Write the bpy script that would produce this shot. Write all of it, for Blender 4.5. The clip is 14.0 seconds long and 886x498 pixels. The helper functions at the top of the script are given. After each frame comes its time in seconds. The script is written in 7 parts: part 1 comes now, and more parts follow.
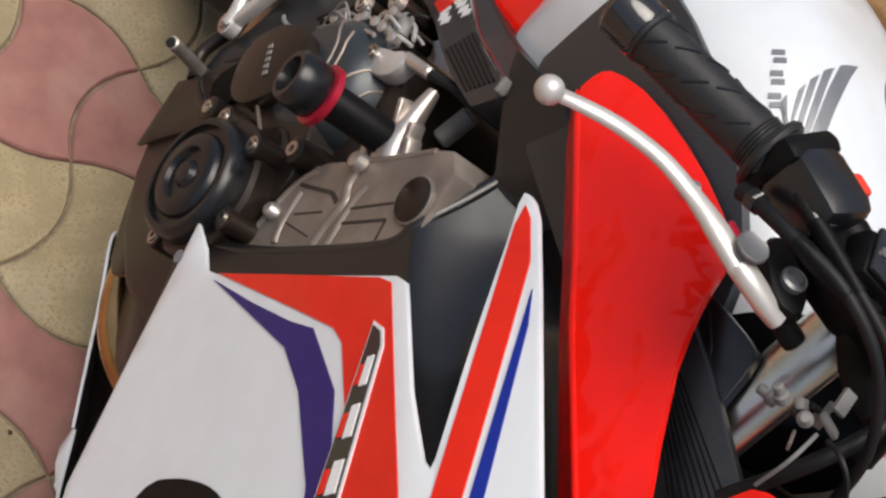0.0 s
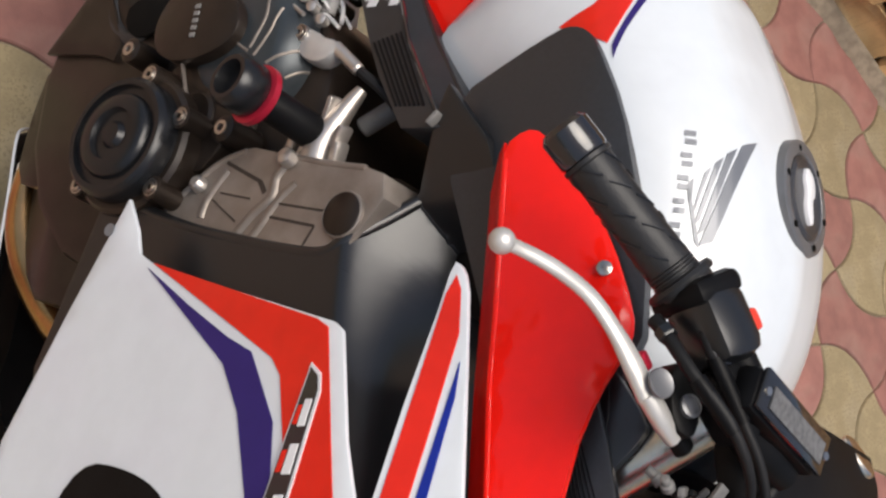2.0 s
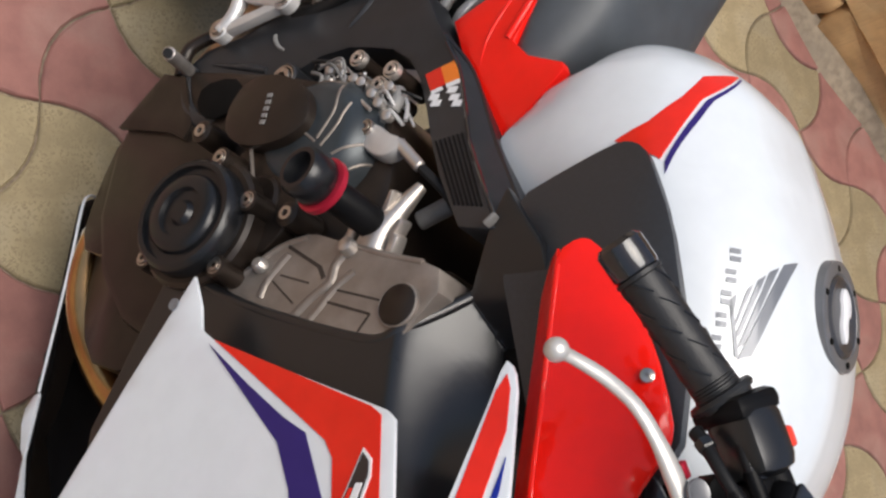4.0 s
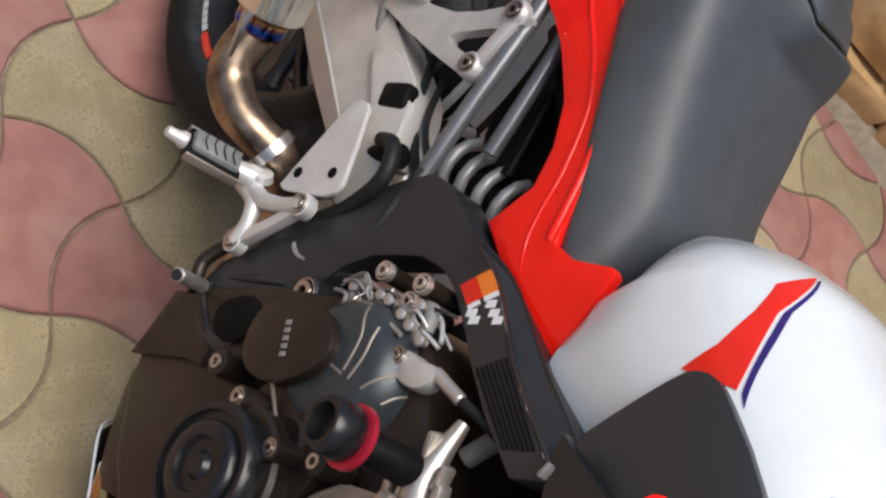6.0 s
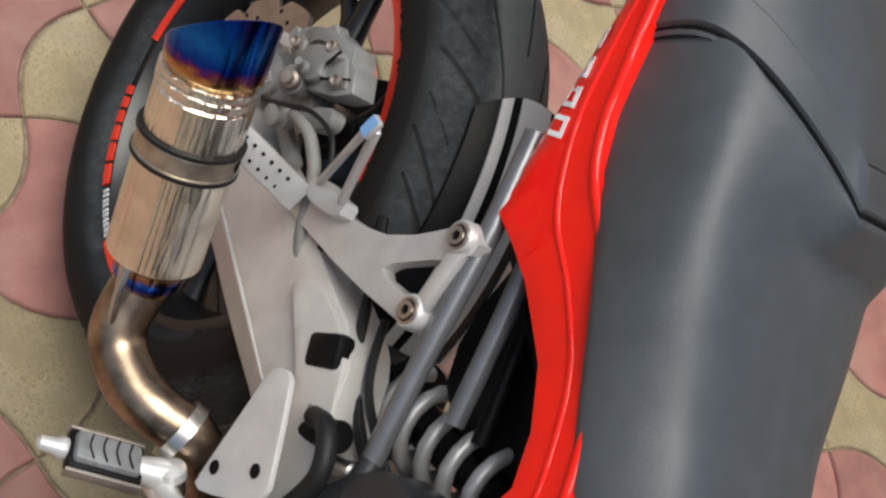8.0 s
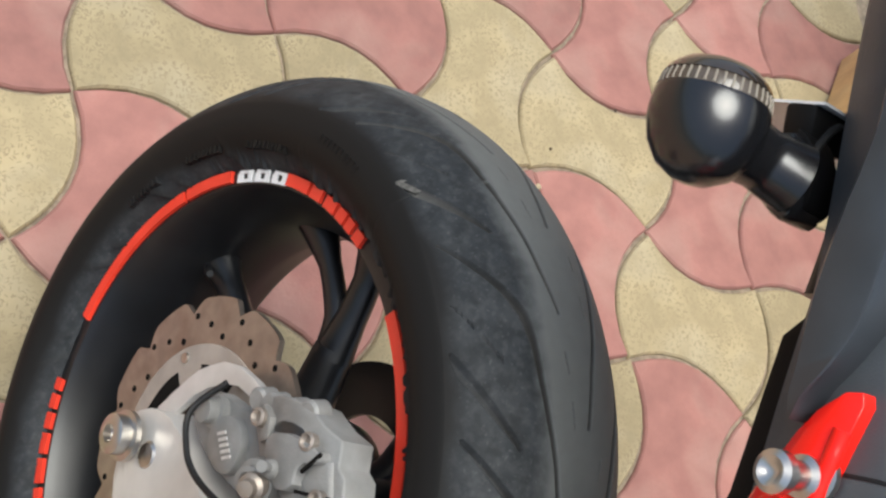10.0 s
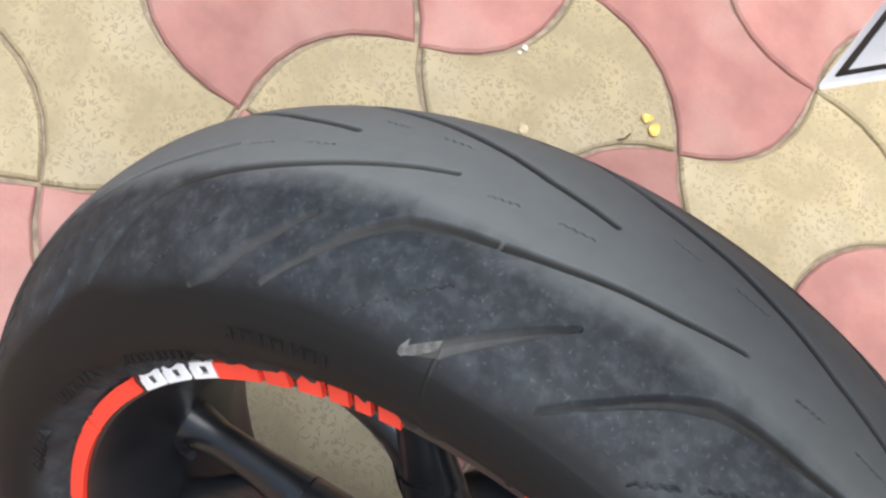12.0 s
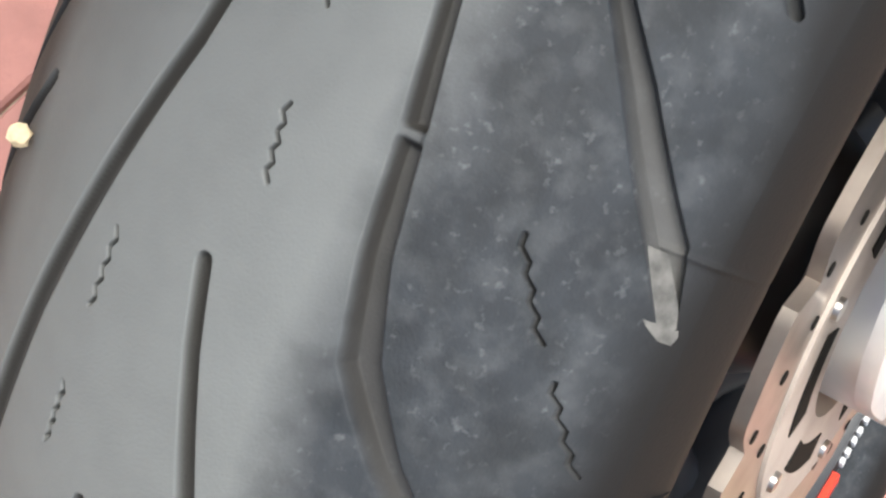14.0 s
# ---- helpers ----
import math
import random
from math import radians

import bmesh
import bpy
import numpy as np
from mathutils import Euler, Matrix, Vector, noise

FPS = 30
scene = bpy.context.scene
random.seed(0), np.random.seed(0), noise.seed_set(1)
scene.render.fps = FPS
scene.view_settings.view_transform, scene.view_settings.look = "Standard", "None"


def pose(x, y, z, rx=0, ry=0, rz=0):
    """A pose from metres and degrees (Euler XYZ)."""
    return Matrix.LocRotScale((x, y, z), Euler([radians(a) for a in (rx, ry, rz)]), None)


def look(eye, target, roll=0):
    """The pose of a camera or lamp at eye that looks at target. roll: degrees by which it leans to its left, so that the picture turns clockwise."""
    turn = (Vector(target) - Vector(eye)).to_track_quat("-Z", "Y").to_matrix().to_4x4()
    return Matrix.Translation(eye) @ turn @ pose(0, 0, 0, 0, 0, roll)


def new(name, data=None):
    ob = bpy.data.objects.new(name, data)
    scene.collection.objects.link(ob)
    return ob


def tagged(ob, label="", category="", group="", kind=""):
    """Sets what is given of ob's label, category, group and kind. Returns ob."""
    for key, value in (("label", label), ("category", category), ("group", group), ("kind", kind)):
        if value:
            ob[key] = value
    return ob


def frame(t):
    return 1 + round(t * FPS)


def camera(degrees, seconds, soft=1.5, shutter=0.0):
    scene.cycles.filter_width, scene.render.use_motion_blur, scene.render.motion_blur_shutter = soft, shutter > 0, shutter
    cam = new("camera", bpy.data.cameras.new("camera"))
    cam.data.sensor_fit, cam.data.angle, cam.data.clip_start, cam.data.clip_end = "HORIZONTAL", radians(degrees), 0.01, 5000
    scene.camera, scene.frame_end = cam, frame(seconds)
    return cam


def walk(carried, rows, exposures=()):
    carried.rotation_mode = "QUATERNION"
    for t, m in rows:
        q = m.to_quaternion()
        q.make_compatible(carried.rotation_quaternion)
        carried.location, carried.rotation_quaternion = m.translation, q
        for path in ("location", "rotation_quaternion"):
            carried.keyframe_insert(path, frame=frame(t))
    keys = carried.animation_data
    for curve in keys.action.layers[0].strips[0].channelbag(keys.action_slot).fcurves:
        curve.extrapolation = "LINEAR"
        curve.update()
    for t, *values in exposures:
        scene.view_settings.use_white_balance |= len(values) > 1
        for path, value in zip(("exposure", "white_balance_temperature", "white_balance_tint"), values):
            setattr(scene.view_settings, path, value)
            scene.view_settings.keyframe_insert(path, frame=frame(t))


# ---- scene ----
LEAN = -16.905
cam = camera(35.967, 14.0, soft=2.5)
walk(cam, [
    (0, pose(1.4245, -0.4001, 1.4805, 29.49, -31.17, 93.97)),
    (0.5, pose(1.3523, -0.4377, 1.4884, 23.80, -34.62, 93.98)),
    (1, pose(1.2805, -0.4919, 1.5322, 21.45, -33.16, 91.44)),
    (1.5, pose(1.2451, -0.5467, 1.5634, 18.00, -33.88, 93.10)),
    (2, pose(1.2508, -0.5783, 1.5893, 16.68, -39.25, 95.08)),
    (2.2, pose(1.2559, -0.5819, 1.5938, 17.62, -41.62, 93.58)),
    (4.3, pose(1.2455, -0.6419, 1.6210, 16.91, -38.81, 100.24)),
    (4.5, pose(1.2302, -0.6444, 1.6146, 17.65, -38.84, 100.06)),
    (5, pose(1.1960, -0.6465, 1.5983, 18.98, -39.10, 98.40)),
    (5.5, pose(1.1491, -0.6321, 1.5891, 18.81, -38.16, 97.49)),
    (6, pose(1.0780, -0.5874, 1.5479, 22.79, -35.81, 95.81)),
    (6.5, pose(0.9882, -0.5262, 1.5165, 28.72, -35.32, 92.41)),
    (7, pose(0.8914, -0.4776, 1.5097, 27.71, -33.78, 92.11)),
    (7.2, pose(0.8566, -0.4602, 1.4941, 26.35, -32.29, 92.20)),
    (9.3, pose(0.4468, -0.4233, 1.3324, 27.49, -31.50, 82.46)),
    (9.5, pose(0.3885, -0.3881, 1.3133, 27.68, -31.52, 82.98)),
    (10, pose(0.2645, -0.3210, 1.2808, 25.47, -28.88, 84.80)),
    (10.5, pose(0.1437, -0.2685, 1.2341, 22.03, -26.87, 80.07)),
    (11, pose(0.0253, -0.2396, 1.2038, 22.63, -25.61, 69.80)),
    (11.5, pose(-0.0830, -0.1958, 1.1566, 22.14, -22.92, 57.83)),
    (12, pose(-0.1346, -0.1266, 1.0810, 19.97, -16.79, 41.74)),
    (12.3, pose(-0.1559, -0.0836, 1.0328, 20.05, -11.71, 31.62)),
    (12.5, pose(-0.1673, -0.0502, 0.9874, 20.52, -7.45, 22.08)),
    (12.8, pose(-0.1701, -0.0062, 0.9352, 19.09, 0.10, 5.09)),
    (13, pose(-0.1647, 0.0326, 0.8813, 13.12, 5.03, -16.26)),
    (13.2, pose(-0.1678, 0.0471, 0.8681, 11.87, 4.45, -25.82)),
    (13.4, pose(-0.1755, 0.0588, 0.8495, 12.23, 2.97, -33.84)),
    (13.6, pose(-0.1802, 0.0718, 0.8309, 12.00, 1.41, -41.90)),
    (14, pose(-0.2055, 0.0844, 0.8034, 17.08, -1.72, -55.78)),
], exposures=[(0, 0.0, 6650, 10), (3, 0.05, 6550, 10), (5, 0.05, 6400, 9), (7, 0.08, 6350, 8), (9.5, 0.33, 6300, 2), (10.5, 0.80, 6100, 5), (11, 0.90, 6050, 5), (12, 1.05, 5900, 5), (13, 0.98, 5880, 5), (13.5, 1.12, 5900, 5), (14, 1.58, 6300, 5)])

# ---- world and light: a bright, overcast day in open shade ----
world = bpy.data.worlds.new("sky_world")
scene.world = world
world.use_nodes = True
wt = world.node_tree
sky = wt.nodes.new("ShaderNodeTexSky")
sky.sky_type = "NISHITA"
sky.sun_disc = False
sky.sun_elevation, sky.sun_rotation = radians(82), radians(160)
sky.dust_density, sky.ozone_density = 5.0, 0.3
wt.links.new(sky.outputs["Color"], wt.nodes["Background"].inputs["Color"])
wt.nodes["Background"].inputs["Strength"].default_value = 0.113
sun = new("sun", bpy.data.lights.new("sun", "SUN"))
sun.data.energy, sun.data.angle, sun.data.color = 2.6, radians(45), (1.0, 0.97, 0.92)
sun.matrix_world = look((0.6, -0.6, 6.0), (0.3, 0.2, 0.0))


# ---- materials ----
def mat(name, base, rough=0.5, metal=0.0, var=0.12, scale=40.0, bump=0.0, bscale=400.0, coat=0.0, base2=None, amt=0.0, pscale=8.0, rvar=0.0, spec=0.5):
    m = bpy.data.materials.new(name)
    m.use_nodes = True
    nt = m.node_tree
    b = nt.nodes["Principled BSDF"]
    b.inputs["Metallic"].default_value = metal
    b.inputs["Roughness"].default_value = rough
    b.inputs["Coat Weight"].default_value = coat
    b.inputs["Coat Roughness"].default_value = 0.06
    b.inputs["Specular IOR Level"].default_value = spec
    co = nt.nodes.new("ShaderNodeTexCoord")
    n1 = nt.nodes.new("ShaderNodeTexNoise")
    n1.inputs["Scale"].default_value, n1.inputs["Detail"].default_value = scale, 6
    nt.links.new(co.outputs["Object"], n1.inputs["Vector"])
    r1 = nt.nodes.new("ShaderNodeValToRGB")
    lo = tuple(c * (1 - var) for c in base)
    hi = tuple(min(1, c * (1 + var)) for c in base)
    r1.color_ramp.elements[0].position, r1.color_ramp.elements[1].position = 0.35, 0.65
    r1.color_ramp.elements[0].color, r1.color_ramp.elements[1].color = (*lo, 1), (*hi, 1)
    nt.links.new(n1.outputs["Fac"], r1.inputs["Fac"])
    out = r1.outputs["Color"]
    if base2:
        n2 = nt.nodes.new("ShaderNodeTexNoise")
        n2.inputs["Scale"].default_value, n2.inputs["Detail"].default_value = pscale, 8
        nt.links.new(co.outputs["Object"], n2.inputs["Vector"])
        r2 = nt.nodes.new("ShaderNodeValToRGB")
        r2.color_ramp.elements[0].position, r2.color_ramp.elements[1].position = 0.5, 0.72
        r2.color_ramp.elements[0].color, r2.color_ramp.elements[1].color = (0, 0, 0, 1), (amt, amt, amt, 1)
        nt.links.new(n2.outputs["Fac"], r2.inputs["Fac"])
        mx = nt.nodes.new("ShaderNodeMix")
        mx.data_type = "RGBA"
        mx.inputs["B"].default_value = (*base2, 1)
        for s in mx.inputs:
            if s.name == "B" and s.type == "RGBA":
                s.default_value = (*base2, 1)
            if s.name == "A" and s.type == "RGBA":
                nt.links.new(out, s)
        nt.links.new(r2.outputs["Color"], mx.inputs["Factor"])
        out = [s for s in mx.outputs if s.type == "RGBA"][0]
    nt.links.new(out, b.inputs["Base Color"])
    if rvar:
        mr = nt.nodes.new("ShaderNodeMapRange")
        mr.inputs["To Min"].default_value, mr.inputs["To Max"].default_value = max(0.03, rough - rvar), min(1, rough + rvar)
        nt.links.new(n1.outputs["Fac"], mr.inputs["Value"])
        nt.links.new(mr.outputs["Result"], b.inputs["Roughness"])
    if bump:
        n3 = nt.nodes.new("ShaderNodeTexNoise")
        n3.inputs["Scale"].default_value, n3.inputs["Detail"].default_value = bscale, 4
        nt.links.new(co.outputs["Object"], n3.inputs["Vector"])
        bp = nt.nodes.new("ShaderNodeBump")
        bp.inputs["Strength"].default_value, bp.inputs["Distance"].default_value = bump, 0.001
        nt.links.new(n3.outputs["Fac"], bp.inputs["Height"])
        nt.links.new(bp.outputs["Normal"], b.inputs["Normal"])
    return m


WHITE = mat("white_paint", (0.69, 0.73, 0.765), 0.26, var=0.02, coat=0.6, base2=(0.68, 0.70, 0.70), amt=0.25, pscale=5)


def wavy(m, amount, size):
    """Moulded plastic under lacquer: long shallow waves that bend what it mirrors."""
    nt = m.node_tree
    co = nt.nodes.new("ShaderNodeTexCoord")
    nz = nt.nodes.new("ShaderNodeTexNoise")
    nz.inputs["Scale"].default_value, nz.inputs["Detail"].default_value = 1 / size, 2.5
    nt.links.new(co.outputs["Object"], nz.inputs["Vector"])
    bp = nt.nodes.new("ShaderNodeBump")
    bp.inputs["Strength"].default_value, bp.inputs["Distance"].default_value = 1.0, amount
    nt.links.new(nz.outputs["Fac"], bp.inputs["Height"])
    b = nt.nodes["Principled BSDF"]
    nt.links.new(bp.outputs["Normal"], b.inputs["Coat Normal"])
    return m


RED = wavy(mat("red_paint", (0.86, 0.010, 0.004), 0.30, var=0.03, coat=0.6, spec=0.12), 0.009, 0.05)
DECALRED = mat("red_decal", (0.70, 0.020, 0.008), 0.30, var=0.05, coat=0.4, spec=0.2)
PURPLE = mat("purple_decal", (0.030, 0.018, 0.14), 0.35, var=0.05, coat=0.1, spec=0.2)
BLUE = mat("blue_decal", (0.010, 0.025, 0.26), 0.35, var=0.05, coat=0.1, spec=0.2)
WHITEDECAL = mat("white_decal", (0.75, 0.75, 0.76), 0.4, var=0.03)
GREYDECAL = mat("grey_decal", (0.20, 0.21, 0.23), 0.35, var=0.06, metal=0.3)
BLACK = mat("black_plastic", (0.0045, 0.0045, 0.005), 0.42, var=0.25, bump=0.15, bscale=900, base2=(0.014, 0.013, 0.012), amt=0.4, spec=0.13)
SATIN = mat("satin_black_panel", (0.006, 0.0064, 0.0075), 0.30, var=0.12, bump=0.08, bscale=1500, spec=0.8)
LEVER = mat("satin_pale_lever", (0.64, 0.62, 0.58), 0.36, metal=0.5, var=0.05, bump=0.12, bscale=900, base2=(0.52, 0.48, 0.42), amt=0.4, pscale=30)
TEXTURED = mat("textured_black_cover", (0.0145, 0.016, 0.0195), 0.38, var=0.2, scale=300, bump=0.35, bscale=900, spec=0.9)
CARRIER = mat("dusty_brown_carrier", (0.33, 0.285, 0.25), 0.6, metal=0.2, var=0.12, bump=0.3, bscale=500, base2=(0.22, 0.18, 0.15), amt=0.5, pscale=25)
INDBODY = mat("indicator_black", (0.006, 0.006, 0.007), 0.22, var=0.1, spec=0.8)
GLOSSBLACK = mat("gloss_black", (0.012, 0.012, 0.014), 0.12, var=0.1, coat=0.8)
FRAME = mat("frame_black_paint", (0.018, 0.0195, 0.0225), 0.36, var=0.15, bump=0.1, bscale=600, base2=(0.023, 0.022, 0.022), amt=0.3, pscale=14, spec=0.55)
ENGINE = mat("dark_engine_paint", (0.023, 0.016, 0.012), 0.34, metal=0.3, var=0.2, bump=0.15, bscale=700, base2=(0.032, 0.024, 0.018), amt=0.4, pscale=16)
ENGINEBLUE = mat("dark_slate_cover", (0.040, 0.048, 0.054), 0.32, metal=0.3, var=0.15, bump=0.1, bscale=700)
CAST = mat("cast_grey_metal", (0.30, 0.262, 0.23), 0.45, metal=0.6, var=0.14, bump=0.35, bscale=600, base2=(0.24, 0.195, 0.16), amt=0.6, pscale=14, rvar=0.1)
CASTBRIGHT = mat("bright_cast_metal", (0.60, 0.56, 0.52), 0.33, metal=0.8, var=0.12, bump=0.25, bscale=600, base2=(0.40, 0.34, 0.29), amt=0.5, pscale=20)
SILVER = mat("silver_alloy", (0.60, 0.59, 0.58), 0.36, metal=0.45, var=0.06, bump=0.15, bscale=900, base2=(0.36, 0.33, 0.30), amt=0.35, pscale=15)
SWING = mat("silver_painted_swingarm", (0.56, 0.54, 0.515), 0.34, metal=0.3, var=0.05, base2=(0.36, 0.32, 0.28), amt=0.4, pscale=9)
DUSTY = mat("dusty_grey_alloy", (0.235, 0.232, 0.226), 0.62, metal=0.3, var=0.14, bump=0.4, bscale=500, base2=(0.17, 0.15, 0.13), amt=0.5, pscale=25)
BOLTM = mat("zinc_steel", (0.55, 0.53, 0.50), 0.28, metal=1.0, var=0.12, base2=(0.30, 0.24, 0.18), amt=0.4, pscale=60)
CHROME = mat("polished_steel", (0.80, 0.74, 0.65), 0.09, metal=1.0, var=0.05, rvar=0.04)
GOLDPIPE = mat("heat_gold_steel", (0.50, 0.30, 0.13), 0.24, metal=1.0, var=0.2, scale=18, base2=(0.34, 0.16, 0.06), amt=0.6, pscale=12)
DISC = mat("brake_disc_steel", (0.37, 0.325, 0.29), 0.38, metal=0.9, var=0.12, scale=70, base2=(0.24, 0.16, 0.12), amt=0.35, pscale=30)
RIM = mat("black_rim", (0.007, 0.0075, 0.009), 0.33, var=0.2, base2=(0.014, 0.013, 0.012), amt=0.4, pscale=20, spec=0.55)
COVERBLACK = mat("satin_black_cover", (0.012, 0.0125, 0.014), 0.26, var=0.15, metal=0.2, bump=0.06, bscale=900)
CAPRING = mat("grey_cap_ring", (0.22, 0.22, 0.225), 0.38, metal=0.6, var=0.08)
CAPDISC = mat("dark_cap_disc", (0.07, 0.07, 0.075), 0.3, metal=0.5, var=0.12)
LIDGREY = mat("grey_moulded_lid", (0.12, 0.12, 0.122), 0.55, var=0.3, scale=220, bump=0.4, bscale=500)
HEELWHITE = mat("pale_alloy", (0.56, 0.55, 0.54), 0.35, metal=0.2, var=0.05)
TAPE = mat("red_rim_tape", (0.72, 0.045, 0.022), 0.4, var=0.06)
RAIL = mat("satin_grey_black_rail", (0.030, 0.034, 0.040), 0.36, var=0.12, bump=0.1, bscale=1200, spec=0.6)
FORKSTEEL = mat("fork_steel", (0.74, 0.68, 0.59), 0.26, metal=1.0, var=0.08)
STAINEDPIPE = mat("stained_pipe_steel", (0.30, 0.225, 0.16), 0.30, metal=1.0, var=0.4, scale=35, base2=(0.07, 0.042, 0.028), amt=0.9, pscale=20)
TUBEGREY = mat("grey_sheen_tube", (0.16, 0.165, 0.175), 0.30, metal=0.5, var=0.1, spec=0.7)
GRIP = mat("grip_rubber", (0.015, 0.015, 0.016), 0.45, var=0.2, bump=0.3, bscale=700)
VINYL = mat("seat_vinyl", (0.052, 0.059, 0.067), 0.43, var=0.10, bump=0.35, bscale=1100, base2=(0.068, 0.072, 0.077), amt=0.35, pscale=7, spec=0.55)
REDRING = mat("red_anodised", (0.50, 0.02, 0.05), 0.3, metal=0.5, var=0.08)
HOSE = mat("rubber_hose", (0.011, 0.011, 0.0115), 0.5, var=0.2, spec=0.25)
GREYHOSE = mat("dusty_hose", (0.20, 0.195, 0.185), 0.65, var=0.15)
SPRING = mat("grey_spring", (0.36, 0.36, 0.36), 0.38, metal=0.4, var=0.06, base2=(0.22, 0.2, 0.18), amt=0.3, pscale=30)
ORANGE = mat("orange_decal", (0.80, 0.20, 0.02), 0.4, var=0.04)
LENS = mat("smoked_lens", (0.07, 0.055, 0.042), 0.2, var=0.1, coat=0.3)
LENSRIB = mat("clear_lens_rib", (0.24, 0.21, 0.17), 0.25, var=0.05)
CAPBROWN = mat("smoked_cap", (0.030, 0.022, 0.016), 0.12, var=0.1, coat=0.8)
STRAPSTEEL = mat("dull_strap_steel", (0.42, 0.36, 0.29), 0.35, metal=0.9, var=0.2, scale=60)
FILM = mat("pale_blue_film", (0.22, 0.42, 0.72), 0.45, var=0.1)
PEGRUBBER = mat("worn_grey_rubber", (0.20, 0.205, 0.21), 0.5, var=0.2, bump=0.5, bscale=350, base2=(0.10, 0.1, 0.1), amt=0.6, pscale=70)


def burnt(name, stops):
    """Heat-tinted steel: the tint runs along the part's own length (x)."""
    m = mat(name, (0.5, 0.4, 0.3), 0.16, metal=1.0)
    nt = m.node_tree
    co = nt.nodes.new("ShaderNodeTexCoord")
    sep = nt.nodes.new("ShaderNodeSeparateXYZ")
    nt.links.new(co.outputs["Generated"], sep.inputs["Vector"])
    nz = nt.nodes.new("ShaderNodeTexNoise")
    nz.inputs["Scale"].default_value = 9
    nt.links.new(co.outputs["Generated"], nz.inputs["Vector"])
    ad = nt.nodes.new("ShaderNodeMath")
    ad.operation = "MULTIPLY_ADD"
    ad.inputs[1].default_value, ad.inputs[2].default_value = 0.22, -0.11
    nt.links.new(nz.outputs["Fac"], ad.inputs[0])
    su = nt.nodes.new("ShaderNodeMath")
    nt.links.new(sep.outputs["Z"], su.inputs[0])
    nt.links.new(ad.outputs[0], su.inputs[1])
    rp = nt.nodes.new("ShaderNodeValToRGB")
    els = rp.color_ramp.elements
    els[0].position, els[0].color = stops[0][0], (*stops[0][1], 1)
    els[1].position, els[1].color = stops[-1][0], (*stops[-1][1], 1)
    for p, c in stops[1:-1]:
        els.new(p).color = (*c, 1)
    nt.links.new(su.outputs[0], rp.inputs["Fac"])
    nt.links.new(rp.outputs["Color"], nt.nodes["Principled BSDF"].inputs["Base Color"])
    return m


def streaked(m, amount):
    """Fine rolling streaks along the part's own length (z)."""
    nt = m.node_tree
    co = nt.nodes.new("ShaderNodeTexCoord")
    st = nt.nodes.new("ShaderNodeVectorMath")
    st.operation = "MULTIPLY"
    st.inputs[1].default_value = (150, 150, 2.5)
    nt.links.new(co.outputs["Object"], st.inputs[0])
    nz = nt.nodes.new("ShaderNodeTexNoise")
    nz.inputs["Scale"].default_value, nz.inputs["Detail"].default_value = 1.0, 4
    nt.links.new(st.outputs["Vector"], nz.inputs["Vector"])
    bp = nt.nodes.new("ShaderNodeBump")
    bp.inputs["Strength"].default_value, bp.inputs["Distance"].default_value = amount, 0.005
    nt.links.new(nz.outputs["Fac"], bp.inputs["Height"])
    nt.links.new(bp.outputs["Normal"], nt.nodes["Principled BSDF"].inputs["Normal"])
    return m


CANSTEEL = streaked(mat("streaked_polished_steel", (0.86, 0.79, 0.68), 0.10, metal=1.0, var=0.10, rvar=0.05), 0.75)
BURNTIP = burnt("blue_burnt_steel", [(0.0, (0.66, 0.48, 0.26)), (0.12, (0.50, 0.26, 0.08)), (0.20, (0.20, 0.04, 0.14)), (0.28, (0.01, 0.04, 0.40)), (0.55, (0.02, 0.17, 0.66)), (0.85, (0.01, 0.06, 0.38)), (1.0, (0.01, 0.03, 0.2))])
BURNRING = burnt("blue_burnt_ring", [(0.0, (0.45, 0.28, 0.12)), (0.3, (0.02, 0.04, 0.36)), (0.55, (0.02, 0.12, 0.60)), (0.75, (0.30, 0.14, 0.10)), (1.0, (0.55, 0.36, 0.16))])


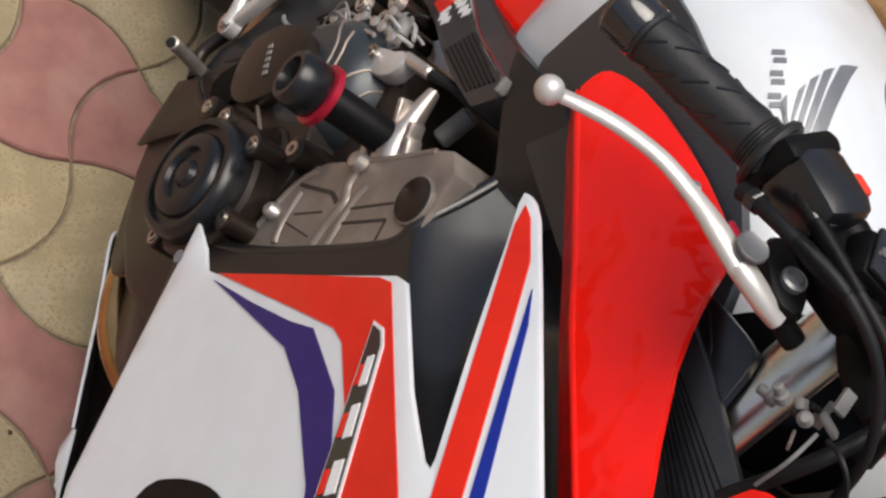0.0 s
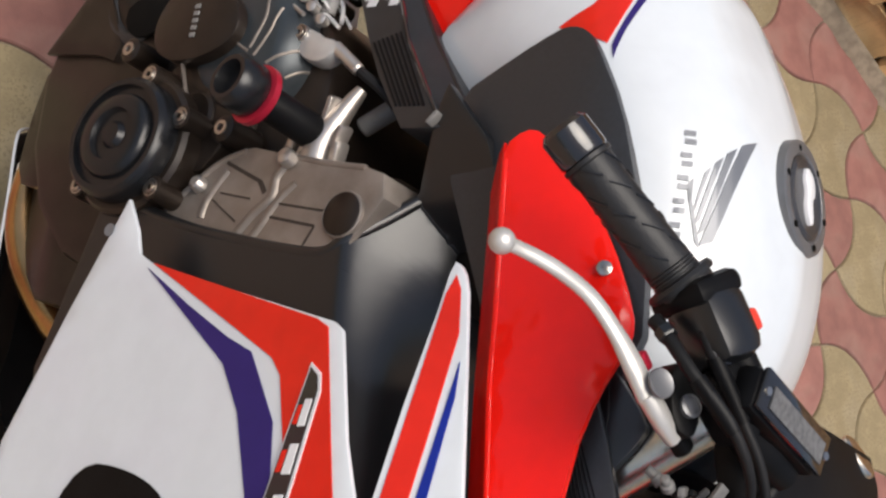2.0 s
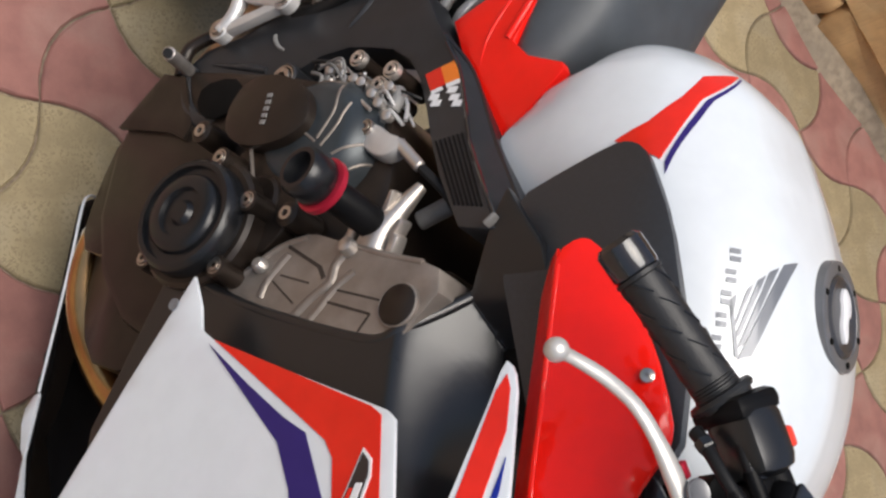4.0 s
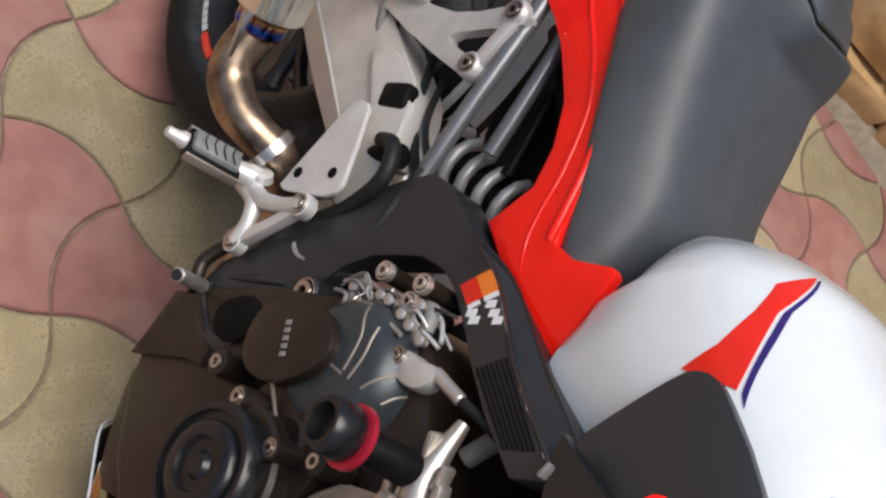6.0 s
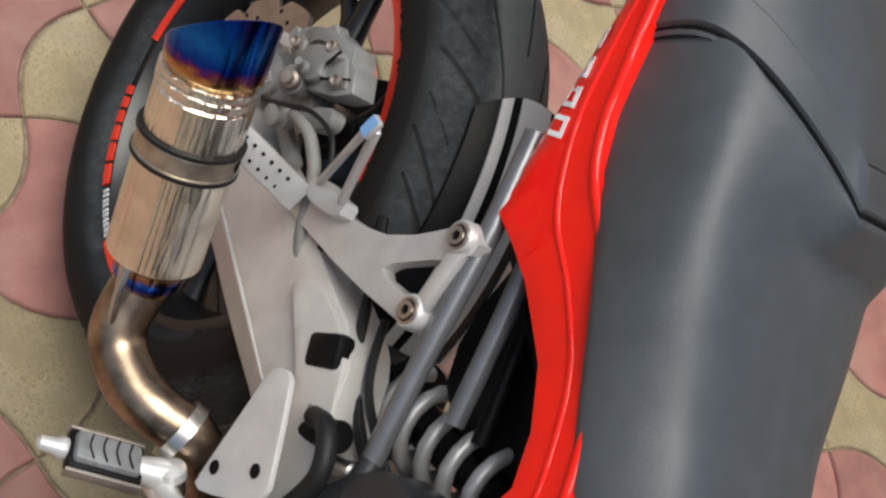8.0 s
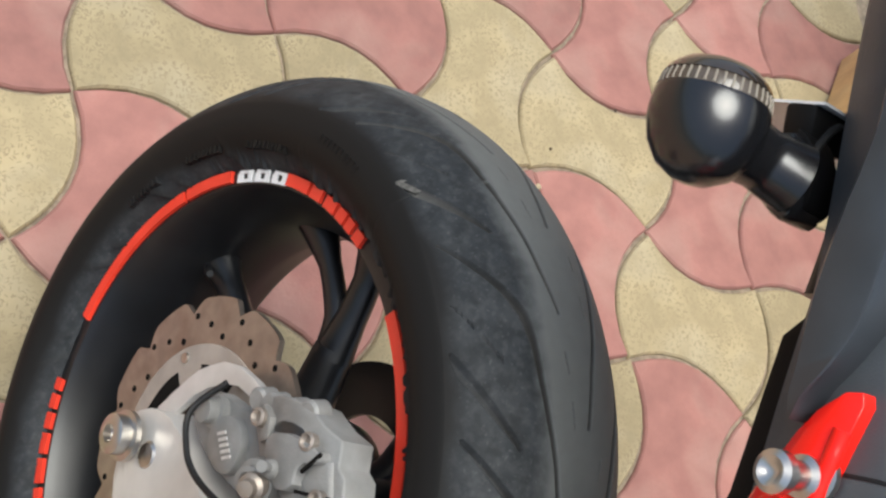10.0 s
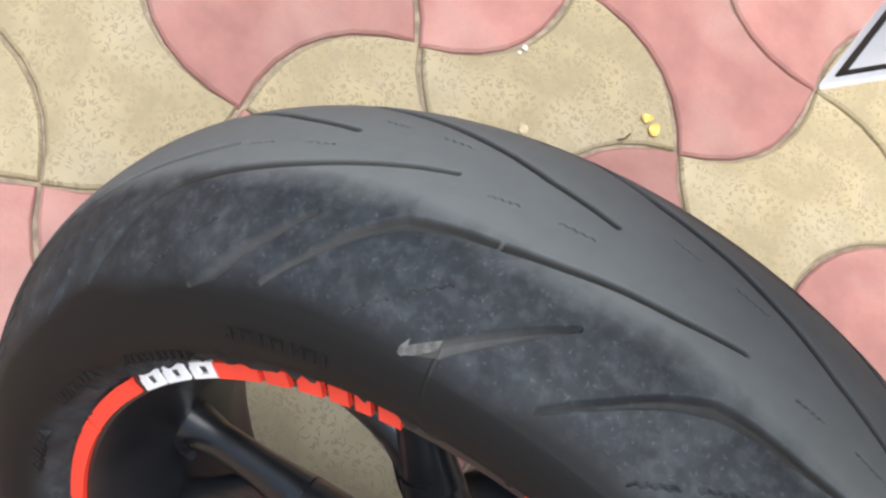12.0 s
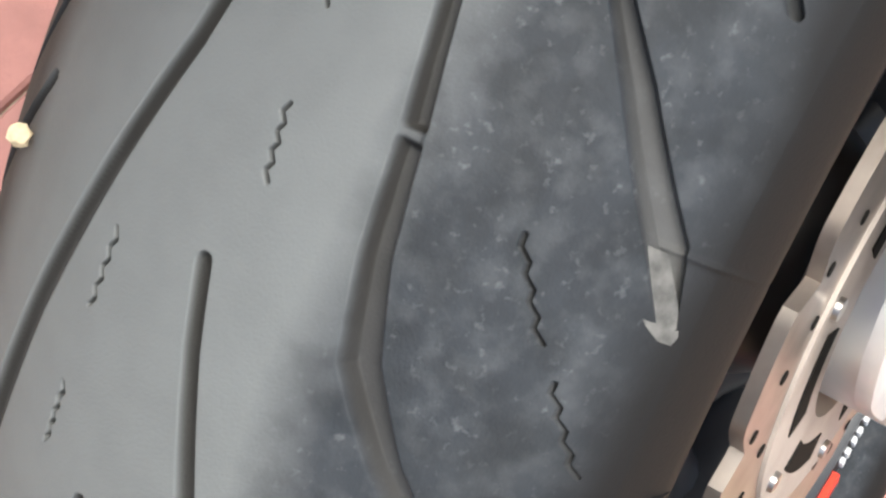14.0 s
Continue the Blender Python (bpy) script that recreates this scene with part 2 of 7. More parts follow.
def tyre_material():
    """Worn rubber: a paler scrubbed crown, a dusty speckled shoulder and a dark brownish side wall."""
    m = mat("tyre_rubber", (0.020, 0.0225, 0.026), 0.66, var=0.14, scale=60, bump=0.14, bscale=1400, spec=0.25)
    nt = m.node_tree
    b = nt.nodes["Principled BSDF"]
    src = b.inputs["Base Color"].links[0].from_socket
    co = nt.nodes.new("ShaderNodeTexCoord")
    sep = nt.nodes.new("ShaderNodeSeparateXYZ")
    nt.links.new(co.outputs["Object"], sep.inputs["Vector"])
    wob = nt.nodes.new("ShaderNodeTexNoise")
    wob.inputs["Scale"].default_value, wob.inputs["Detail"].default_value = 14, 6
    nt.links.new(co.outputs["Object"], wob.inputs["Vector"])
    shift = nt.nodes.new("ShaderNodeMath")
    shift.operation = "MULTIPLY_ADD"
    shift.inputs[1].default_value = 0.018
    nt.links.new(wob.outputs["Fac"], shift.inputs[0])
    nt.links.new(sep.outputs["Y"], shift.inputs[2])
    mr = nt.nodes.new("ShaderNodeMapRange")
    mr.inputs["From Min"].default_value, mr.inputs["From Max"].default_value = -0.100, 0.118
    nt.links.new(shift.outputs[0], mr.inputs["Value"])

    def ramp(stops):
        r = nt.nodes.new("ShaderNodeValToRGB")
        e = r.color_ramp.elements
        e[0].position, e[0].color = stops[0][0], (*stops[0][1], 1)
        e[1].position, e[1].color = stops[-1][0], (*stops[-1][1], 1)
        for p, c in stops[1:-1]:
            e.new(p).color = (*c, 1)
        return r

    def grey(v):
        return (v, v, v)

    def blend(lower, factor, colour):
        mx = nt.nodes.new("ShaderNodeMix")
        mx.data_type = "RGBA"
        ins = [s for s in mx.inputs if s.type == "RGBA"]
        nt.links.new(lower, ins[0])
        if isinstance(colour, tuple):
            ins[1].default_value = (*colour, 1)
        else:
            nt.links.new(colour, ins[1])
        nt.links.new(factor, mx.inputs["Factor"])
        return [s for s in mx.outputs if s.type == "RGBA"][0]

    def times(p, q):
        k = nt.nodes.new("ShaderNodeMath")
        k.operation = "MULTIPLY"
        nt.links.new(p, k.inputs[0])
        nt.links.new(q, k.inputs[1])
        return k.outputs[0]

    crown = ramp([(0.27, grey(0)), (0.335, grey(0.85)), (0.665, grey(0.85)), (0.73, grey(0))])
    nt.links.new(mr.outputs["Result"], crown.inputs["Fac"])
    out = blend(src, crown.outputs["Color"], (0.126, 0.130, 0.127))
    side = ramp([(0.0, grey(1)), (0.075, grey(1)), (0.12, grey(0)), (0.88, grey(0)), (0.925, grey(1)), (1.0, grey(1))])
    nt.links.new(mr.outputs["Result"], side.inputs["Fac"])
    out = blend(out, side.outputs["Color"], (0.0050, 0.0044, 0.0040))
    # dust: soft clouds and fine flecks on the shoulder
    band = ramp([(0.08, grey(0)), (0.13, grey(1)), (0.28, grey(1)), (0.34, grey(0.12)), (0.9, grey(0.1))])
    nt.links.new(mr.outputs["Result"], band.inputs["Fac"])
    for scale, lo, hi, amount, colour in ((22, 0.50, 0.74, 0.22, (0.115, 0.118, 0.119)), (170, 0.46, 0.66, 0.26, (0.085, 0.088, 0.091)), (420, 0.60, 0.72, 0.28, (0.15, 0.155, 0.158)), (90, 0.42, 0.64, 0.60, (0.009, 0.010, 0.011))):
        nz = nt.nodes.new("ShaderNodeTexNoise")
        nz.inputs["Scale"].default_value, nz.inputs["Detail"].default_value = scale, 8
        nt.links.new(co.outputs["Object"], nz.inputs["Vector"])
        rp = ramp([(lo, grey(0)), (hi, grey(amount))])
        nt.links.new(nz.outputs["Fac"], rp.inputs["Fac"])
        out = blend(out, times(rp.outputs["Color"], band.outputs["Color"]), colour)
    # shade of the groove floors painted in, along with their darker unscuffed rubber
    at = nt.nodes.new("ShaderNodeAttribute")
    at.attribute_name = "groove_shade"
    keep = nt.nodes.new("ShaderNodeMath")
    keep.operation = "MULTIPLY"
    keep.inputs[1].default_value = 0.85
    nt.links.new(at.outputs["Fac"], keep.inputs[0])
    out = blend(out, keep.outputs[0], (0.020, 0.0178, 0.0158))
    # pale silt in the grooves' outer ends
    silt = nt.nodes.new("ShaderNodeAttribute")
    silt.attribute_name = "silt"
    out = blend(out, silt.outputs["Fac"], (0.085, 0.082, 0.077))
    nt.links.new(out, b.inputs["Base Color"])
    return m


TYRE = tyre_material()
NUB = mat("pale_worn_rubber", (0.070, 0.067, 0.061), 0.8, var=0.4, scale=260, bump=0.5, bscale=600)


def paver_material(name, base, pale, fleck, fleck_amount, island=False):
    m = mat(name, base, 0.8, var=0.14, scale=22, bump=0.5, bscale=260, base2=pale, amt=0.75, pscale=9)
    nt = m.node_tree
    b = nt.nodes["Principled BSDF"]
    src = b.inputs["Base Color"].links[0].from_socket
    co = nt.nodes.new("ShaderNodeTexCoord")
    if island:
        rnd = nt.nodes.new("ShaderNodeNewGeometry").outputs["Random Per Island"]
    else:
        rnd = nt.nodes.new("ShaderNodeObjectInfo").outputs["Random"]
    # short dark rice-grain marks pressed into the face, in three directions
    total = None
    for turn, gate in ((0.3, 0.70), (1.35, 0.74), (2.45, 0.72)):
        mp = nt.nodes.new("ShaderNodeMapping")
        mp.inputs["Rotation"].default_value = (0, 0, turn)
        nt.links.new(co.outputs["Object"], mp.inputs["Vector"])
        st = nt.nodes.new("ShaderNodeVectorMath")
        st.operation = "MULTIPLY"
        st.inputs[1].default_value = (105, 430, 0)
        nt.links.new(mp.outputs["Vector"], st.inputs[0])
        vo = nt.nodes.new("ShaderNodeTexVoronoi")
        vo.voronoi_dimensions = "2D"
        vo.inputs["Scale"].default_value = 1.0
        nt.links.new(st.outputs["Vector"], vo.inputs["Vector"])
        near = nt.nodes.new("ShaderNodeMapRange")
        near.inputs["From Min"].default_value, near.inputs["From Max"].default_value = 0.36, 0.22
        nt.links.new(vo.outputs["Distance"], near.inputs["Value"])
        sp = nt.nodes.new("ShaderNodeSeparateColor")
        nt.links.new(vo.outputs["Color"], sp.inputs["Color"])
        gt = nt.nodes.new("ShaderNodeMath")
        gt.operation = "GREATER_THAN"
        gt.inputs[1].default_value = gate
        nt.links.new(sp.outputs["Red"], gt.inputs[0])
        one = nt.nodes.new("ShaderNodeMath")
        one.operation = "MULTIPLY"
        nt.links.new(near.outputs["Result"], one.inputs[0])
        nt.links.new(gt.outputs[0], one.inputs[1])
        if total is None:
            total = one.outputs[0]
        else:
            mxm = nt.nodes.new("ShaderNodeMath")
            mxm.operation = "MAXIMUM"
            nt.links.new(total, mxm.inputs[0])
            nt.links.new(one.outputs[0], mxm.inputs[1])
            total = mxm.outputs[0]
    nz = nt.nodes.new("ShaderNodeTexNoise")
    nz.inputs["Scale"].default_value, nz.inputs["Detail"].default_value = 22, 3
    nt.links.new(co.outputs["Object"], nz.inputs["Vector"])
    rz = nt.nodes.new("ShaderNodeValToRGB")
    rz.color_ramp.elements[0].position, rz.color_ramp.elements[1].position = 0.38, 0.58
    rz.color_ramp.elements[0].color, rz.color_ramp.elements[1].color = (fleck_amount * 0.25,) * 3 + (1,), (fleck_amount,) * 3 + (1,)
    nt.links.new(nz.outputs["Fac"], rz.inputs["Fac"])
    mul = nt.nodes.new("ShaderNodeMath")
    mul.operation = "MULTIPLY"
    nt.links.new(total, mul.inputs[0])
    nt.links.new(rz.outputs["Color"], mul.inputs[1])
    mx = nt.nodes.new("ShaderNodeMix")
    mx.data_type = "RGBA"
    ins = [s for s in mx.inputs if s.type == "RGBA"]
    nt.links.new(src, ins[0])
    ins[1].default_value = (*fleck, 1)
    nt.links.new(mul.outputs[0], mx.inputs["Factor"])
    hs = nt.nodes.new("ShaderNodeHueSaturation")
    mr = nt.nodes.new("ShaderNodeMapRange")
    mr.inputs["To Min"].default_value, mr.inputs["To Max"].default_value = 0.86, 1.12
    nt.links.new(rnd, mr.inputs["Value"])
    nt.links.new(mr.outputs["Result"], hs.inputs["Value"])
    nt.links.new([s for s in mx.outputs if s.type == "RGBA"][0], hs.inputs["Color"])
    nt.links.new(hs.outputs["Color"], b.inputs["Base Color"])
    return m


PAVE_RED = paver_material("red_paver", (0.268, 0.121, 0.101), (0.318, 0.190, 0.157), (0.20, 0.080, 0.066), 0.12)
PAVE_YEL = paver_material("yellow_paver", (0.290, 0.231, 0.132), (0.340, 0.288, 0.194), (0.155, 0.12, 0.07), 0.62)
PAVE_RED_I = paver_material("red_paver_far", (0.268, 0.121, 0.101), (0.318, 0.190, 0.157), (0.20, 0.080, 0.066), 0.12, True)
PAVE_YEL_I = paver_material("yellow_paver_far", (0.290, 0.231, 0.132), (0.340, 0.288, 0.194), (0.155, 0.12, 0.07), 0.62, True)
GROUT = mat("sandy_joint_earth", (0.21, 0.165, 0.12), 0.95, var=0.3, scale=90, bump=0.8, bscale=300)
CEMENT = mat("pale_cement", (0.30, 0.24, 0.17), 0.9, var=0.2, scale=50, bump=0.8, bscale=120, base2=(0.24, 0.20, 0.15), amt=0.6, pscale=9)
STONE = paver_material("ochre_rubble_stone", (0.58, 0.36, 0.16), (0.64, 0.46, 0.24), (0.26, 0.14, 0.08), 0.2)
MORTAR = mat("dark_mortar", (0.05, 0.035, 0.025), 0.95, var=0.4, scale=60, bump=0.8, bscale=150)


# ---- builders ----
def part(name, bm, material, parent, label="", smooth=40):
    me = bpy.data.meshes.new(name)
    if isinstance(bm, bmesh.types.BMesh):
        bmesh.ops.recalc_face_normals(bm, faces=bm.faces)
        bm.to_mesh(me)
        bm.free()
    else:
        me.from_pydata(*bm)
    me.materials.append(material)
    if smooth:
        me.polygons.foreach_set("use_smooth", [True] * len(me.polygons))
        me.set_sharp_from_angle(angle=radians(smooth))
    ob = new(name, me)
    ob.parent = parent
    if label:
        tagged(ob, label)
    return ob


def chaikin(pts, n):
    for _ in range(n):
        out = []
        for k, p in enumerate(pts):
            q = pts[(k + 1) % len(pts)]
            out.append(tuple(0.75 * a + 0.25 * b for a, b in zip(p, q)))
            out.append(tuple(0.25 * a + 0.75 * b for a, b in zip(p, q)))
        pts = out
    return pts


def slab(outline, yf, th, round_n=1, cuts=3, bevel=0.002, fine=0.03):
    """A plate whose outline lies in x and z, whose outer face follows y = yf(x, z), th thick towards the bike's middle."""
    if not callable(yf):
        y0 = yf
        yf = lambda x, z: y0
        cuts = 0
    pts = chaikin(list(outline), round_n)
    bm = bmesh.new()
    f = bm.faces.new([bm.verts.new((x, 0, z)) for x, z in pts])
    if cuts:
        bm.normal_update()
        bmesh.ops.triangulate(bm, faces=[f], ngon_method="EAR_CLIP")
        for _ in range(cuts + 1):
            longs = [e for e in bm.edges if e.calc_length() > fine]
            if longs:
                bmesh.ops.subdivide_edges(bm, edges=longs, cuts=1)
                bmesh.ops.triangulate(bm, faces=bm.faces)
    bm.normal_update()
    outer = bm.faces[:]
    got = bmesh.ops.extrude_face_region(bm, geom=outer)
    inner = [v for v in got["geom"] if isinstance(v, bmesh.types.BMVert)]
    ins = set(inner)
    for v in bm.verts:
        v.co.y = yf(v.co.x, v.co.z) + (th if v in ins else 0)
    bm.normal_update()
    if bevel:
        bm.edges.ensure_lookup_table()
        rim = []
        for e in bm.edges:
            if len(e.link_faces) == 2 and e.calc_face_angle(0) > 1.1 and not (e.verts[0] in ins and e.verts[1] in ins):
                rim.append(e)
        if rim:
            bmesh.ops.bevel(bm, geom=rim, offset=bevel, segments=2, affect="EDGES", profile=0.5, clamp_overlap=True)
    return bm


def spline(pts, per=6):
    pts = [Vector(p) for p in pts]
    out = []
    for k in range(len(pts) - 1):
        p0, p1, p2, p3 = pts[max(k - 1, 0)], pts[k], pts[k + 1], pts[min(k + 2, len(pts) - 1)]
        for s in range(per):
            t = s / per
            out.append(0.5 * ((2 * p1) + (p2 - p0) * t + (2 * p0 - 5 * p1 + 4 * p2 - p3) * t * t + (3 * p1 - p0 - 3 * p2 + p3) * t ** 3))
    out.append(pts[-1])
    return out


def tube(pts, r, seg=12, per=6, flat=1.0, bm=None):
    """A round bar through the points; r may be one radius or one for each point."""
    bm = bm or bmesh.new()
    path = spline(pts, per) if per > 1 else [Vector(p) for p in pts]
    if isinstance(r, (list, tuple)):
        rs = [float(v) for v in np.interp(np.linspace(0, len(pts) - 1, len(path)), range(len(pts)), r)]
    else:
        rs = [r] * len(path)
    rings, side = [], None
    for k, p in enumerate(path):
        d = (path[min(k + 1, len(path) - 1)] - path[max(k - 1, 0)]).normalized()
        if side is None:
            side = d.cross(Vector((0, 0, 1)) if abs(d.z) < 0.9 else Vector((1, 0, 0))).normalized()
        side = (side - d * side.dot(d)).normalized()
        up = d.cross(side)
        rings.append([bm.verts.new(p + rs[k] * (side * math.cos(a) + up * flat * math.sin(a))) for a in [2 * math.pi * s / seg for s in range(seg)]])
    for a, b in zip(rings, rings[1:]):
        for s in range(seg):
            bm.faces.new((a[s], a[(s + 1) % seg], b[(s + 1) % seg], b[s]))
    bm.faces.new(rings[0][::-1])
    bm.faces.new(rings[-1])
    return bm


def turned(profile, origin, axis, seg=32, bm=None):
    """A turned part: (along, radius) steps along the axis from the origin."""
    bm = bm or bmesh.new()
    q = Vector(axis).normalized().to_track_quat("Z", "Y").to_matrix()
    o = Vector(origin)
    rings = []
    for h, r in profile:
        if r < 1e-5:
            rings.append([bm.verts.new(o + q @ Vector((0, 0, h)))])
        else:
            rings.append([bm.verts.new(o + q @ Vector((r * math.cos(2 * math.pi * s / seg), r * math.sin(2 * math.pi * s / seg), h))) for s in range(seg)])
    for a, b in zip(rings, rings[1:]):
        for s in range(seg):
            t = (s + 1) % seg
            if len(a) == 1 and len(b) == 1:
                continue
            if len(a) == 1:
                bm.faces.new((a[0], b[t], b[s]))
            elif len(b) == 1:
                bm.faces.new((a[s], a[t], b[0]))
            else:
                bm.faces.new((a[s], a[t], b[t], b[s]))
    for ring, flip in ((rings[0], True), (rings[-1], False)):
        if len(ring) > 2:
            bm.faces.new(ring[::-1] if flip else ring)
    return bm


def rod(a, b, r, seg=20, ch=0.002):
    a, b = Vector(a), Vector(b)
    n = (b - a).length
    ch = min(ch, r * 0.4, n * 0.3)
    return turned([(0, r - ch), (ch, r), (n - ch, r), (n, r - ch)], a, b - a, seg)


def block(centre, size, turn=(0, 0, 0), bevel=0.004):
    bm = bmesh.new()
    bmesh.ops.create_cube(bm, size=1.0)
    m = pose(*centre, *turn) @ Matrix.Diagonal((*size, 1))
    bmesh.ops.transform(bm, matrix=m, verts=bm.verts)
    if bevel:
        bmesh.ops.bevel(bm, geom=bm.edges[:], offset=min(bevel, min(size) * 0.4), segments=2, affect="EDGES", profile=0.5)
    return bm


def loft(sections, skew=None):
    """Skin over cross-sections (x, [(y, z), ...]) that run from the lower edge up to the middle and are mirrored."""
    bm = bmesh.new()
    rings = []
    for x, prof in sections:
        pr = [tuple(p) for p in prof]
        fine = spline([(0, y, z) for y, z in pr], 5)
        half = [(p.y, p.z) for p in fine]
        full = half + [(-y, z) for y, z in half[-2::-1]]
        m = (len(full) - 1) / 2
        rings.append([bm.verts.new((x + (skew(x, k / m) if skew else 0), y, z)) for k, (y, z) in enumerate(full)])
    for a, b in zip(rings, rings[1:]):
        for s in range(len(a) - 1):
            bm.faces.new((a[s], a[s + 1], b[s + 1], b[s]))
        bm.faces.new((a[-1], a[0], b[0], b[-1]))
    bm.faces.new(rings[0])
    bm.faces.new(rings[-1][::-1])
    return bm


def dense(sections, n):
    """More cross-sections between the given ones, smoothly."""
    xs = [s[0] for s in sections]
    out = []
    prof = np.array([s[1] for s in sections])
    t = np.arange(len(xs))
    for u in np.linspace(0, len(xs) - 1, n):
        k = min(int(u), len(xs) - 2)
        f = u - k
        ids = [max(k - 1, 0), k, k + 1, min(k + 2, len(xs) - 1)]
        w = [-0.5 * f + f * f - 0.5 * f ** 3, 1 - 2.5 * f * f + 1.5 * f ** 3, 0.5 * f + 2 * f * f - 1.5 * f ** 3, -0.5 * f * f + 0.5 * f ** 3]
        out.append((sum(a * xs[i] for a, i in zip(w, ids)), [tuple(p) for p in sum(a * prof[i] for a, i in zip(w, ids))]))
    return out


def beam(a, b, wide, high, up=(0, 0, 1), bevel=0.004):
    """A bar of square section from a to b."""
    a, b = Vector(a), Vector(b)
    d = (b - a).normalized()
    s = d.cross(Vector(up)).normalized()
    u = s.cross(d)
    bm = bmesh.new()
    bmesh.ops.create_cube(bm, size=1.0)
    n = (b - a).length
    for v in bm.verts:
        c = v.co.copy()
        v.co = (a + b) / 2 + d * (c.x * n) + s * (c.y * wide) + u * (c.z * high)
    bmesh.ops.recalc_face_normals(bm, faces=bm.faces)
    if bevel:
        bmesh.ops.bevel(bm, geom=bm.edges[:], offset=min(bevel, 0.4 * min(wide, high, n)), segments=2, affect="EDGES", profile=0.5)
    return bm


# dark brown painted for the shade in the crankcase's cast hollows
RECESS_SHADE = mat("recess_shade_brown", (0.045, 0.034, 0.027), 0.7, spec=0.3)
HOLE = mat("hole_dark", (0.006, 0.0055, 0.005), 0.8, spec=0.1)


def bolt(parent, p, axis=(0, -1, 0), r=0.008, material=None, h=0.005):
    """A socket-head bolt on its washer, with a dark ring and a dark socket."""
    p, ax1 = Vector(p), Vector(axis).normalized()
    ob = part("bolt", turned([(-0.006, r * 1.45), (0, r * 1.45), (0.0012, r * 1.4), (0.0012, r * 1.15), (0.0002, r * 1.12), (0.0002, r * 0.98), (h * 0.7, r * 0.95), (h * 0.7, r * 0.5), (h * 0.2, r * 0.46), (h * 0.2, 0)], p, ax1, 22), material or BOLTM, parent, smooth=25)
    part("bolt_ring", turned([(0.0003, r * 1.13), (0.0005, r * 1.13), (0.0005, r * 0.97), (0.0003, r * 0.97)], p, ax1, 22), HOLE, ob)
    part("bolt_socket", turned([(h * 0.2, r * 0.46), (h * 0.2 + 0.0004, r * 0.46), (h * 0.2 + 0.0004, 0)], p, ax1, 12), HOLE, ob)
    return ob


# ---- the ground ----
def big_ground():
    bm = bmesh.new()
    bmesh.ops.create_grid(bm, x_segments=2, y_segments=2, size=400)
    bmesh.ops.translate(bm, vec=(0, 0, -0.007), verts=bm.verts)
    return tagged(part("ground", bm, GROUT, None, smooth=0), "sandy earth ground that shows in the paving joints", "ground", kind="structure")


big_ground()
pavement = tagged(new("pavement"), "red and yellow interlocking concrete pavers with wavy edges", "paving", kind="structure")

# ---- the motorcycle ----
bike = new("motorcycle")
bike.matrix_world = pose(0, 0, 0, LEAN, 0, 0)
tagged(bike, "white, red and blue sports motorcycle leaning on paved ground", "motorcycle")


def wheel(name, centre, tyre_r, half, rim_r, label):
    w = new(name)
    w.parent = bike
    w.location = centre
    tagged(w, label)
    return w


ZC = 0.317
rear = wheel("rear_wheel", (0, 0, ZC), 0.318, 0.094, 0.225, "black alloy rear wheel with red rim tape")


def tread_radius(y):
    u = np.asarray(y) + 0.006
    return np.where(u < 0, 0.3163 - 0.0433 * (np.abs(u) / 0.09) ** 2.47, 0.3163 - 0.052 * (np.abs(u) / 0.09) ** 2.2)


def grooves():
    """Lines (degrees round the wheel, millimetres across) of the tread: a long and a short groove on each side, repeated, with half their width at each point."""
    long_one = [(-1.6, -85.7), (-5.8, -71.7), (-9.0, -59.6), (-12.2, -49.9), (-15.7, -45.8), (-20.3, -42.9), (-24.8, -38.6), (-29.2, -33.5), (-33.8, -29.2), (-39.2, -22.1)]
    short_one = [(-17.3, -89.7), (-20.0, -84.6), (-24.4, -71.1), (-28.4, -56.8)]
    sipes = [[(-10.6, -86.7), (-13.9, -78.1)], [(-15.1, -74.2), (-18.4, -65.2)], [(-16.4, -22.4), (-19.0, -20.6)], [(-22.3, -19.3), (-25.4, -18.2)]]
    long_two = [(-1.6, -85.7), (-5.7, -68.9), (-8.9, -54.8), (-11.4, -48.1), (-16.9, -41.5), (-24.5, -33.6), (-29.4, -26.9), (-34.0, -20.2), (-37.0, -16.6)]
    left_one = [(-0.3, 67.6), (-4.7, 53.4), (-8.2, 42.3), (-14.0, 30.1), (-21.0, 21.0), (-28.0, 10.0), (-32.5, 2.5), (-39.0, -4.2)]
    wide_long = [1.3, 1.9, 2.8, 3.7, 2.9, 2.3, 2.0, 1.8, 1.7, 1.3]
    wide_short = [1.2, 3.4, 2.7, 1.4]
    out = []
    pitch = {12: -6.5, 13: -6.3, 14: -3.7}
    for k in range(15):
        slip = pitch.get(k, 0.0)
        for start, sign, shift in ((135.0 + k * 24 + slip, 1, 0), (148.0 + k * 24 + 0.7 * slip, -1, -14)):
            def line(pts, wide, sg=sign, sh=shift):
                return [(start + d, (sg * y + sh) / 1000, w / 1000) for (d, y), w in zip(pts, wide)]
            if sign == 1:
                out.append((line(long_two if k % 2 else long_one, wide_long), 0.0045))
            else:
                out.append((line(left_one, wide_long, 1, 0), 0.0045))
            out.append((line(short_one, wide_short), 0.0042))
            for p, q in sipes:
                zig = [(p[0] + (q[0] - p[0]) * s / 8, p[1] + (q[1] - p[1]) * s / 8 + (0.55 if s % 2 else -0.55)) for s in range(9)]
                out.append((line(zig, [0.3] * 9), 0.0034))
    return out


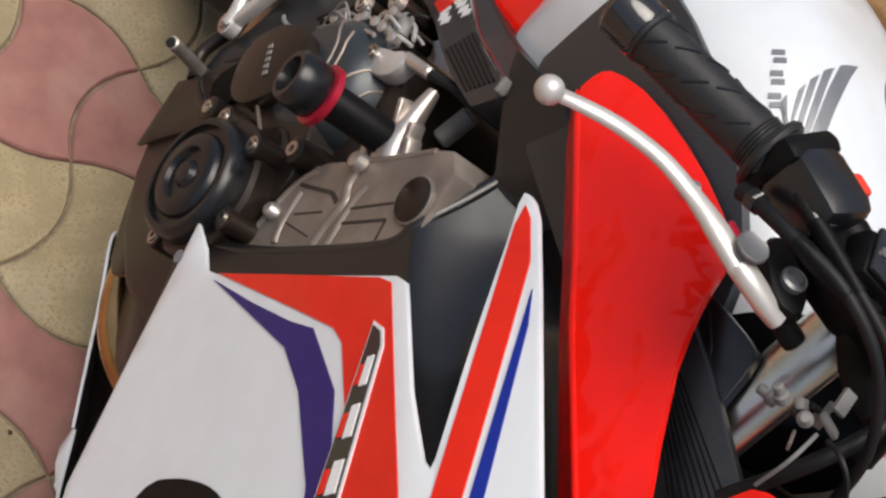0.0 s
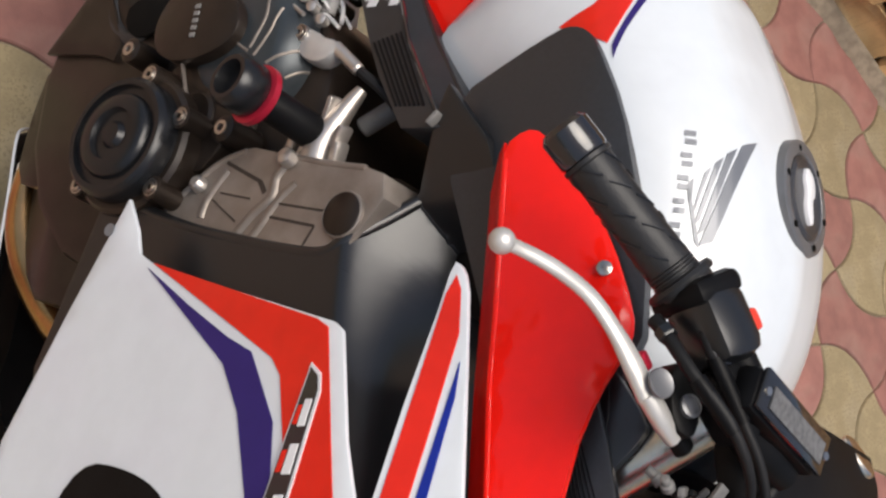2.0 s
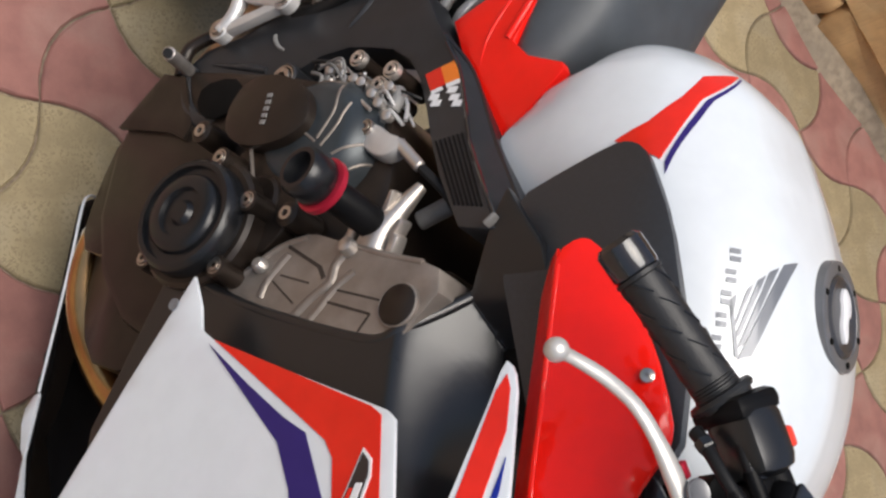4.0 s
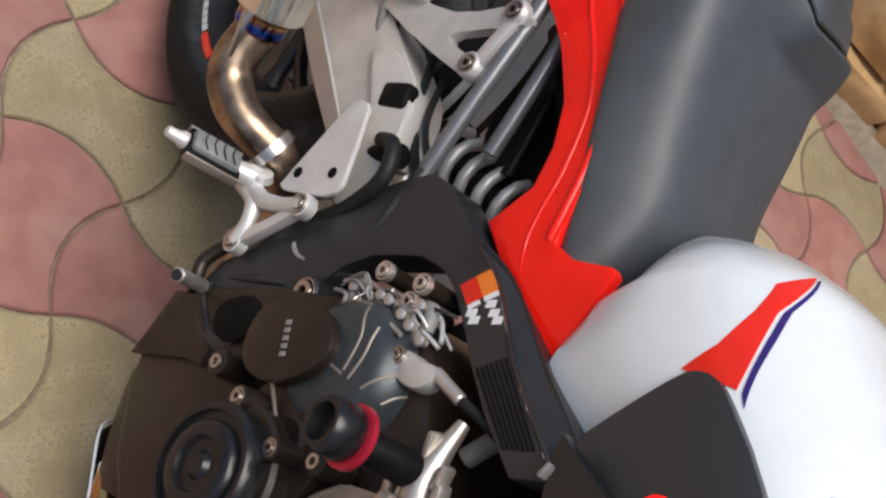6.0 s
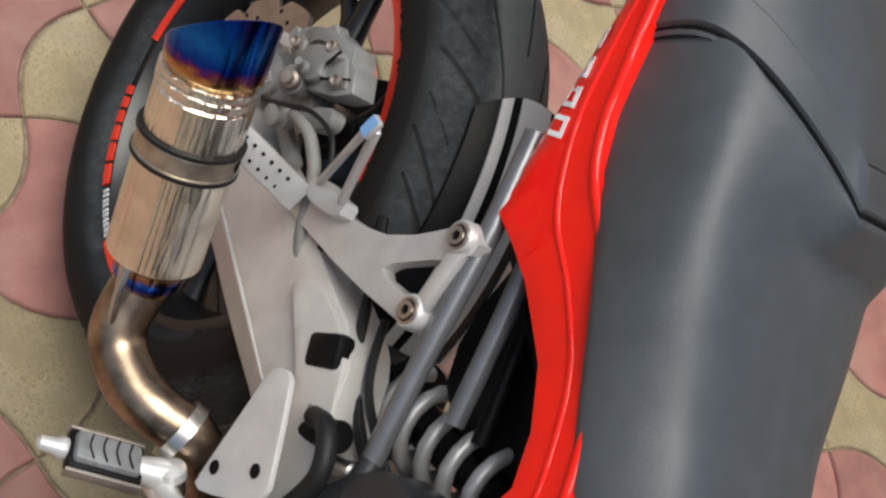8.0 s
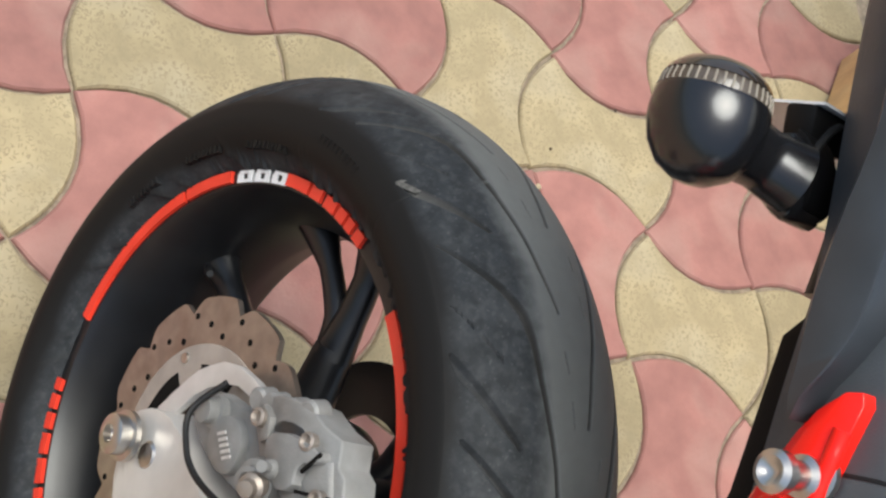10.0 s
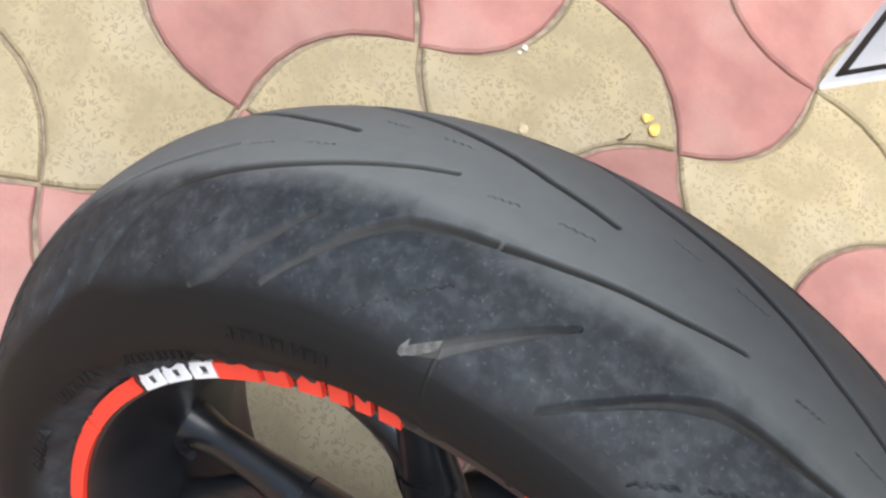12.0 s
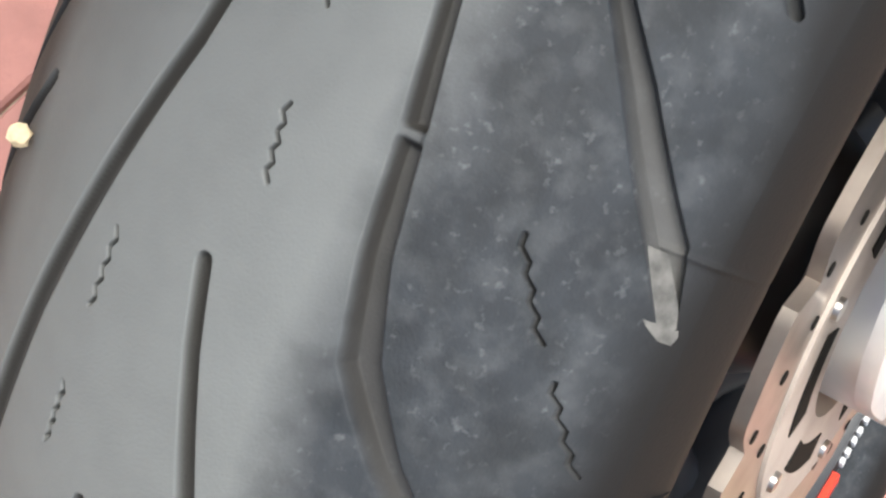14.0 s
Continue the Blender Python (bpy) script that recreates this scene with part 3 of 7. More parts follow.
def tyre_mesh():
    """The tyre as one skin, fine where the camera comes close, with its grooves pressed in."""
    fine = np.concatenate([np.arange(44, 96, 0.22), np.arange(96, 106, 0.09), np.arange(106, 126, 0.04), np.arange(126, 136, 0.09), np.arange(136, 172, 0.22)])
    ang = np.concatenate([fine, np.arange(172, 404, 1.5)])
    # across the tread, then the side walls down to the bead
    yy = np.concatenate([np.linspace(-0.0935, 0.012, 600), np.linspace(0.0123, 0.036, 70), np.linspace(0.0365, 0.084, 70)])
    rr = tread_radius(yy)
    side = [(-0.0953, 0.2720), (-0.0970, 0.2670), (-0.0982, 0.2625), (-0.0985, 0.2580), (-0.0972, 0.2520), (-0.0938, 0.2455), (-0.0885, 0.2395), (-0.0835, 0.2345), (-0.079, 0.231), (-0.072, 0.226), (-0.066, 0.222)]
    far_side = [(0.0862, 0.256), (0.0865, 0.248), (0.085, 0.240), (0.0815, 0.234), (0.078, 0.230), (0.072, 0.226), (0.066, 0.222)]
    py = np.concatenate([[p[0] for p in side[::-1]], yy, [p[0] for p in far_side]])
    pr = np.concatenate([[p[1] for p in side[::-1]], rr, [p[1] for p in far_side]])
    A, Y = np.meshgrid(ang, py, indexing="ij")
    R = np.repeat(pr[None, :], len(ang), 0)
    depth = np.zeros_like(R)
    near = A % 360
    for line, deep in grooves():
        pts = np.array(line)
        a0 = pts[:, 0].mean()
        rel = (near - a0 + 180) % 360 - 180
        lo, hi = pts[:, 0].min() - a0 - 2.5, pts[:, 0].max() - a0 + 2.5
        sel = (rel > lo) & (rel < hi)
        if not sel.any():
            continue
        u = np.radians(rel[sel]) * 0.30
        v = Y[sel]
        best, wide = np.full(u.shape, 9.0), np.full(u.shape, 0.001)
        for (d1, y1, w1), (d2, y2, w2) in zip(pts, pts[1:]):
            x1, x2 = math.radians(d1 - a0) * 0.30, math.radians(d2 - a0) * 0.30
            dx, dy = x2 - x1, y2 - y1
            t = np.clip(((u - x1) * dx + (v - y1) * dy) / (dx * dx + dy * dy), 0, 1)
            w = w1 + (w2 - w1) * t
            gap = np.hypot(u - x1 - t * dx, v - y1 - t * dy) - w
            wide = np.where(gap < best, w, wide)
            best = np.minimum(best, gap)
        k = np.clip((0.00025 - best) / (0.0003 + 0.45 * wide), 0, 1)
        depth[sel] = np.maximum(depth[sel], deep * k * k * (3 - 2 * k))
    # a wear marker stands in one groove, and a mould seam crosses the shoulder
    rib = np.exp(-(((near - 115.2) / 0.28) ** 4)) * np.exp(-(((Y + 0.0432) / 0.0055) ** 4))
    depth = depth * (1 - 0.85 * rib)
    seam = np.exp(-(((near - 115.1 - (Y + 0.09) * 12) / 0.14) ** 2)) * np.clip((-0.081 - Y) / 0.003, 0, 1)
    R = R - depth + 0.0007 * seam
    a = np.radians(A)
    co = np.stack([R * np.cos(a), Y, R * np.sin(a)], -1).reshape(-1, 3)
    n, m = len(ang), len(py)
    i, j = np.meshgrid(np.arange(n), np.arange(m - 1), indexing="ij")
    k = (i + 1) % n
    faces = np.stack([i * m + j, i * m + j + 1, k * m + j + 1, k * m + j], -1).reshape(-1, 4)
    me = bpy.data.meshes.new("tyre")
    me.vertices.add(len(co))
    me.vertices.foreach_set("co", co.ravel())
    me.loops.add(faces.size)
    me.loops.foreach_set("vertex_index", faces.ravel())
    me.polygons.add(len(faces))
    me.polygons.foreach_set("loop_start", np.arange(0, faces.size, 4))
    me.update(calc_edges=True)
    me.validate()
    me.polygons.foreach_set("use_smooth", [True] * len(me.polygons))
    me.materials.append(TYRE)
    # deeper is darker: groove shade as a colour mask, fading towards the near shoulder
    worn = me.attributes.new("groove_shade", "FLOAT", "POINT")
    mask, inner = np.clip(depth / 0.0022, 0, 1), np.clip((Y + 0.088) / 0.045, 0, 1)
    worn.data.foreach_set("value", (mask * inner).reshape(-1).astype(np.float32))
    silt = me.attributes.new("silt", "FLOAT", "POINT")
    silt.data.foreach_set("value", (mask * (1 - inner) * (0.06 + 0.59 * np.exp(-(((near - 122) / 16) ** 4)))).reshape(-1).astype(np.float32))
    return me


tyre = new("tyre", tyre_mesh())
tyre.parent = rear
tagged(tyre, "worn black sport tyre with long curved grooves")


def groove_fill(a0, y0, a1, y1, w0, w1, sink):
    """Pale worn rubber at a groove's outer end."""
    bm = bmesh.new()
    rows = []
    for k in range(9):
        t = k / 8
        d, y, w = radians(a0 + (a1 - a0) * t), y0 + (y1 - y0) * t, w1 + (w0 - w1) * math.sqrt(max(0.0, 1 - (1.6 * t - 0.6) ** 2 if t > 0.375 else 1 - 0.5 * (0.375 - t)))
        row = []
        for s in (-1, 0, 1):
            yy = y + s * w
            r = float(tread_radius(np.array(yy))) - sink * (1 - t) + 0.0003
            row.append(bm.verts.new((r * math.cos(d), yy, r * math.sin(d))))
        rows.append(row)
    for p, q in zip(rows, rows[1:]):
        for s in range(2):
            bm.faces.new((p[s], p[s + 1], q[s + 1], q[s]))
    part("groove_fill", bm, NUB, tyre)


groove_fill(115.3, -0.0822, 118.4, -0.0906, 0.0034, 0.0010, 0.0015)


def ring_y(profile, seg=96):
    """A ring turned about the y axis through the wheel's centre: (y, r) steps, closed."""
    bm = bmesh.new()
    rings = [[bm.verts.new((r * math.cos(2 * math.pi * s / seg), y, r * math.sin(2 * math.pi * s / seg))) for s in range(seg)] for y, r in profile]
    for k in range(len(rings)):
        a, b = rings[k], rings[(k + 1) % len(rings)]
        for s in range(seg):
            bm.faces.new((a[s], a[(s + 1) % seg], b[(s + 1) % seg], b[s]))
    return bm


def arc_y(a0, a1, r0, r1, y0, y1, step=2.0):
    """A curved bar between two angles (degrees) about the y axis."""
    bm = bmesh.new()
    n = max(2, int(abs(a1 - a0) / step) + 1)
    rings = []
    for s in range(n + 1):
        a = math.radians(a0 + (a1 - a0) * s / n)
        rings.append([bm.verts.new((r * math.cos(a), y, r * math.sin(a))) for r, y in ((r0, y0), (r1, y0), (r1, y1), (r0, y1))])
    for p, q in zip(rings, rings[1:]):
        for k in range(4):
            bm.faces.new((p[k], p[(k + 1) % 4], q[(k + 1) % 4], q[k]))
    bm.faces.new(rings[0])
    bm.faces.new(rings[-1][::-1])
    return bm


part("rim", ring_y([(-0.074, 0.229), (-0.0752, 0.224), (-0.074, 0.216), (-0.066, 0.211), (-0.050, 0.206), (-0.030, 0.196), (0.030, 0.196), (0.050, 0.206), (0.066, 0.211), (0.074, 0.216), (0.0752, 0.224), (0.074, 0.229), (0.060, 0.222), (0.03, 0.204), (-0.03, 0.204), (-0.06, 0.222)], 128), RIM, rear, "black painted rim")
part("hub", ring_y([(-0.062, 0.030), (-0.062, 0.042), (-0.045, 0.052), (0.045, 0.056), (0.07, 0.05), (0.07, 0.030)], 48), RIM, rear)
for k in range(6):
    def at(r, d):
        return Vector((r * math.cos(radians(d + 60 * k)), -0.010, r * math.sin(radians(d + 60 * k))))
    part("spoke", tube([at(0.045, 125), at(0.08, 127.5), at(0.118, 130.5)], [0.023, 0.019, 0.016], 14, 4, 1.0), RIM, rear)
    for thick, arm_at in (([0.015, 0.011, 0.0105, 0.017], [(0.112, 130), (0.145, 131), (0.175, 132.5), (0.204, 134)]), ([0.014, 0.0085, 0.008, 0.015], [(0.108, 130), (0.138, 138), (0.170, 148.5), (0.204, 158)])):
        part("spoke", tube([at(*q) for q in arm_at], thick, 14, 4, 1.25), RIM, rear)

# the red tape round the rim: long runs, dashes that shorten, and plain white marks
for a0, a1 in ((182.2, 223), (166.2, 181.2), (63.2, 103), (50, 62.4), (288, 300), (140.2, 147.6)):
    part("rim_tape", arc_y(a0, a1, 0.2180, 0.2274, -0.0780, -0.0745), TAPE, rear)
for a0, a1 in ((135.5, 139.2), (130.4, 134.1), (126.6, 129.4), (123.5, 125.7), (119.4, 122.4), (238, 240.6), (241.6, 244.8), (245.8, 249.4), (250.4, 255), (256, 261.5), (262.5, 269)):
    part("rim_tape", arc_y(a0, a1, 0.2180, 0.2274, -0.0780, -0.0745), TAPE, rear)
for k, a in enumerate((150.2, 156.0, 161.6)):
    part("rim_mark", arc_y(a - 1.9, a - 0.5, 0.2172, 0.2268, -0.0764, -0.0745, 0.7), WHITEDECAL, rear)
    part("rim_mark", arc_y(a - 0.5, a + 2.4, 0.2243, 0.2268, -0.0764, -0.0745, 0.7), WHITEDECAL, rear)
    part("rim_mark", arc_y(a + 1.2, a + 2.8, 0.2172, 0.2243, -0.0764, -0.0745, 0.7), WHITEDECAL, rear)
    part("rim_mark", arc_y(a - 0.5, a + 1.2, 0.2172, 0.2195, -0.0764, -0.0745, 0.7), WHITEDECAL, rear)
for a in (270.5, 273.8, 277.1, 280.4, 283.7):
    part("rim_mark", arc_y(a, a + 0.9, 0.2182, 0.2263, -0.0764, -0.0745, 0.5), WHITEDECAL, rear)
    part("rim_mark", arc_y(a + 1.5, a + 2.4, 0.2182, 0.2263, -0.0764, -0.0745, 0.5), WHITEDECAL, rear)

def wall_y(r):
    return float(np.interp(r, (0.231, 0.2345, 0.2395, 0.2455, 0.252, 0.258, 0.2625, 0.267), (-0.079, -0.085, -0.091, -0.0955, -0.0978, -0.0985, -0.0982, -0.097)))


# the maker's raised lettering on the side wall, too worn to read
for a0, n, r0, h in ((125, 10, 0.2595, 0.006), (146, 10, 0.2395, 0.006), (166, 9, 0.2385, 0.007), (186, 8, 0.2385, 0.006)):
    for k in range(n):
        d = a0 + 1.25 * k
        part("sidewall_mark", arc_y(d, d + (0.35, 0.7, 0.5)[k % 3], r0, r0 + h, wall_y(r0 + h / 2) - 0.0006, -0.0880, 0.5), TYRE, tyre)
        part("sidewall_mark", arc_y(d + 0.3, d + 0.85, r0 + (0, h - 0.0012, h * 0.4)[k % 3], r0 + (0.0012, h, h * 0.4 + 0.0012)[k % 3], wall_y(r0 + h / 2) - 0.0006, -0.0880, 0.5), TYRE, tyre)

# the brake disc with a scalloped edge and drilled holes
def wavy_disc():
    bm = bmesh.new()
    n = 240
    out, mid, inn = [], [], []
    for y in (-0.0815, -0.0765):
        ro, ri = [], []
        for s in range(n):
            a = 2 * math.pi * s / n
            u = (12 * a / (2 * math.pi)) % 1.0
            cut = 0.012 * (float(np.interp(u, (0, 0.06, 0.62, 0.70, 0.86, 1.0), (0.10, 0.0, 0.12, 0.35, 1.0, 0.10))))
            ro.append(bm.verts.new(((0.1265 - cut) * math.cos(a), y, (0.1265 - cut) * math.sin(a))))
            ri.append(bm.verts.new((0.088 * math.cos(a), y, 0.088 * math.sin(a))))
        out.append(ro)
        inn.append(ri)
    for s in range(n):
        t = (s + 1) % n
        bm.faces.new((out[0][s], out[0][t], inn[0][t], inn[0][s]))
        bm.faces.new((inn[1][s], inn[1][t], out[1][t], out[1][s]))
        bm.faces.new((out[1][s], out[1][t], out[0][t], out[0][s]))
        bm.faces.new((inn[0][s], inn[0][t], inn[1][t], inn[1][s]))
    return bm


disc = part("brake_disc", wavy_disc(), DISC, rear, "brown-tinted scalloped brake disc", 30)
for k in range(36):
    a = radians(10 * k + 3)
    r = (0.096, 0.104, 0.112)[k % 3]
    hole = part("disc_hole", turned([(0, 0.0026), (0.0004, 0.0026), (0.0004, 0)], (r * math.cos(a), -0.0816, r * math.sin(a)), (0, -1, 0), 10), HOLE, disc)
part("disc_carrier", ring_y([(-0.083, 0.050), (-0.083, 0.089), (-0.076, 0.090), (-0.072, 0.05)], 72), CARRIER, rear, "dusty brown-grey disc carrier with slots")
for k in range(6):
    part("carrier_slot", arc_y(60 * k + 8, 60 * k + 44, 0.0610, 0.0730, -0.0836, -0.0828, 3), HOLE, rear)
    part("carrier_rivet", turned([(0, 0.0042), (0.002, 0.004), (0.002, 0.0018), (0.001, 0)], (0.081 * math.cos(radians(60 * k)), -0.083, 0.081 * math.sin(radians(60 * k))), (0, -1, 0), 12), BOLTM, rear)
part("sprocket", ring_y([(0.085, 0.06), (0.085, 0.105), (0.091, 0.105), (0.091, 0.06)], 64), RIM, rear)
part("valve", tube([(-0.196, -0.02, -0.053), (-0.182, -0.027, -0.045), (-0.175, -0.032, -0.036)], [0.004, 0.0035, 0.003], 10), RIM, rear)

# ---- swing arm, axle, caliper ----
def arm_y(x, z):
    """The arm's outer face, folded in below a long ridge and above its upper shoulder."""
    ridge = 0.373 + 0.345 * (x - 0.173)
    return -0.130 + 0.012 * max(0.0, min(1.0, (0.09 - x) / 0.09)) + 0.45 * max(0, ridge - z) * (x > 0.06) + 0.30 * max(0, z - ridge - 0.075)


part("swingarm", slab([(0.02, 0.272), (-0.035, 0.285), (-0.037, 0.316), (-0.027, 0.340), (0.0, 0.362), (0.05, 0.390), (0.107, 0.419), (0.150, 0.446), (0.179, 0.462), (0.212, 0.481), (0.263, 0.502), (0.313, 0.524), (0.353, 0.524), (0.43, 0.49), (0.50, 0.45), (0.50, 0.40), (0.42, 0.415), (0.34, 0.401), (0.27, 0.369), (0.21, 0.345), (0.165, 0.331), (0.10, 0.300)], arm_y, 0.045, 1, 4, 0.005, 0.016), SWING, bike, "silver painted alloy swingarm")
part("swingarm_gusset", slab([(0.252, 0.482), (0.256, 0.472), (0.264, 0.469), (0.316, 0.474), (0.356, 0.474), (0.43, 0.43), (0.45, 0.475), (0.356, 0.523), (0.313, 0.522), (0.272, 0.503)], lambda x, z: -0.137 + 0.12 * max(0, z - 0.475), 0.02, 1, 3, 0.003, 0.02), SWING, bike)
part("swingarm_crease", tube([(x, arm_y(x, z) + 0.0006, z) for x, z in ((0.10, 0.348), (0.173, 0.373), (0.239, 0.396), (0.296, 0.4155), (0.36, 0.4375))], [0.0008, 0.0022, 0.0024, 0.0022, 0.0008], 8, 4), SWING, bike)
part("swingarm_left", slab([(0.03, 0.28), (0.0, 0.317), (0.03, 0.355), (0.5, 0.42), (0.5, 0.33)], 0.08, 0.04, 1, 0, 0.004), SWING, bike)
part("axle_nut", turned([(0, 0.019), (0.004, 0.019), (0.005, 0.015), (0.014, 0.015), (0.016, 0.012), (0.016, 0.007), (0.010, 0.006), (0.010, 0)], (-0.018, -0.124, 0.300), (0, -1, 0), 24), BOLTM, bike, "zinc axle nut")
part("axle", rod((0, -0.12, ZC), (0, 0.13, ZC), 0.011), BOLTM, bike)
part("caliper_bracket", slab([(-0.03, 0.365), (-0.03, 0.395), (-0.015, 0.415), (0.0, 0.435), (0.035, 0.462), (0.06, 0.47), (0.09, 0.462), (0.06, 0.43), (0.03, 0.395), (0.005, 0.375)], lambda x, z: -0.114, 0.012, 1, 1, 0.003), DUSTY, bike)
part("bracket_face", slab([(-0.008, 0.400), (-0.003, 0.425), (0.018, 0.431), (0.038, 0.416), (0.031, 0.397), (0.008, 0.388)], -0.121, 0.010, 2, 0, 0.003), DUSTY, bike)
for k in range(5):
    part("cast_mark", beam((0.006 + 0.0045 * k, -0.1215, 0.405 + 0.001 * k), (0.007 + 0.0045 * k, -0.1215, 0.414 + 0.001 * k), 0.0022, 0.0012, (0, -1, 0), 0), SILVER, bike)
caliper = part("brake_caliper", slab([(0.000, 0.446), (-0.006, 0.463), (0.002, 0.486), (0.014, 0.508), (0.030, 0.519), (0.042, 0.531), (0.058, 0.527), (0.066, 0.531), (0.090, 0.527), (0.086, 0.508), (0.068, 0.478), (0.052, 0.461), (0.030, 0.450)], lambda x, z: -0.132 + 0.22 * abs(z - 0.49), 0.026, 0, 2, 0.004), DUSTY, bike, "dusty grey rear brake caliper")
part("caliper_ridge", slab([(0.030, 0.470), (0.026, 0.490), (0.046, 0.522), (0.056, 0.522), (0.052, 0.505), (0.068, 0.498), (0.062, 0.478)], lambda x, z: -0.140 + 0.15 * abs(z - 0.49), 0.012, 1, 1, 0.004), DUSTY, caliper)
part("caliper_window", slab([(0.018, 0.476), (0.020, 0.492), (0.030, 0.505), (0.040, 0.504), (0.034, 0.487), (0.028, 0.476)], lambda x, z: -0.1335 + 0.2 * abs(z - 0.49), 0.004, 1, 1, 0.001), FRAME, caliper)
part("caliper_step", slab([(0.046, 0.512), (0.054, 0.524), (0.084, 0.522), (0.080, 0.506), (0.062, 0.500)], lambda x, z: -0.1345 + 0.22 * abs(z - 0.49), 0.010, 0, 1, 0.003), DUSTY, caliper)
part("caliper_step", slab([(0.004, 0.455), (0.002, 0.468), (0.014, 0.476), (0.028, 0.470), (0.026, 0.456)], lambda x, z: -0.1375 + 0.22 * abs(z - 0.49), 0.012, 0, 1, 0.003), DUSTY, caliper)
for q in ((0.012, 0.466), (0.040, 0.513), (0.077, 0.517)):
    part("caliper_bolt", turned([(0, 0.0065), (0.005, 0.0062), (0.006, 0.0045), (0.003, 0.003), (0.003, 0)], (q[0], -0.1375 + 0.22 * abs(q[1] - 0.49), q[1]), (0, -1, 0.15), 12), CAST, caliper)
part("caliper_slot", beam((0.068, -0.1365, 0.500), (0.080, -0.130, 0.530), 0.0022, 0.002, (0, -1, 0), 0), HOLE, caliper)
part("caliper_slot", beam((0.050, -0.1345, 0.524), (0.058, -0.1375, 0.508), 0.0022, 0.002, (0, -1, 0), 0), HOLE, caliper)
for p in ((-0.004, 0.455), (0.003, 0.468), (0.012, 0.488), (0.018, 0.505)):
    part("caliper_lug", rod((p[0], -0.128, p[1]), (p[0] - 0.003, -0.112, p[1] - 0.001), 0.0085, 14), DUSTY, caliper)
part("pin_boss", turned([(0, 0.015), (0.016, 0.014), (0.018, 0.010), (0.024, 0.010), (0.025, 0.006), (0.022, 0.005), (0.022, 0)], (0.050, -0.124, 0.461), (0.25, -1, 0.25), 20), DUSTY, caliper)
part("pin_bolt", turned([(0, 0.009), (0.008, 0.009), (0.010, 0.006), (0.016, 0.0055), (0.017, 0)], (0.058, -0.142, 0.470), (0.4, -1, 0.4), 14), CAST, caliper)
part("bleed_nipple", turned([(0, 0.007), (0.010, 0.006), (0.012, 0.004), (0.020, 0.004), (0.020, 0)], (0.050, -0.135, 0.480), (0.1, -1, 0.5), 12), DUSTY, caliper)
part("hose_union", turned([(0, 0.013), (0.010, 0.013), (0.012, 0.010), (0.020, 0.010), (0.021, 0.006), (0.021, 0)], (0.080, -0.126, 0.445), (0.25, -1, 0.0), 18), DUSTY, caliper)
part("caliper_arm", slab([(0.076, 0.452), (0.082, 0.470), (0.092, 0.500), (0.103, 0.510), (0.113, 0.505), (0.115, 0.492), (0.100, 0.468), (0.090, 0.452)], -0.130, 0.016, 1, 0, 0.005), DUSTY, caliper)
part("sensor_bolt", turned([(0, 0.012), (0.006, 0.012), (0.007, 0.009), (0.015, 0.009), (0.016, 0)], (-0.012, -0.114, 0.398), (0, -1, 0), 16), DUSTY, bike)
part("brake_hose", tube([(0.094, -0.14, 0.470), (0.108, -0.145, 0.484), (0.126, -0.143, 0.494), (0.148, -0.138, 0.494), (0.165, -0.133, 0.488), (0.22, -0.125, 0.465), (0.30, -0.115, 0.47), (0.37, -0.13, 0.49)], 0.0062, 12), GREYHOSE, bike, "dusty grey brake hose")
part("sensor_wire", tube([(-0.026, -0.124, 0.420), (-0.010, -0.138, 0.397), (0.016, -0.142, 0.397), (0.036, -0.142, 0.405), (0.058, -0.142, 0.427), (0.084, -0.146, 0.465), (0.105, -0.146, 0.498), (0.133, -0.142, 0.518), (0.158, -0.138, 0.516), (0.21, -0.125, 0.49), (0.26, -0.115, 0.48)], 0.0024, 8), HOSE, bike)
part("torque_arm", beam((0.060, -0.108, 0.418), (0.125, -0.110, 0.440), 0.016, 0.012, (0, -1, 0), 0.004), DUSTY, bike)
part("disc_shroud", slab([(-0.037, 0.30), (-0.052, 0.345), (-0.056, 0.365), (-0.052, 0.40), (-0.022, 0.434), (-0.008, 0.440), (-0.014, 0.425), (-0.036, 0.400), (-0.040, 0.36), (-0.032, 0.335), (-0.024, 0.305)], lambda x, z: -0.104, 0.006, 1, 1, 0.002), SILVER, bike, "pale ring of the disc carrier")

# ---- exhaust ----
exhaust = new("exhaust")
exhaust.parent = bike
tagged(exhaust, "polished steel silencer with a heat-blued tip")
A, B = Vector((0.236, -0.224, 0.392)), Vector((0.1368, -0.2883, 0.5465))
ax = (B - A).normalized()
B = B - ax * 0.030
L = (B - A).length


def aligned(name, profile, origin, axis, material, label="", seg=48):
    """A turned part with its own frame: its z runs along the axis."""
    ob = part(name, turned(profile, (0, 0, 0), (0, 0, 1), seg), material, exhaust, label)
    ob.matrix_local = Matrix.Translation(origin) @ Vector(axis).normalized().to_track_quat("Z", "Y").to_matrix().to_4x4()
    return ob


RC, RT = 0.0405, 0.0405
aligned("silencer_can", [(0, 0.026), (0.004, RC - 0.004), (0.008, RC), (L - 0.004, RT), (L - 0.002, RT - 0.002), (L, RT - 0.002), (L + 0.002, RT + 0.001), (L + 0.006, RT + 0.001), (L + 0.008, RT - 0.002), (L + 0.010, RT + 0.001), (L + 0.014, RT + 0.001), (L + 0.016, RT - 0.003)], A, ax, CANSTEEL, "mirror-polished silencer body")
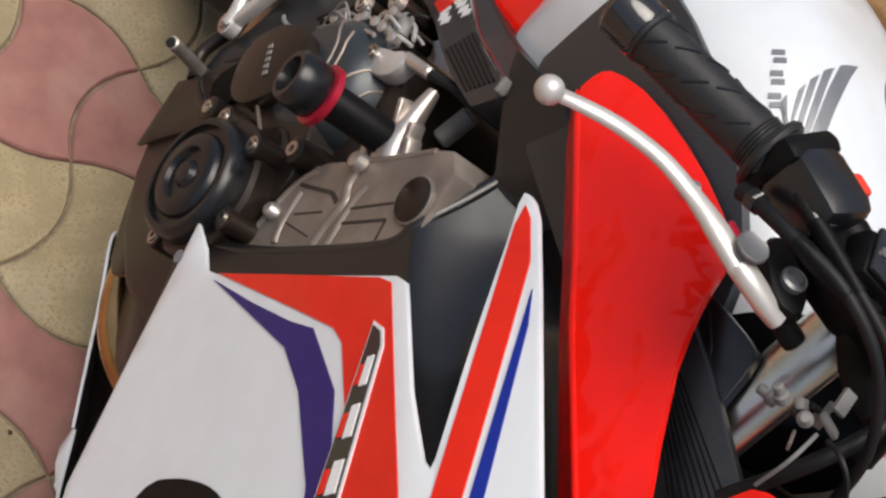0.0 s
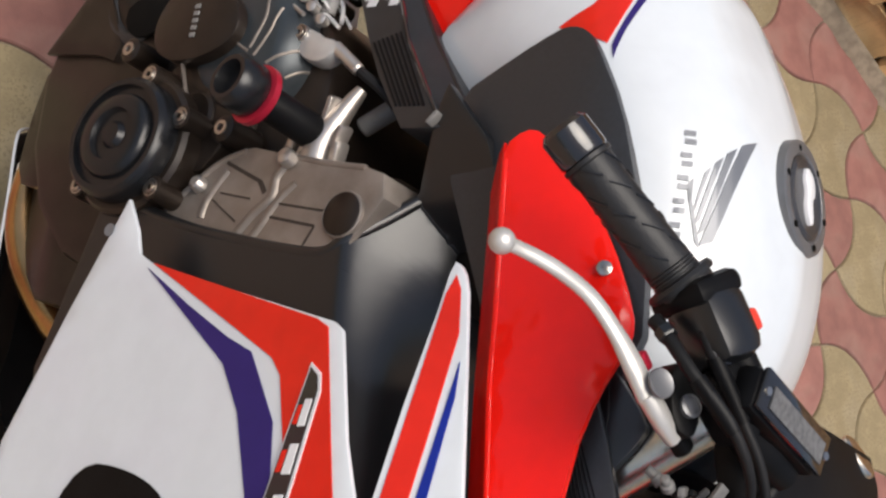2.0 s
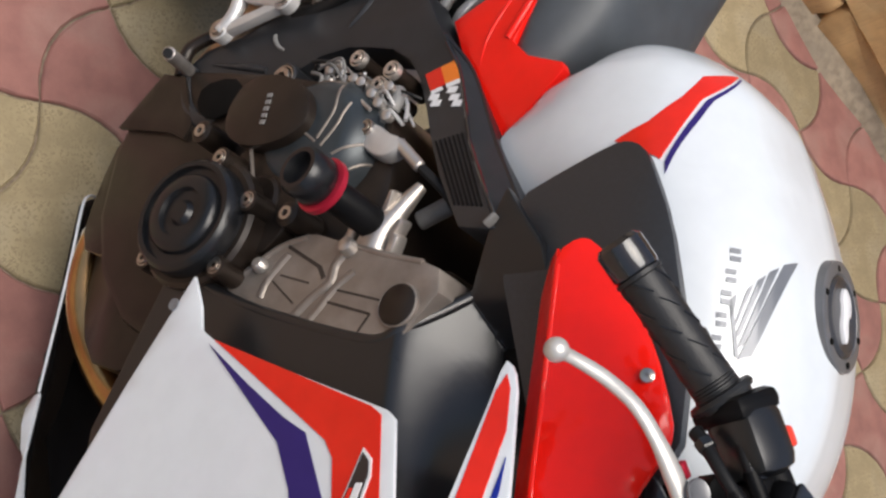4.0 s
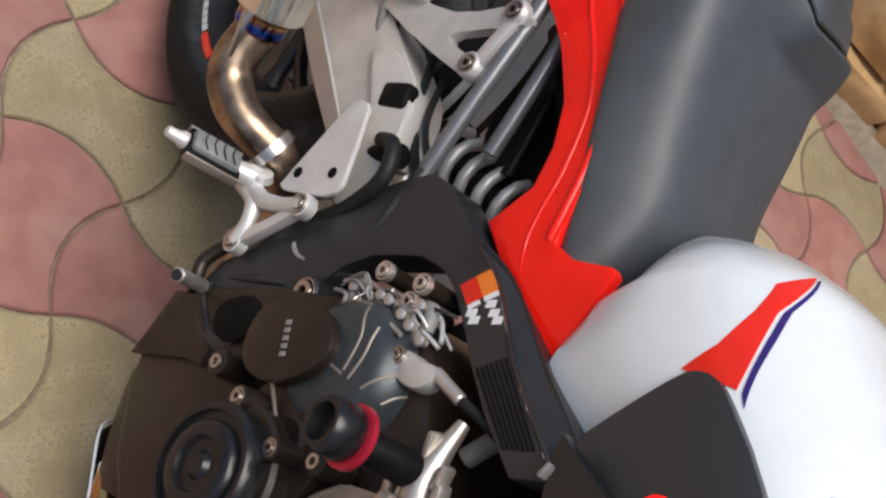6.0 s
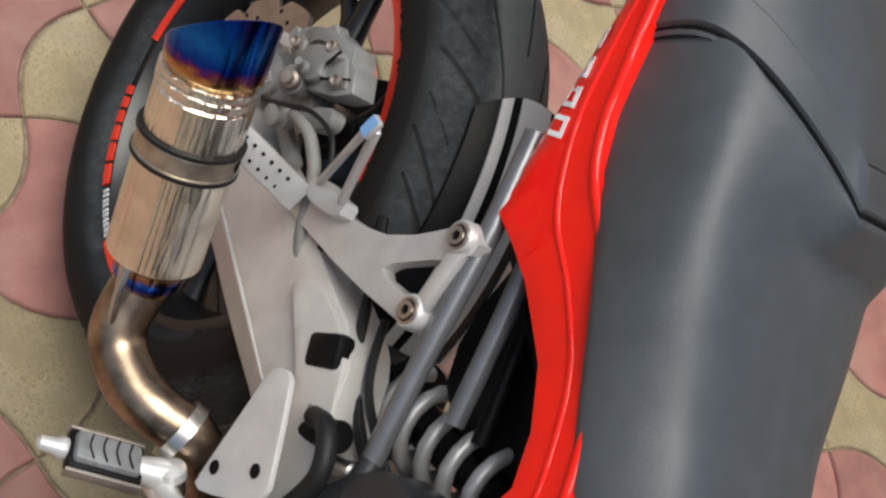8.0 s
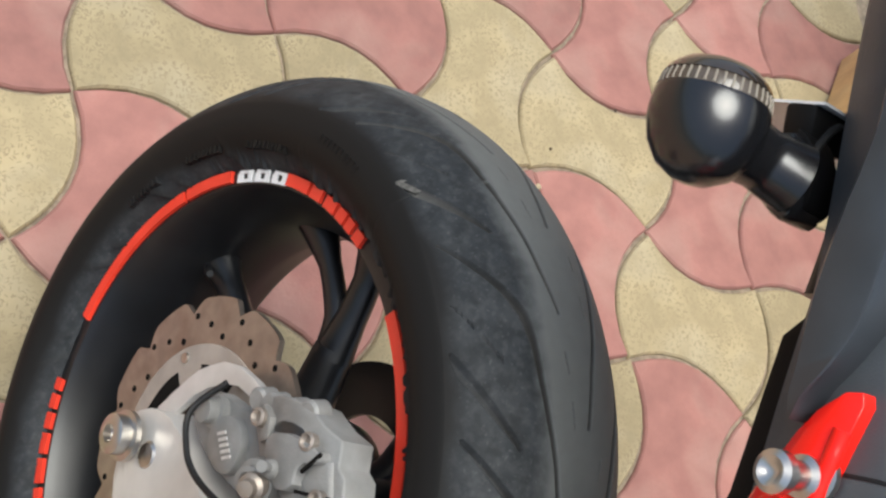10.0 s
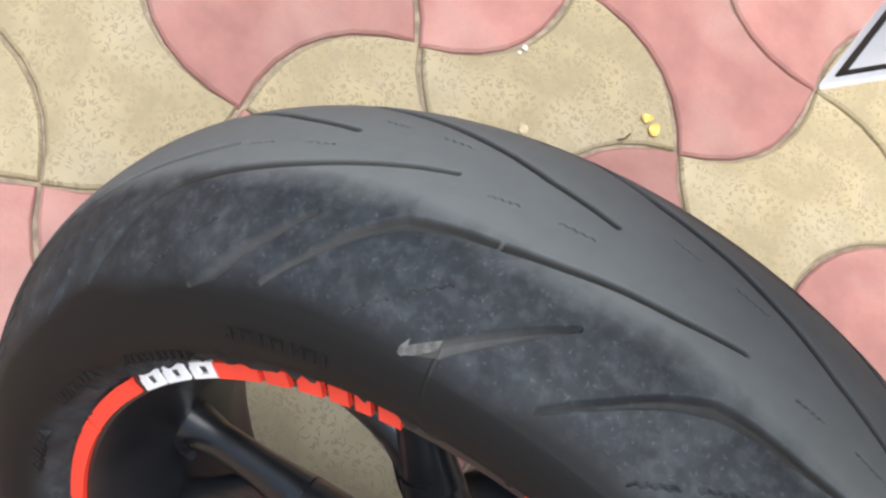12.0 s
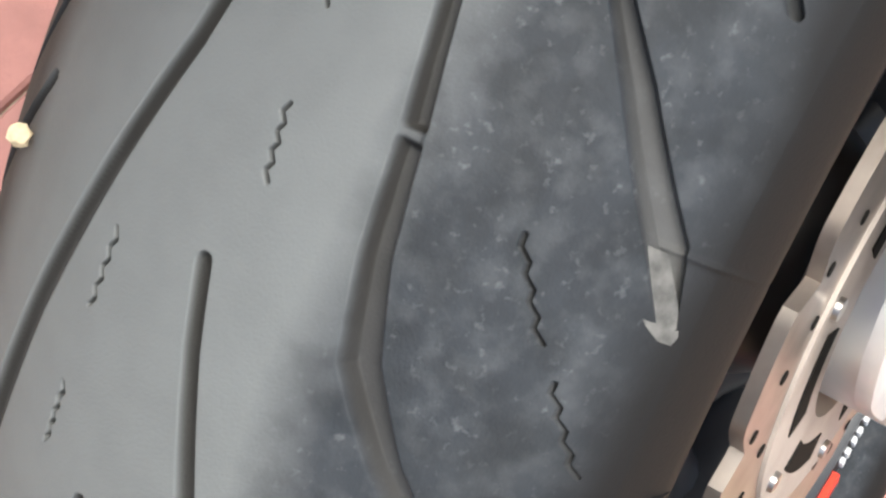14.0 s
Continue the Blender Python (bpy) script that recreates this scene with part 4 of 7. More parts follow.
tip = aligned("silencer_tip", [(0, RT - 0.003), (0.002, RT - 0.001), (0.008, RT), (0.032, RT + 0.001), (0.0332, RT), (0.032, RT - 0.002), (0.004, RT - 0.006), (0.004, 0.0)], B + ax * 0.016, ax, BURNTIP, "steel tip burnt blue and gold")
# the tip is cut on the slant
slant = ax.to_track_quat("Z", "Y").to_matrix().inverted() @ Vector((0.635, 0.082, 0.442))
for v in tip.data.vertices:
    if v.co.z > 0.03:
        v.co.z += v.co.x * slant.x + v.co.y * slant.y
aligned("silencer_strap", [(0, RC + 0.0005), (0, RC + 0.003), (0.002, RC + 0.0035), (0.003, RC + 0.0015), (0.017, RC + 0.0015), (0.018, RC + 0.0035), (0.020, RC + 0.003), (0.020, RC + 0.0005)], A + ax * 0.102, ax, STRAPSTEEL, "silencer strap edged in black")
for d in (0.100, 0.122):
    aligned("strap_rubber", [(0, RC + 0.001), (0, RC + 0.004), (0.003, RC + 0.004), (0.003, RC + 0.001)], A + ax * d, ax, HOSE)
aligned("collar", [(0, 0.027), (0.006, 0.029), (0.020, 0.029), (0.022, 0.026)], A - ax * 0.022, ax, BURNRING, "heat-blued collar")
for k in range(4):
    d = radians(-60 + 45 * k)
    sd0 = ax.cross(Vector((0, 0, 1))).normalized()
    sd1 = ax.cross(sd0)
    o = sd0 * math.cos(d) + sd1 * math.sin(d)
    tn = sd1 * math.cos(d) - sd0 * math.sin(d)
    q = A + ax * 0.112 + o * (RC + 0.0016)
    part("strap_slot", beam(q - tn * 0.010, q + tn * 0.010, 0.007, 0.0012, o, 0), HOLE, exhaust)
C0 = A - ax * 0.02
part("link_pipe", tube([C0, (0.276, -0.220, 0.350), (0.300, -0.213, 0.340), (0.331, -0.200, 0.346), (0.355, -0.178, 0.360), (0.372, -0.150, 0.368), (0.41, -0.11, 0.34), (0.48, -0.10, 0.25), (0.60, -0.09, 0.16)], [0.0245, 0.0245, 0.025, 0.0245, 0.023, 0.022, 0.022, 0.023, 0.025], 20), STAINEDPIPE, exhaust, "stained steel link pipe")
part("pipe_clamp", turned([(0, 0.0285), (0.012, 0.0285)], (0.362, -0.168, 0.3635), (0.55, 0.80, 0.22), 24), BOLTM, exhaust)
for k in range(2):
    o = Vector((0.02 * k, -0.028 - 0.003 * k, 0.014))
    part("spring_hook", tube([C0 + ax * 0.016 + o, C0 - ax * 0.01 + o * 1.15, C0 - ax * 0.045 + o], 0.0035, 8), BOLTM, exhaust)
for k, (y, dz) in enumerate(((-0.105, 0), (-0.06, -0.015), (-0.01, -0.02))):
    part("header_pipe", tube([(0.60, y * 0.8, 0.15), (0.68, y, 0.135 + dz * 0.4), (0.77, y, 0.145 + dz * 0.3), (0.86, y + 0.02, 0.20), (0.93, y + 0.03, 0.30)], 0.021, 16), GOLDPIPE, exhaust, "gold heat-tinted header pipe")
part("pipe_joint", turned([(0, 0.024), (0.004, 0.0255), (0.016, 0.0255), (0.02, 0.024)], (0.665, -0.10, 0.136), (1, 0, 0), 24), CHROME, exhaust)

# ---- belly pan ----
def pan_y(x, z):
    return -0.124 + 1.4 * max(0, 0.116 + 0.5 * max(0, x - 0.9) - z) - 0.2 * max(0, x - 0.86)


part("belly_pan", slab([(0.87, 0.128), (0.95, 0.15), (1.06, 0.21), (1.10, 0.20), (1.10, 0.11), (0.95, 0.065), (0.87, 0.060)], pan_y, 0.004, 0, 2, 0.0015), WHITE, bike, "white belly pan")
part("belly_pan_rear", slab([(0.60, 0.085), (0.63, 0.116), (0.72, 0.122), (0.868, 0.127), (0.868, 0.062), (0.75, 0.055)], pan_y, 0.004, 0, 2, 0.0015), BLACK, bike)
part("pan_rim", tube([(x, pan_y(x, z) - 0.0005, z) for x, z in ((0.60, 0.086), (0.615, 0.106), (0.64, 0.118), (0.72, 0.123), (0.87, 0.128))], 0.0018, 8, 4), WHITE, bike)
part("belly_pan_lining", slab([(0.605, 0.083), (0.635, 0.112), (0.72, 0.118), (0.85, 0.122), (0.95, 0.146), (1.06, 0.205), (1.09, 0.195), (1.09, 0.11), (0.95, 0.07), (0.75, 0.06)], lambda x, z: -0.1185 + 1.4 * max(0, 0.116 + 0.5 * max(0, x - 0.9) - z) - 0.2 * max(0, x - 0.86), 0.006, 1, 2, 0.002), BLACK, bike)
part("belly_floor", block((0.85, 0.02, 0.062), (0.5, 0.19, 0.008), (0, -3, 0), 0.002), BLACK, bike)

# ---- frame ----
def spar_y(x, z):
    """The spar's outer face: flat at the pivot, then swinging out towards the steering head, its upper edge folded in."""
    y = float(np.interp(x, (0.44, 0.50, 0.56, 0.62, 0.78), (-0.140, -0.140, -0.131, -0.146, -0.194))) - 0.08 * max(0, 0.5 - z)
    zc = float(np.interp(x, (0.50, 0.56, 0.667, 0.767), (0.635, 0.650, 0.696, 0.755)))
    return y + 0.7 * max(0, z - zc)


part("frame_spar", slab([(0.440, 0.574), (0.458, 0.596), (0.520, 0.628), (0.565, 0.663), (0.667, 0.717), (0.767, 0.779), (0.777, 0.763), (0.779, 0.751), (0.772, 0.720), (0.705, 0.676), (0.654, 0.648), (0.600, 0.622), (0.562, 0.602), (0.540, 0.588), (0.524, 0.565), (0.516, 0.535), (0.510, 0.505), (0.514, 0.470), (0.526, 0.440), (0.532, 0.418), (0.533, 0.399), (0.533, 0.382), (0.534, 0.366), (0.542, 0.352), (0.560, 0.356), (0.575, 0.354), (0.582, 0.335), (0.566, 0.305), (0.529, 0.291), (0.511, 0.288), (0.496, 0.289), (0.480, 0.310), (0.472, 0.352), (0.457, 0.388), (0.446, 0.424), (0.441, 0.475), (0.436, 0.541)], spar_y, 0.046, 0, 5, 0.006, 0.016), FRAME, bike, "satin blue-black alloy frame spar")
part("spar_ridge", tube([(0.425, -0.126, 0.549), (0.446, -0.1315, 0.534), (0.466, -0.1375, 0.519), (0.486, -0.1402, 0.502)], [0.0095, 0.0090, 0.0055, 0.0010], 14, 4), FRAME, bike)
part("spar_ridge", tube([(x, spar_y(x, z) + 0.001, z) for x, z in ((0.500, 0.318), (0.506, 0.345), (0.512, 0.372), (0.520, 0.398))], [0.001, 0.004, 0.005, 0.004], 12, 4), FRAME, bike)
part("frame_tag", tube([(x, spar_y(x, z) - 0.0003, z) for x, z in ((0.477, 0.404), (0.484, 0.405), (0.493, 0.411), (0.499, 0.420))], [0.0022, 0.0030, 0.0026, 0.0014], 10, 4), DUSTY, bike)
# near-black plate stands in for the shade inside the opening below the spar
part("pocket_shade", slab([(0.538, 0.330), (0.536, 0.376), (0.553, 0.392), (0.580, 0.388), (0.588, 0.352), (0.566, 0.326)], -0.1705, 0.004, 1, 0, 0.001), HOLE, bike)
part("spar_lobe", tube([(x, -0.158, z) for x, z in ((0.505, 0.292), (0.535, 0.296), (0.562, 0.308), (0.580, 0.332), (0.578, 0.356))], [0.010, 0.012, 0.0125, 0.012, 0.010], 12, 5), FRAME, bike)
part("head_spar", slab([(0.74, 0.72), (0.76, 0.76), (0.98, 0.86), (1.0, 0.78), (0.80, 0.715)], -0.130, 0.03, 0, 0, 0.004), BLACK, bike)
part("frame_left", slab([(0.489, 0.275), (0.43, 0.555), (0.57, 0.685), (0.98, 0.86), (1.0, 0.78), (0.60, 0.622), (0.55, 0.40), (0.513, 0.285)], 0.12, 0.03, 1, 0, 0.006), FRAME, bike)
bolt(bike, (0.537, -0.148, 0.428), r=0.0115, h=0.006)
part("pivot_collar", turned([(-0.03, 0.020), (0.002, 0.019), (0.004, 0.017), (0.002, 0.012)], (0.537, -0.146, 0.428), (0, -1, 0), 28), FRAME, bike)
part("subframe_tube", tube([(0.44, -0.125, 0.535), (0.36, -0.125, 0.60), (0.27, -0.118, 0.668), (0.20, -0.11, 0.71)], 0.0092, 14, 3), TUBEGREY, bike, "black subframe tube")
part("subframe_tube", tube([(0.40, -0.09, 0.60), (0.30, -0.09, 0.675), (0.22, -0.085, 0.72)], 0.009, 12, 3), TUBEGREY, bike)
part("subframe_tube", tube([(0.41, -0.06, 0.60), (0.33, -0.06, 0.65)], 0.008, 12, 2), BLACK, bike)
part("inner_mudguard", slab([(0.25, 0.66), (0.27, 0.73), (0.36, 0.72), (0.46, 0.66), (0.43, 0.60), (0.36, 0.55), (0.30, 0.58)], -0.05, 0.10, 1, 0, 0.004), BLACK, bike)
part("battery_box", block((0.36, 0.0, 0.70), (0.22, 0.16, 0.07), (0, -10, 0), 0.01), BLACK, bike)

# ---- shock ----
shock = new("shock_absorber")
shock.parent = bike
tagged(shock, "grey coil spring shock absorber")
S0, S1 = Vector((0.352, -0.035, 0.505)), Vector((0.465, -0.035, 0.615))
sd = (S1 - S0).normalized()
e1 = sd.cross(Vector((0, 1, 0))).normalized()
e2 = sd.cross(e1)
turns = 5
coil = [S0 + sd * (S1 - S0).length * k / (turns * 16) + 0.036 * (e1 * math.cos(2 * math.pi * k / 16) + e2 * math.sin(2 * math.pi * k / 16)) for k in range(turns * 16 + 1)]
part("coil_spring", tube(coil, 0.0068, 10, 1), SPRING, shock)
part("damper", rod(S0 - sd * 0.06, S1 + sd * 0.06, 0.019), BLACK, shock)
part("spring_seat", turned([(0, 0.043), (0.006, 0.043), (0.008, 0.03)], S0 - sd * 0.012, sd, 28), BLACK, shock)

# ---- rider's footrest assembly ----
rest = new("footrest_assembly")
rest.parent = bike
tagged(rest, "silver alloy rider footrest with heel plate")
part("bracket_arm", tube([(0.402, -0.172, 0.343), (0.430, -0.173, 0.362), (0.454, -0.172, 0.357), (0.472, -0.170, 0.341)], [0.013, 0.0095, 0.0085, 0.010], 14, 4), SILVER, rest)
part("bracket_arm", tube([(0.404, -0.172, 0.350), (0.430, -0.173, 0.372), (0.445, -0.172, 0.402), (0.453, -0.170, 0.432)], [0.012, 0.0095, 0.0085, 0.010], 14, 4), SILVER, rest)
part("bracket_link", beam((0.472, -0.168, 0.342), (0.454, -0.167, 0.430), 0.012, 0.015, (0, -1, 0), 0.003), SILVER, rest)
for q in ((0.470, 0.340), (0.452, 0.431)):
    part("bracket_boss", turned([(-0.014, 0.0135), (-0.001, 0.0135), (0, 0.0125)], (q[0], -0.1755, q[1]), (0, -1, 0), 24), SILVER, rest)
bolt(rest, (0.470, -0.176, 0.340), r=0.0078, h=0.004)
bolt(rest, (0.452, -0.176, 0.431), r=0.0078, h=0.004)
part("heel_plate", slab([(0.415, 0.390), (0.403, 0.403), (0.375, 0.438), (0.348, 0.471), (0.343, 0.481), (0.344, 0.491), (0.350, 0.499), (0.358, 0.502), (0.401, 0.491), (0.439, 0.479), (0.445, 0.470), (0.446, 0.456), (0.438, 0.434), (0.430, 0.412), (0.422, 0.395)], lambda x, z: -0.167, 0.005, 0, 1, 0.0012), HEELWHITE, rest, "pale triangular alloy heel plate with two holes")
for p in ((0.408, 0.415), (0.422, 0.464)):
    part("screw_hole", turned([(0, 0.0062), (0.0006, 0.0056), (0.0006, 0.0)], (p[0], -0.1675, p[1]), (0, -1, 0), 14), HOLE, rest)
peg0, peg1 = Vector((0.405, -0.170, 0.360)), Vector((0.394, -0.254, 0.338))
pd = (peg1 - peg0).normalized()
pu = Vector((-0.25, -0.15, 1.0))
ps = pd.cross(pu).normalized()
pu = ps.cross(pd)
part("peg_bar", tube([peg0, peg0 + pd * 0.012, peg0 + pd * 0.03], [0.015, 0.014, 0.010], 16, 3), SILVER, rest, "silver foot peg")
part("peg_boss", turned([(0, 0.014), (0.008, 0.013), (0.010, 0.009), (0.010, 0)], peg0 + pu * 0.004, (-0.5, -0.5, 0.6), 20), SILVER, rest)
part("peg_tray", beam(peg0 + pd * 0.024, peg1, 0.036, 0.014, pu, 0.004), BLACK, rest)
part("peg_rubber", beam(peg0 + pd * 0.028 + pu * 0.007, peg1 - pd * 0.004 + pu * 0.008, 0.027, 0.012, pu, 0.004), PEGRUBBER, rest, "worn grey peg rubber")
for s in (-1, 1):
    part("peg_edge", beam(peg0 + pd * 0.024 + ps * s * 0.0195, peg1 + ps * s * 0.0195, 0.0035, 0.011, pu, 0.001), CAST, rest)
for k in range(4):
    q = peg0 + pd * (0.036 + 0.011 * k) + pu * 0.0145
    part("rubber_groove", tube([q - ps * 0.011, q + pd * 0.004, q + pd * 0.002 + ps * 0.011], 0.0009, 6, 3), HOSE, rest)
part("peg_feeler", turned([(0, 0.009), (0.004, 0.010), (0.010, 0.007), (0.022, 0.006), (0.024, 0.003)], peg1, pd, 14), SILVER, rest)
part("pedal_tip", rod((0.512, -0.168, 0.300), (0.533, -0.232, 0.335), 0.0075, 16), CASTBRIGHT, bike, "worn brake pedal tip")
part("pedal_end", turned([(0, 0.006), (0.001, 0.0062), (0.002, 0.005)], (0.533, -0.231, 0.334), (0.28, -0.85, 0.45), 16), HOSE, bike)
part("pedal_arm", tube([(0.46, -0.155, 0.325), (0.48, -0.165, 0.29), (0.515, -0.165, 0.285)], 0.008, 10), ENGINE, bike)
part("brake_cylinder", rod((0.375, -0.12, 0.455), (0.40, -0.13, 0.52), 0.013), BLACK, bike)
part("reservoir_hose", tube([(0.38, -0.14, 0.50), (0.40, -0.15, 0.525), (0.435, -0.15, 0.515), (0.45, -0.14, 0.46), (0.452, -0.14, 0.42)], 0.0085, 12), HOSE, bike)
part("hose_guide", block((0.325, -0.128, 0.505), (0.03, 0.02, 0.04), (0, 20, 0), 0.006), BLACK, bike)
for k, (p, q) in enumerate((((0.40, -0.12, 0.47), (0.43, -0.125, 0.53)), ((0.42, -0.12, 0.45), (0.445, -0.12, 0.5)))):
    part("fitting", rod(p, q, 0.008), BOLTM, bike)
part("cable", tube([(0.20, -0.09, 0.53), (0.28, -0.105, 0.525), (0.34, -0.11, 0.515), (0.42, -0.10, 0.52), (0.47, -0.10, 0.56)], 0.005, 8), HOSE, bike)
part("cable", tube([(0.30, -0.10, 0.54), (0.36, -0.11, 0.53), (0.43, -0.10, 0.54)], 0.004, 8), HOSE, bike)

# ---- passenger footrest hanger ----
hanger = new("passenger_hanger")
hanger.parent = bike
tagged(hanger, "silver alloy passenger footrest hanger")
part("hanger_arm", slab([(0.160, 0.466), (0.164, 0.488), (0.172, 0.493), (0.201, 0.517), (0.226, 0.544), (0.246, 0.574), (0.257, 0.605), (0.261, 0.625), (0.265, 0.648), (0.269, 0.660), (0.277, 0.667), (0.287, 0.668), (0.293, 0.660), (0.291, 0.640), (0.284, 0.622), (0.273, 0.580), (0.2735, 0.569), (0.281, 0.570), (0.303, 0.592), (0.313, 0.608), (0.322, 0.614), (0.331, 0.610), (0.335, 0.602), (0.331, 0.592), (0.319, 0.580), (0.288, 0.549), (0.246, 0.511), (0.196, 0.470), (0.182, 0.459), (0.171, 0.456)], lambda x, z: -0.133, 0.014, 0, 1, 0.003), SILVER, hanger, "forked silver alloy hanger plate")
part("hanger_brace", beam((0.279, -0.132, 0.658), (0.325, -0.132, 0.602), 0.015, 0.011, (0, -1, 0), 0.003), SILVER, hanger)
for q in ((0.277, 0.653), (0.321, 0.600)):
    part("hanger_boss", turned([(-0.012, 0.0145), (0.0, 0.0140), (0.002, 0.0125)], (q[0], -0.137, q[1]), (0, -1, 0), 24), SILVER, hanger)
part("silencer_plate", beam((0.160, -0.232, 0.497), (0.186, -0.146, 0.486), 0.028, 0.008, (0.55, -0.55, 0.63), 0.002), SILVER, hanger, "perforated silencer bracket")
for k in range(12):
    q = Vector((0.165, -0.222, 0.4965)).lerp(Vector((0.180, -0.170, 0.489)), (k // 2) / 5) + Vector((-0.0025, 0.003, 0.005)) * (1 if k % 2 else -1)
    part("plate_hole", turned([(0, 0.0018), (0.0004, 0.0018), (0.0004, 0)], q + Vector((0.55, -0.55, 0.63)) * 0.0042, (0.55, -0.55, 0.63), 8), HOLE, hanger)
part("plate_clamp", beam((0.166, -0.240, 0.490), (0.172, -0.214, 0.487), 0.022, 0.012, (0.55, -0.55, 0.63), 0.003), SILVER, hanger)
bolt(hanger, (0.321, -0.139, 0.600), r=0.0078, h=0.004)
bolt(hanger, (0.172, -0.136, 0.468), r=0.006, h=0.003)
bolt(hanger, (0.277, -0.139, 0.653), r=0.0078, h=0.004)
part("heel_guard", beam((0.181, -0.148, 0.512), (0.201, -0.204, 0.620), 0.0065, 0.006, (0, -1, 0), 0.002), SILVER, hanger, "thin pale alloy heel guard fork")
part("heel_guard", beam((0.209, -0.148, 0.538), (0.204, -0.204, 0.633), 0.0085, 0.007, (0, -1, 0), 0.002), SILVER, hanger)
part("guard_tip", beam((0.206, -0.207, 0.622), (0.199, -0.207, 0.639), 0.012, 0.006, (0, -1, 0), 0.002), SILVER, hanger, "guard tip with a rest of blue film")
part("tip_film", beam((0.2055, -0.2104, 0.623), (0.1995, -0.2104, 0.638), 0.010, 0.0008, (0, -1, 0), 0), FILM, hanger, "scrap of pale blue film")
part("guard_foot", slab([(0.170, 0.500), (0.178, 0.516), (0.200, 0.532), (0.212, 0.544), (0.222, 0.532), (0.205, 0.510), (0.186, 0.492)], -0.148, 0.016, 1, 0, 0.003), SILVER, hanger)

# ---- hugger ----
def hugger(name, y0, y1, material, lift=0.0, a0=52, a1=72.5, label="", taper=0.0):
    bm = bmesh.new()
    n, m = 24, 10
    grid = []
    for i in range(n + 1):
        a = a0 + (a1 - a0) * i / n
        row = []
        for j in range(m + 1):
            y = (y0 + (y1 - y0) * j / m) * (1 - taper * max(0, (i / n - 0.45) / 0.55) ** 1.4)
            end = 3.2 * (abs(y - 0.004) / 0.058) ** 3
            aa = math.radians(a - (end if i == n else end * i / n))
            r = 0.336 + lift - 0.055 * (abs(y) / 0.085) ** 2.4
            row.append((r, aa, y))
        grid.append(row)
    tops = [[bm.verts.new((r * math.cos(a), y, ZC + r * math.sin(a))) for r, a, y in row] for row in grid]
    lows = [[bm.verts.new(((r - 0.003) * math.cos(a), y, ZC + (r - 0.003) * math.sin(a))) for r, a, y in row] for row in grid]
    for i in range(n):
        for j in range(m):
            bm.faces.new((tops[i][j], tops[i][j + 1], tops[i + 1][j + 1], tops[i + 1][j]))
            bm.faces.new((lows[i + 1][j], lows[i + 1][j + 1], lows[i][j + 1], lows[i][j]))
    for i in range(n):
        for j, f in ((0, 0), (m, 1)):
            bm.faces.new((tops[i][j], tops[i + 1][j], lows[i + 1][j], lows[i][j]))
    for j in range(m):
        for i in (0, n):
            bm.faces.new((tops[i][j], tops[i][j + 1], lows[i][j + 1], lows[i][j]))
    return part(name, bm, material, bike, label)


hugger("rear_hugger", -0.0615, 0.0615, BLACK, 0.0, 30, 73.4, "black hugger mudguard with pale stripes", 0.05)
for y0, y1 in ((-0.0410, -0.0325), (-0.0235, 0.0125), (0.028, 0.045)):
    hugger("hugger_stripe", y0, y1, HEELWHITE, 0.0016, 30, 73.3)

# ---- engine ----
engine = new("engine")
engine.parent = bike
tagged(engine, "four-cylinder engine with dark covers and bare metal crankcase")
part("crankcase", slab([(0.50, 0.27), (0.53, 0.40), (0.56, 0.50), (0.60, 0.60), (0.72, 0.62), (0.80, 0.58), (0.86, 0.45), (0.84, 0.30), (0.72, 0.20), (0.56, 0.20)], lambda x, z: -0.165, 0.30, 1, 0, 0.012), ENGINE, engine, "dark painted crankcase")
part("sump", slab([(0.56, 0.14), (0.55, 0.24), (0.64, 0.26), (0.82, 0.32), (0.87, 0.30), (0.84, 0.20), (0.72, 0.13)], lambda x, z: -0.150 + 0.4 * max(0, 0.24 - z), 0.24, 1, 2, 0.008), ENGINE, engine)
part("lower_plate", slab([(0.509, 0.262), (0.521, 0.298), (0.586, 0.326), (0.604, 0.318), (0.591, 0.293), (0.569, 0.205)], lambda x, z: -0.170, 0.005, 0, 1, 0.001), ENGINE, engine, "brown-black guard plate")
part("side_guard", slab([(0.562, 0.190), (0.585, 0.275), (0.628, 0.292), (0.668, 0.255), (0.705, 0.262), (0.725, 0.214), (0.70, 0.150), (0.63, 0.160)], lambda x, z: -0.150 + 0.2 * max(0, 0.2 - z), 0.01, 1, 2, 0.003), ENGINE, engine, "brown-black lower engine cover")
CVC = (0.646, 0.524)


def cover_y(x, z):
    r = math.hypot(x - CVC[0], z - CVC[1])
    return float(np.interp(r, (0, 0.048, 0.056, 0.064, 0.069, 0.072), (-0.200, -0.199, -0.195, -0.185, -0.174, -0.16)))


part("clutch_cover", turned([(0, 0.073), (0.012, 0.070), (0.025, 0.064), (0.035, 0.056), (0.039, 0.048), (0.040, 0)], (CVC[0], -0.160, CVC[1]), (0, -1, 0.0), 56), ENGINEBLUE, engine, "slate-coloured clutch cover")
part("cover_base", slab([(0.575, 0.46), (0.572, 0.52), (0.59, 0.57), (0.63, 0.60), (0.68, 0.60), (0.715, 0.57), (0.725, 0.52), (0.70, 0.45), (0.63, 0.43)], lambda x, z: -0.164, 0.05, 2, 1, 0.006), BLACK, engine)
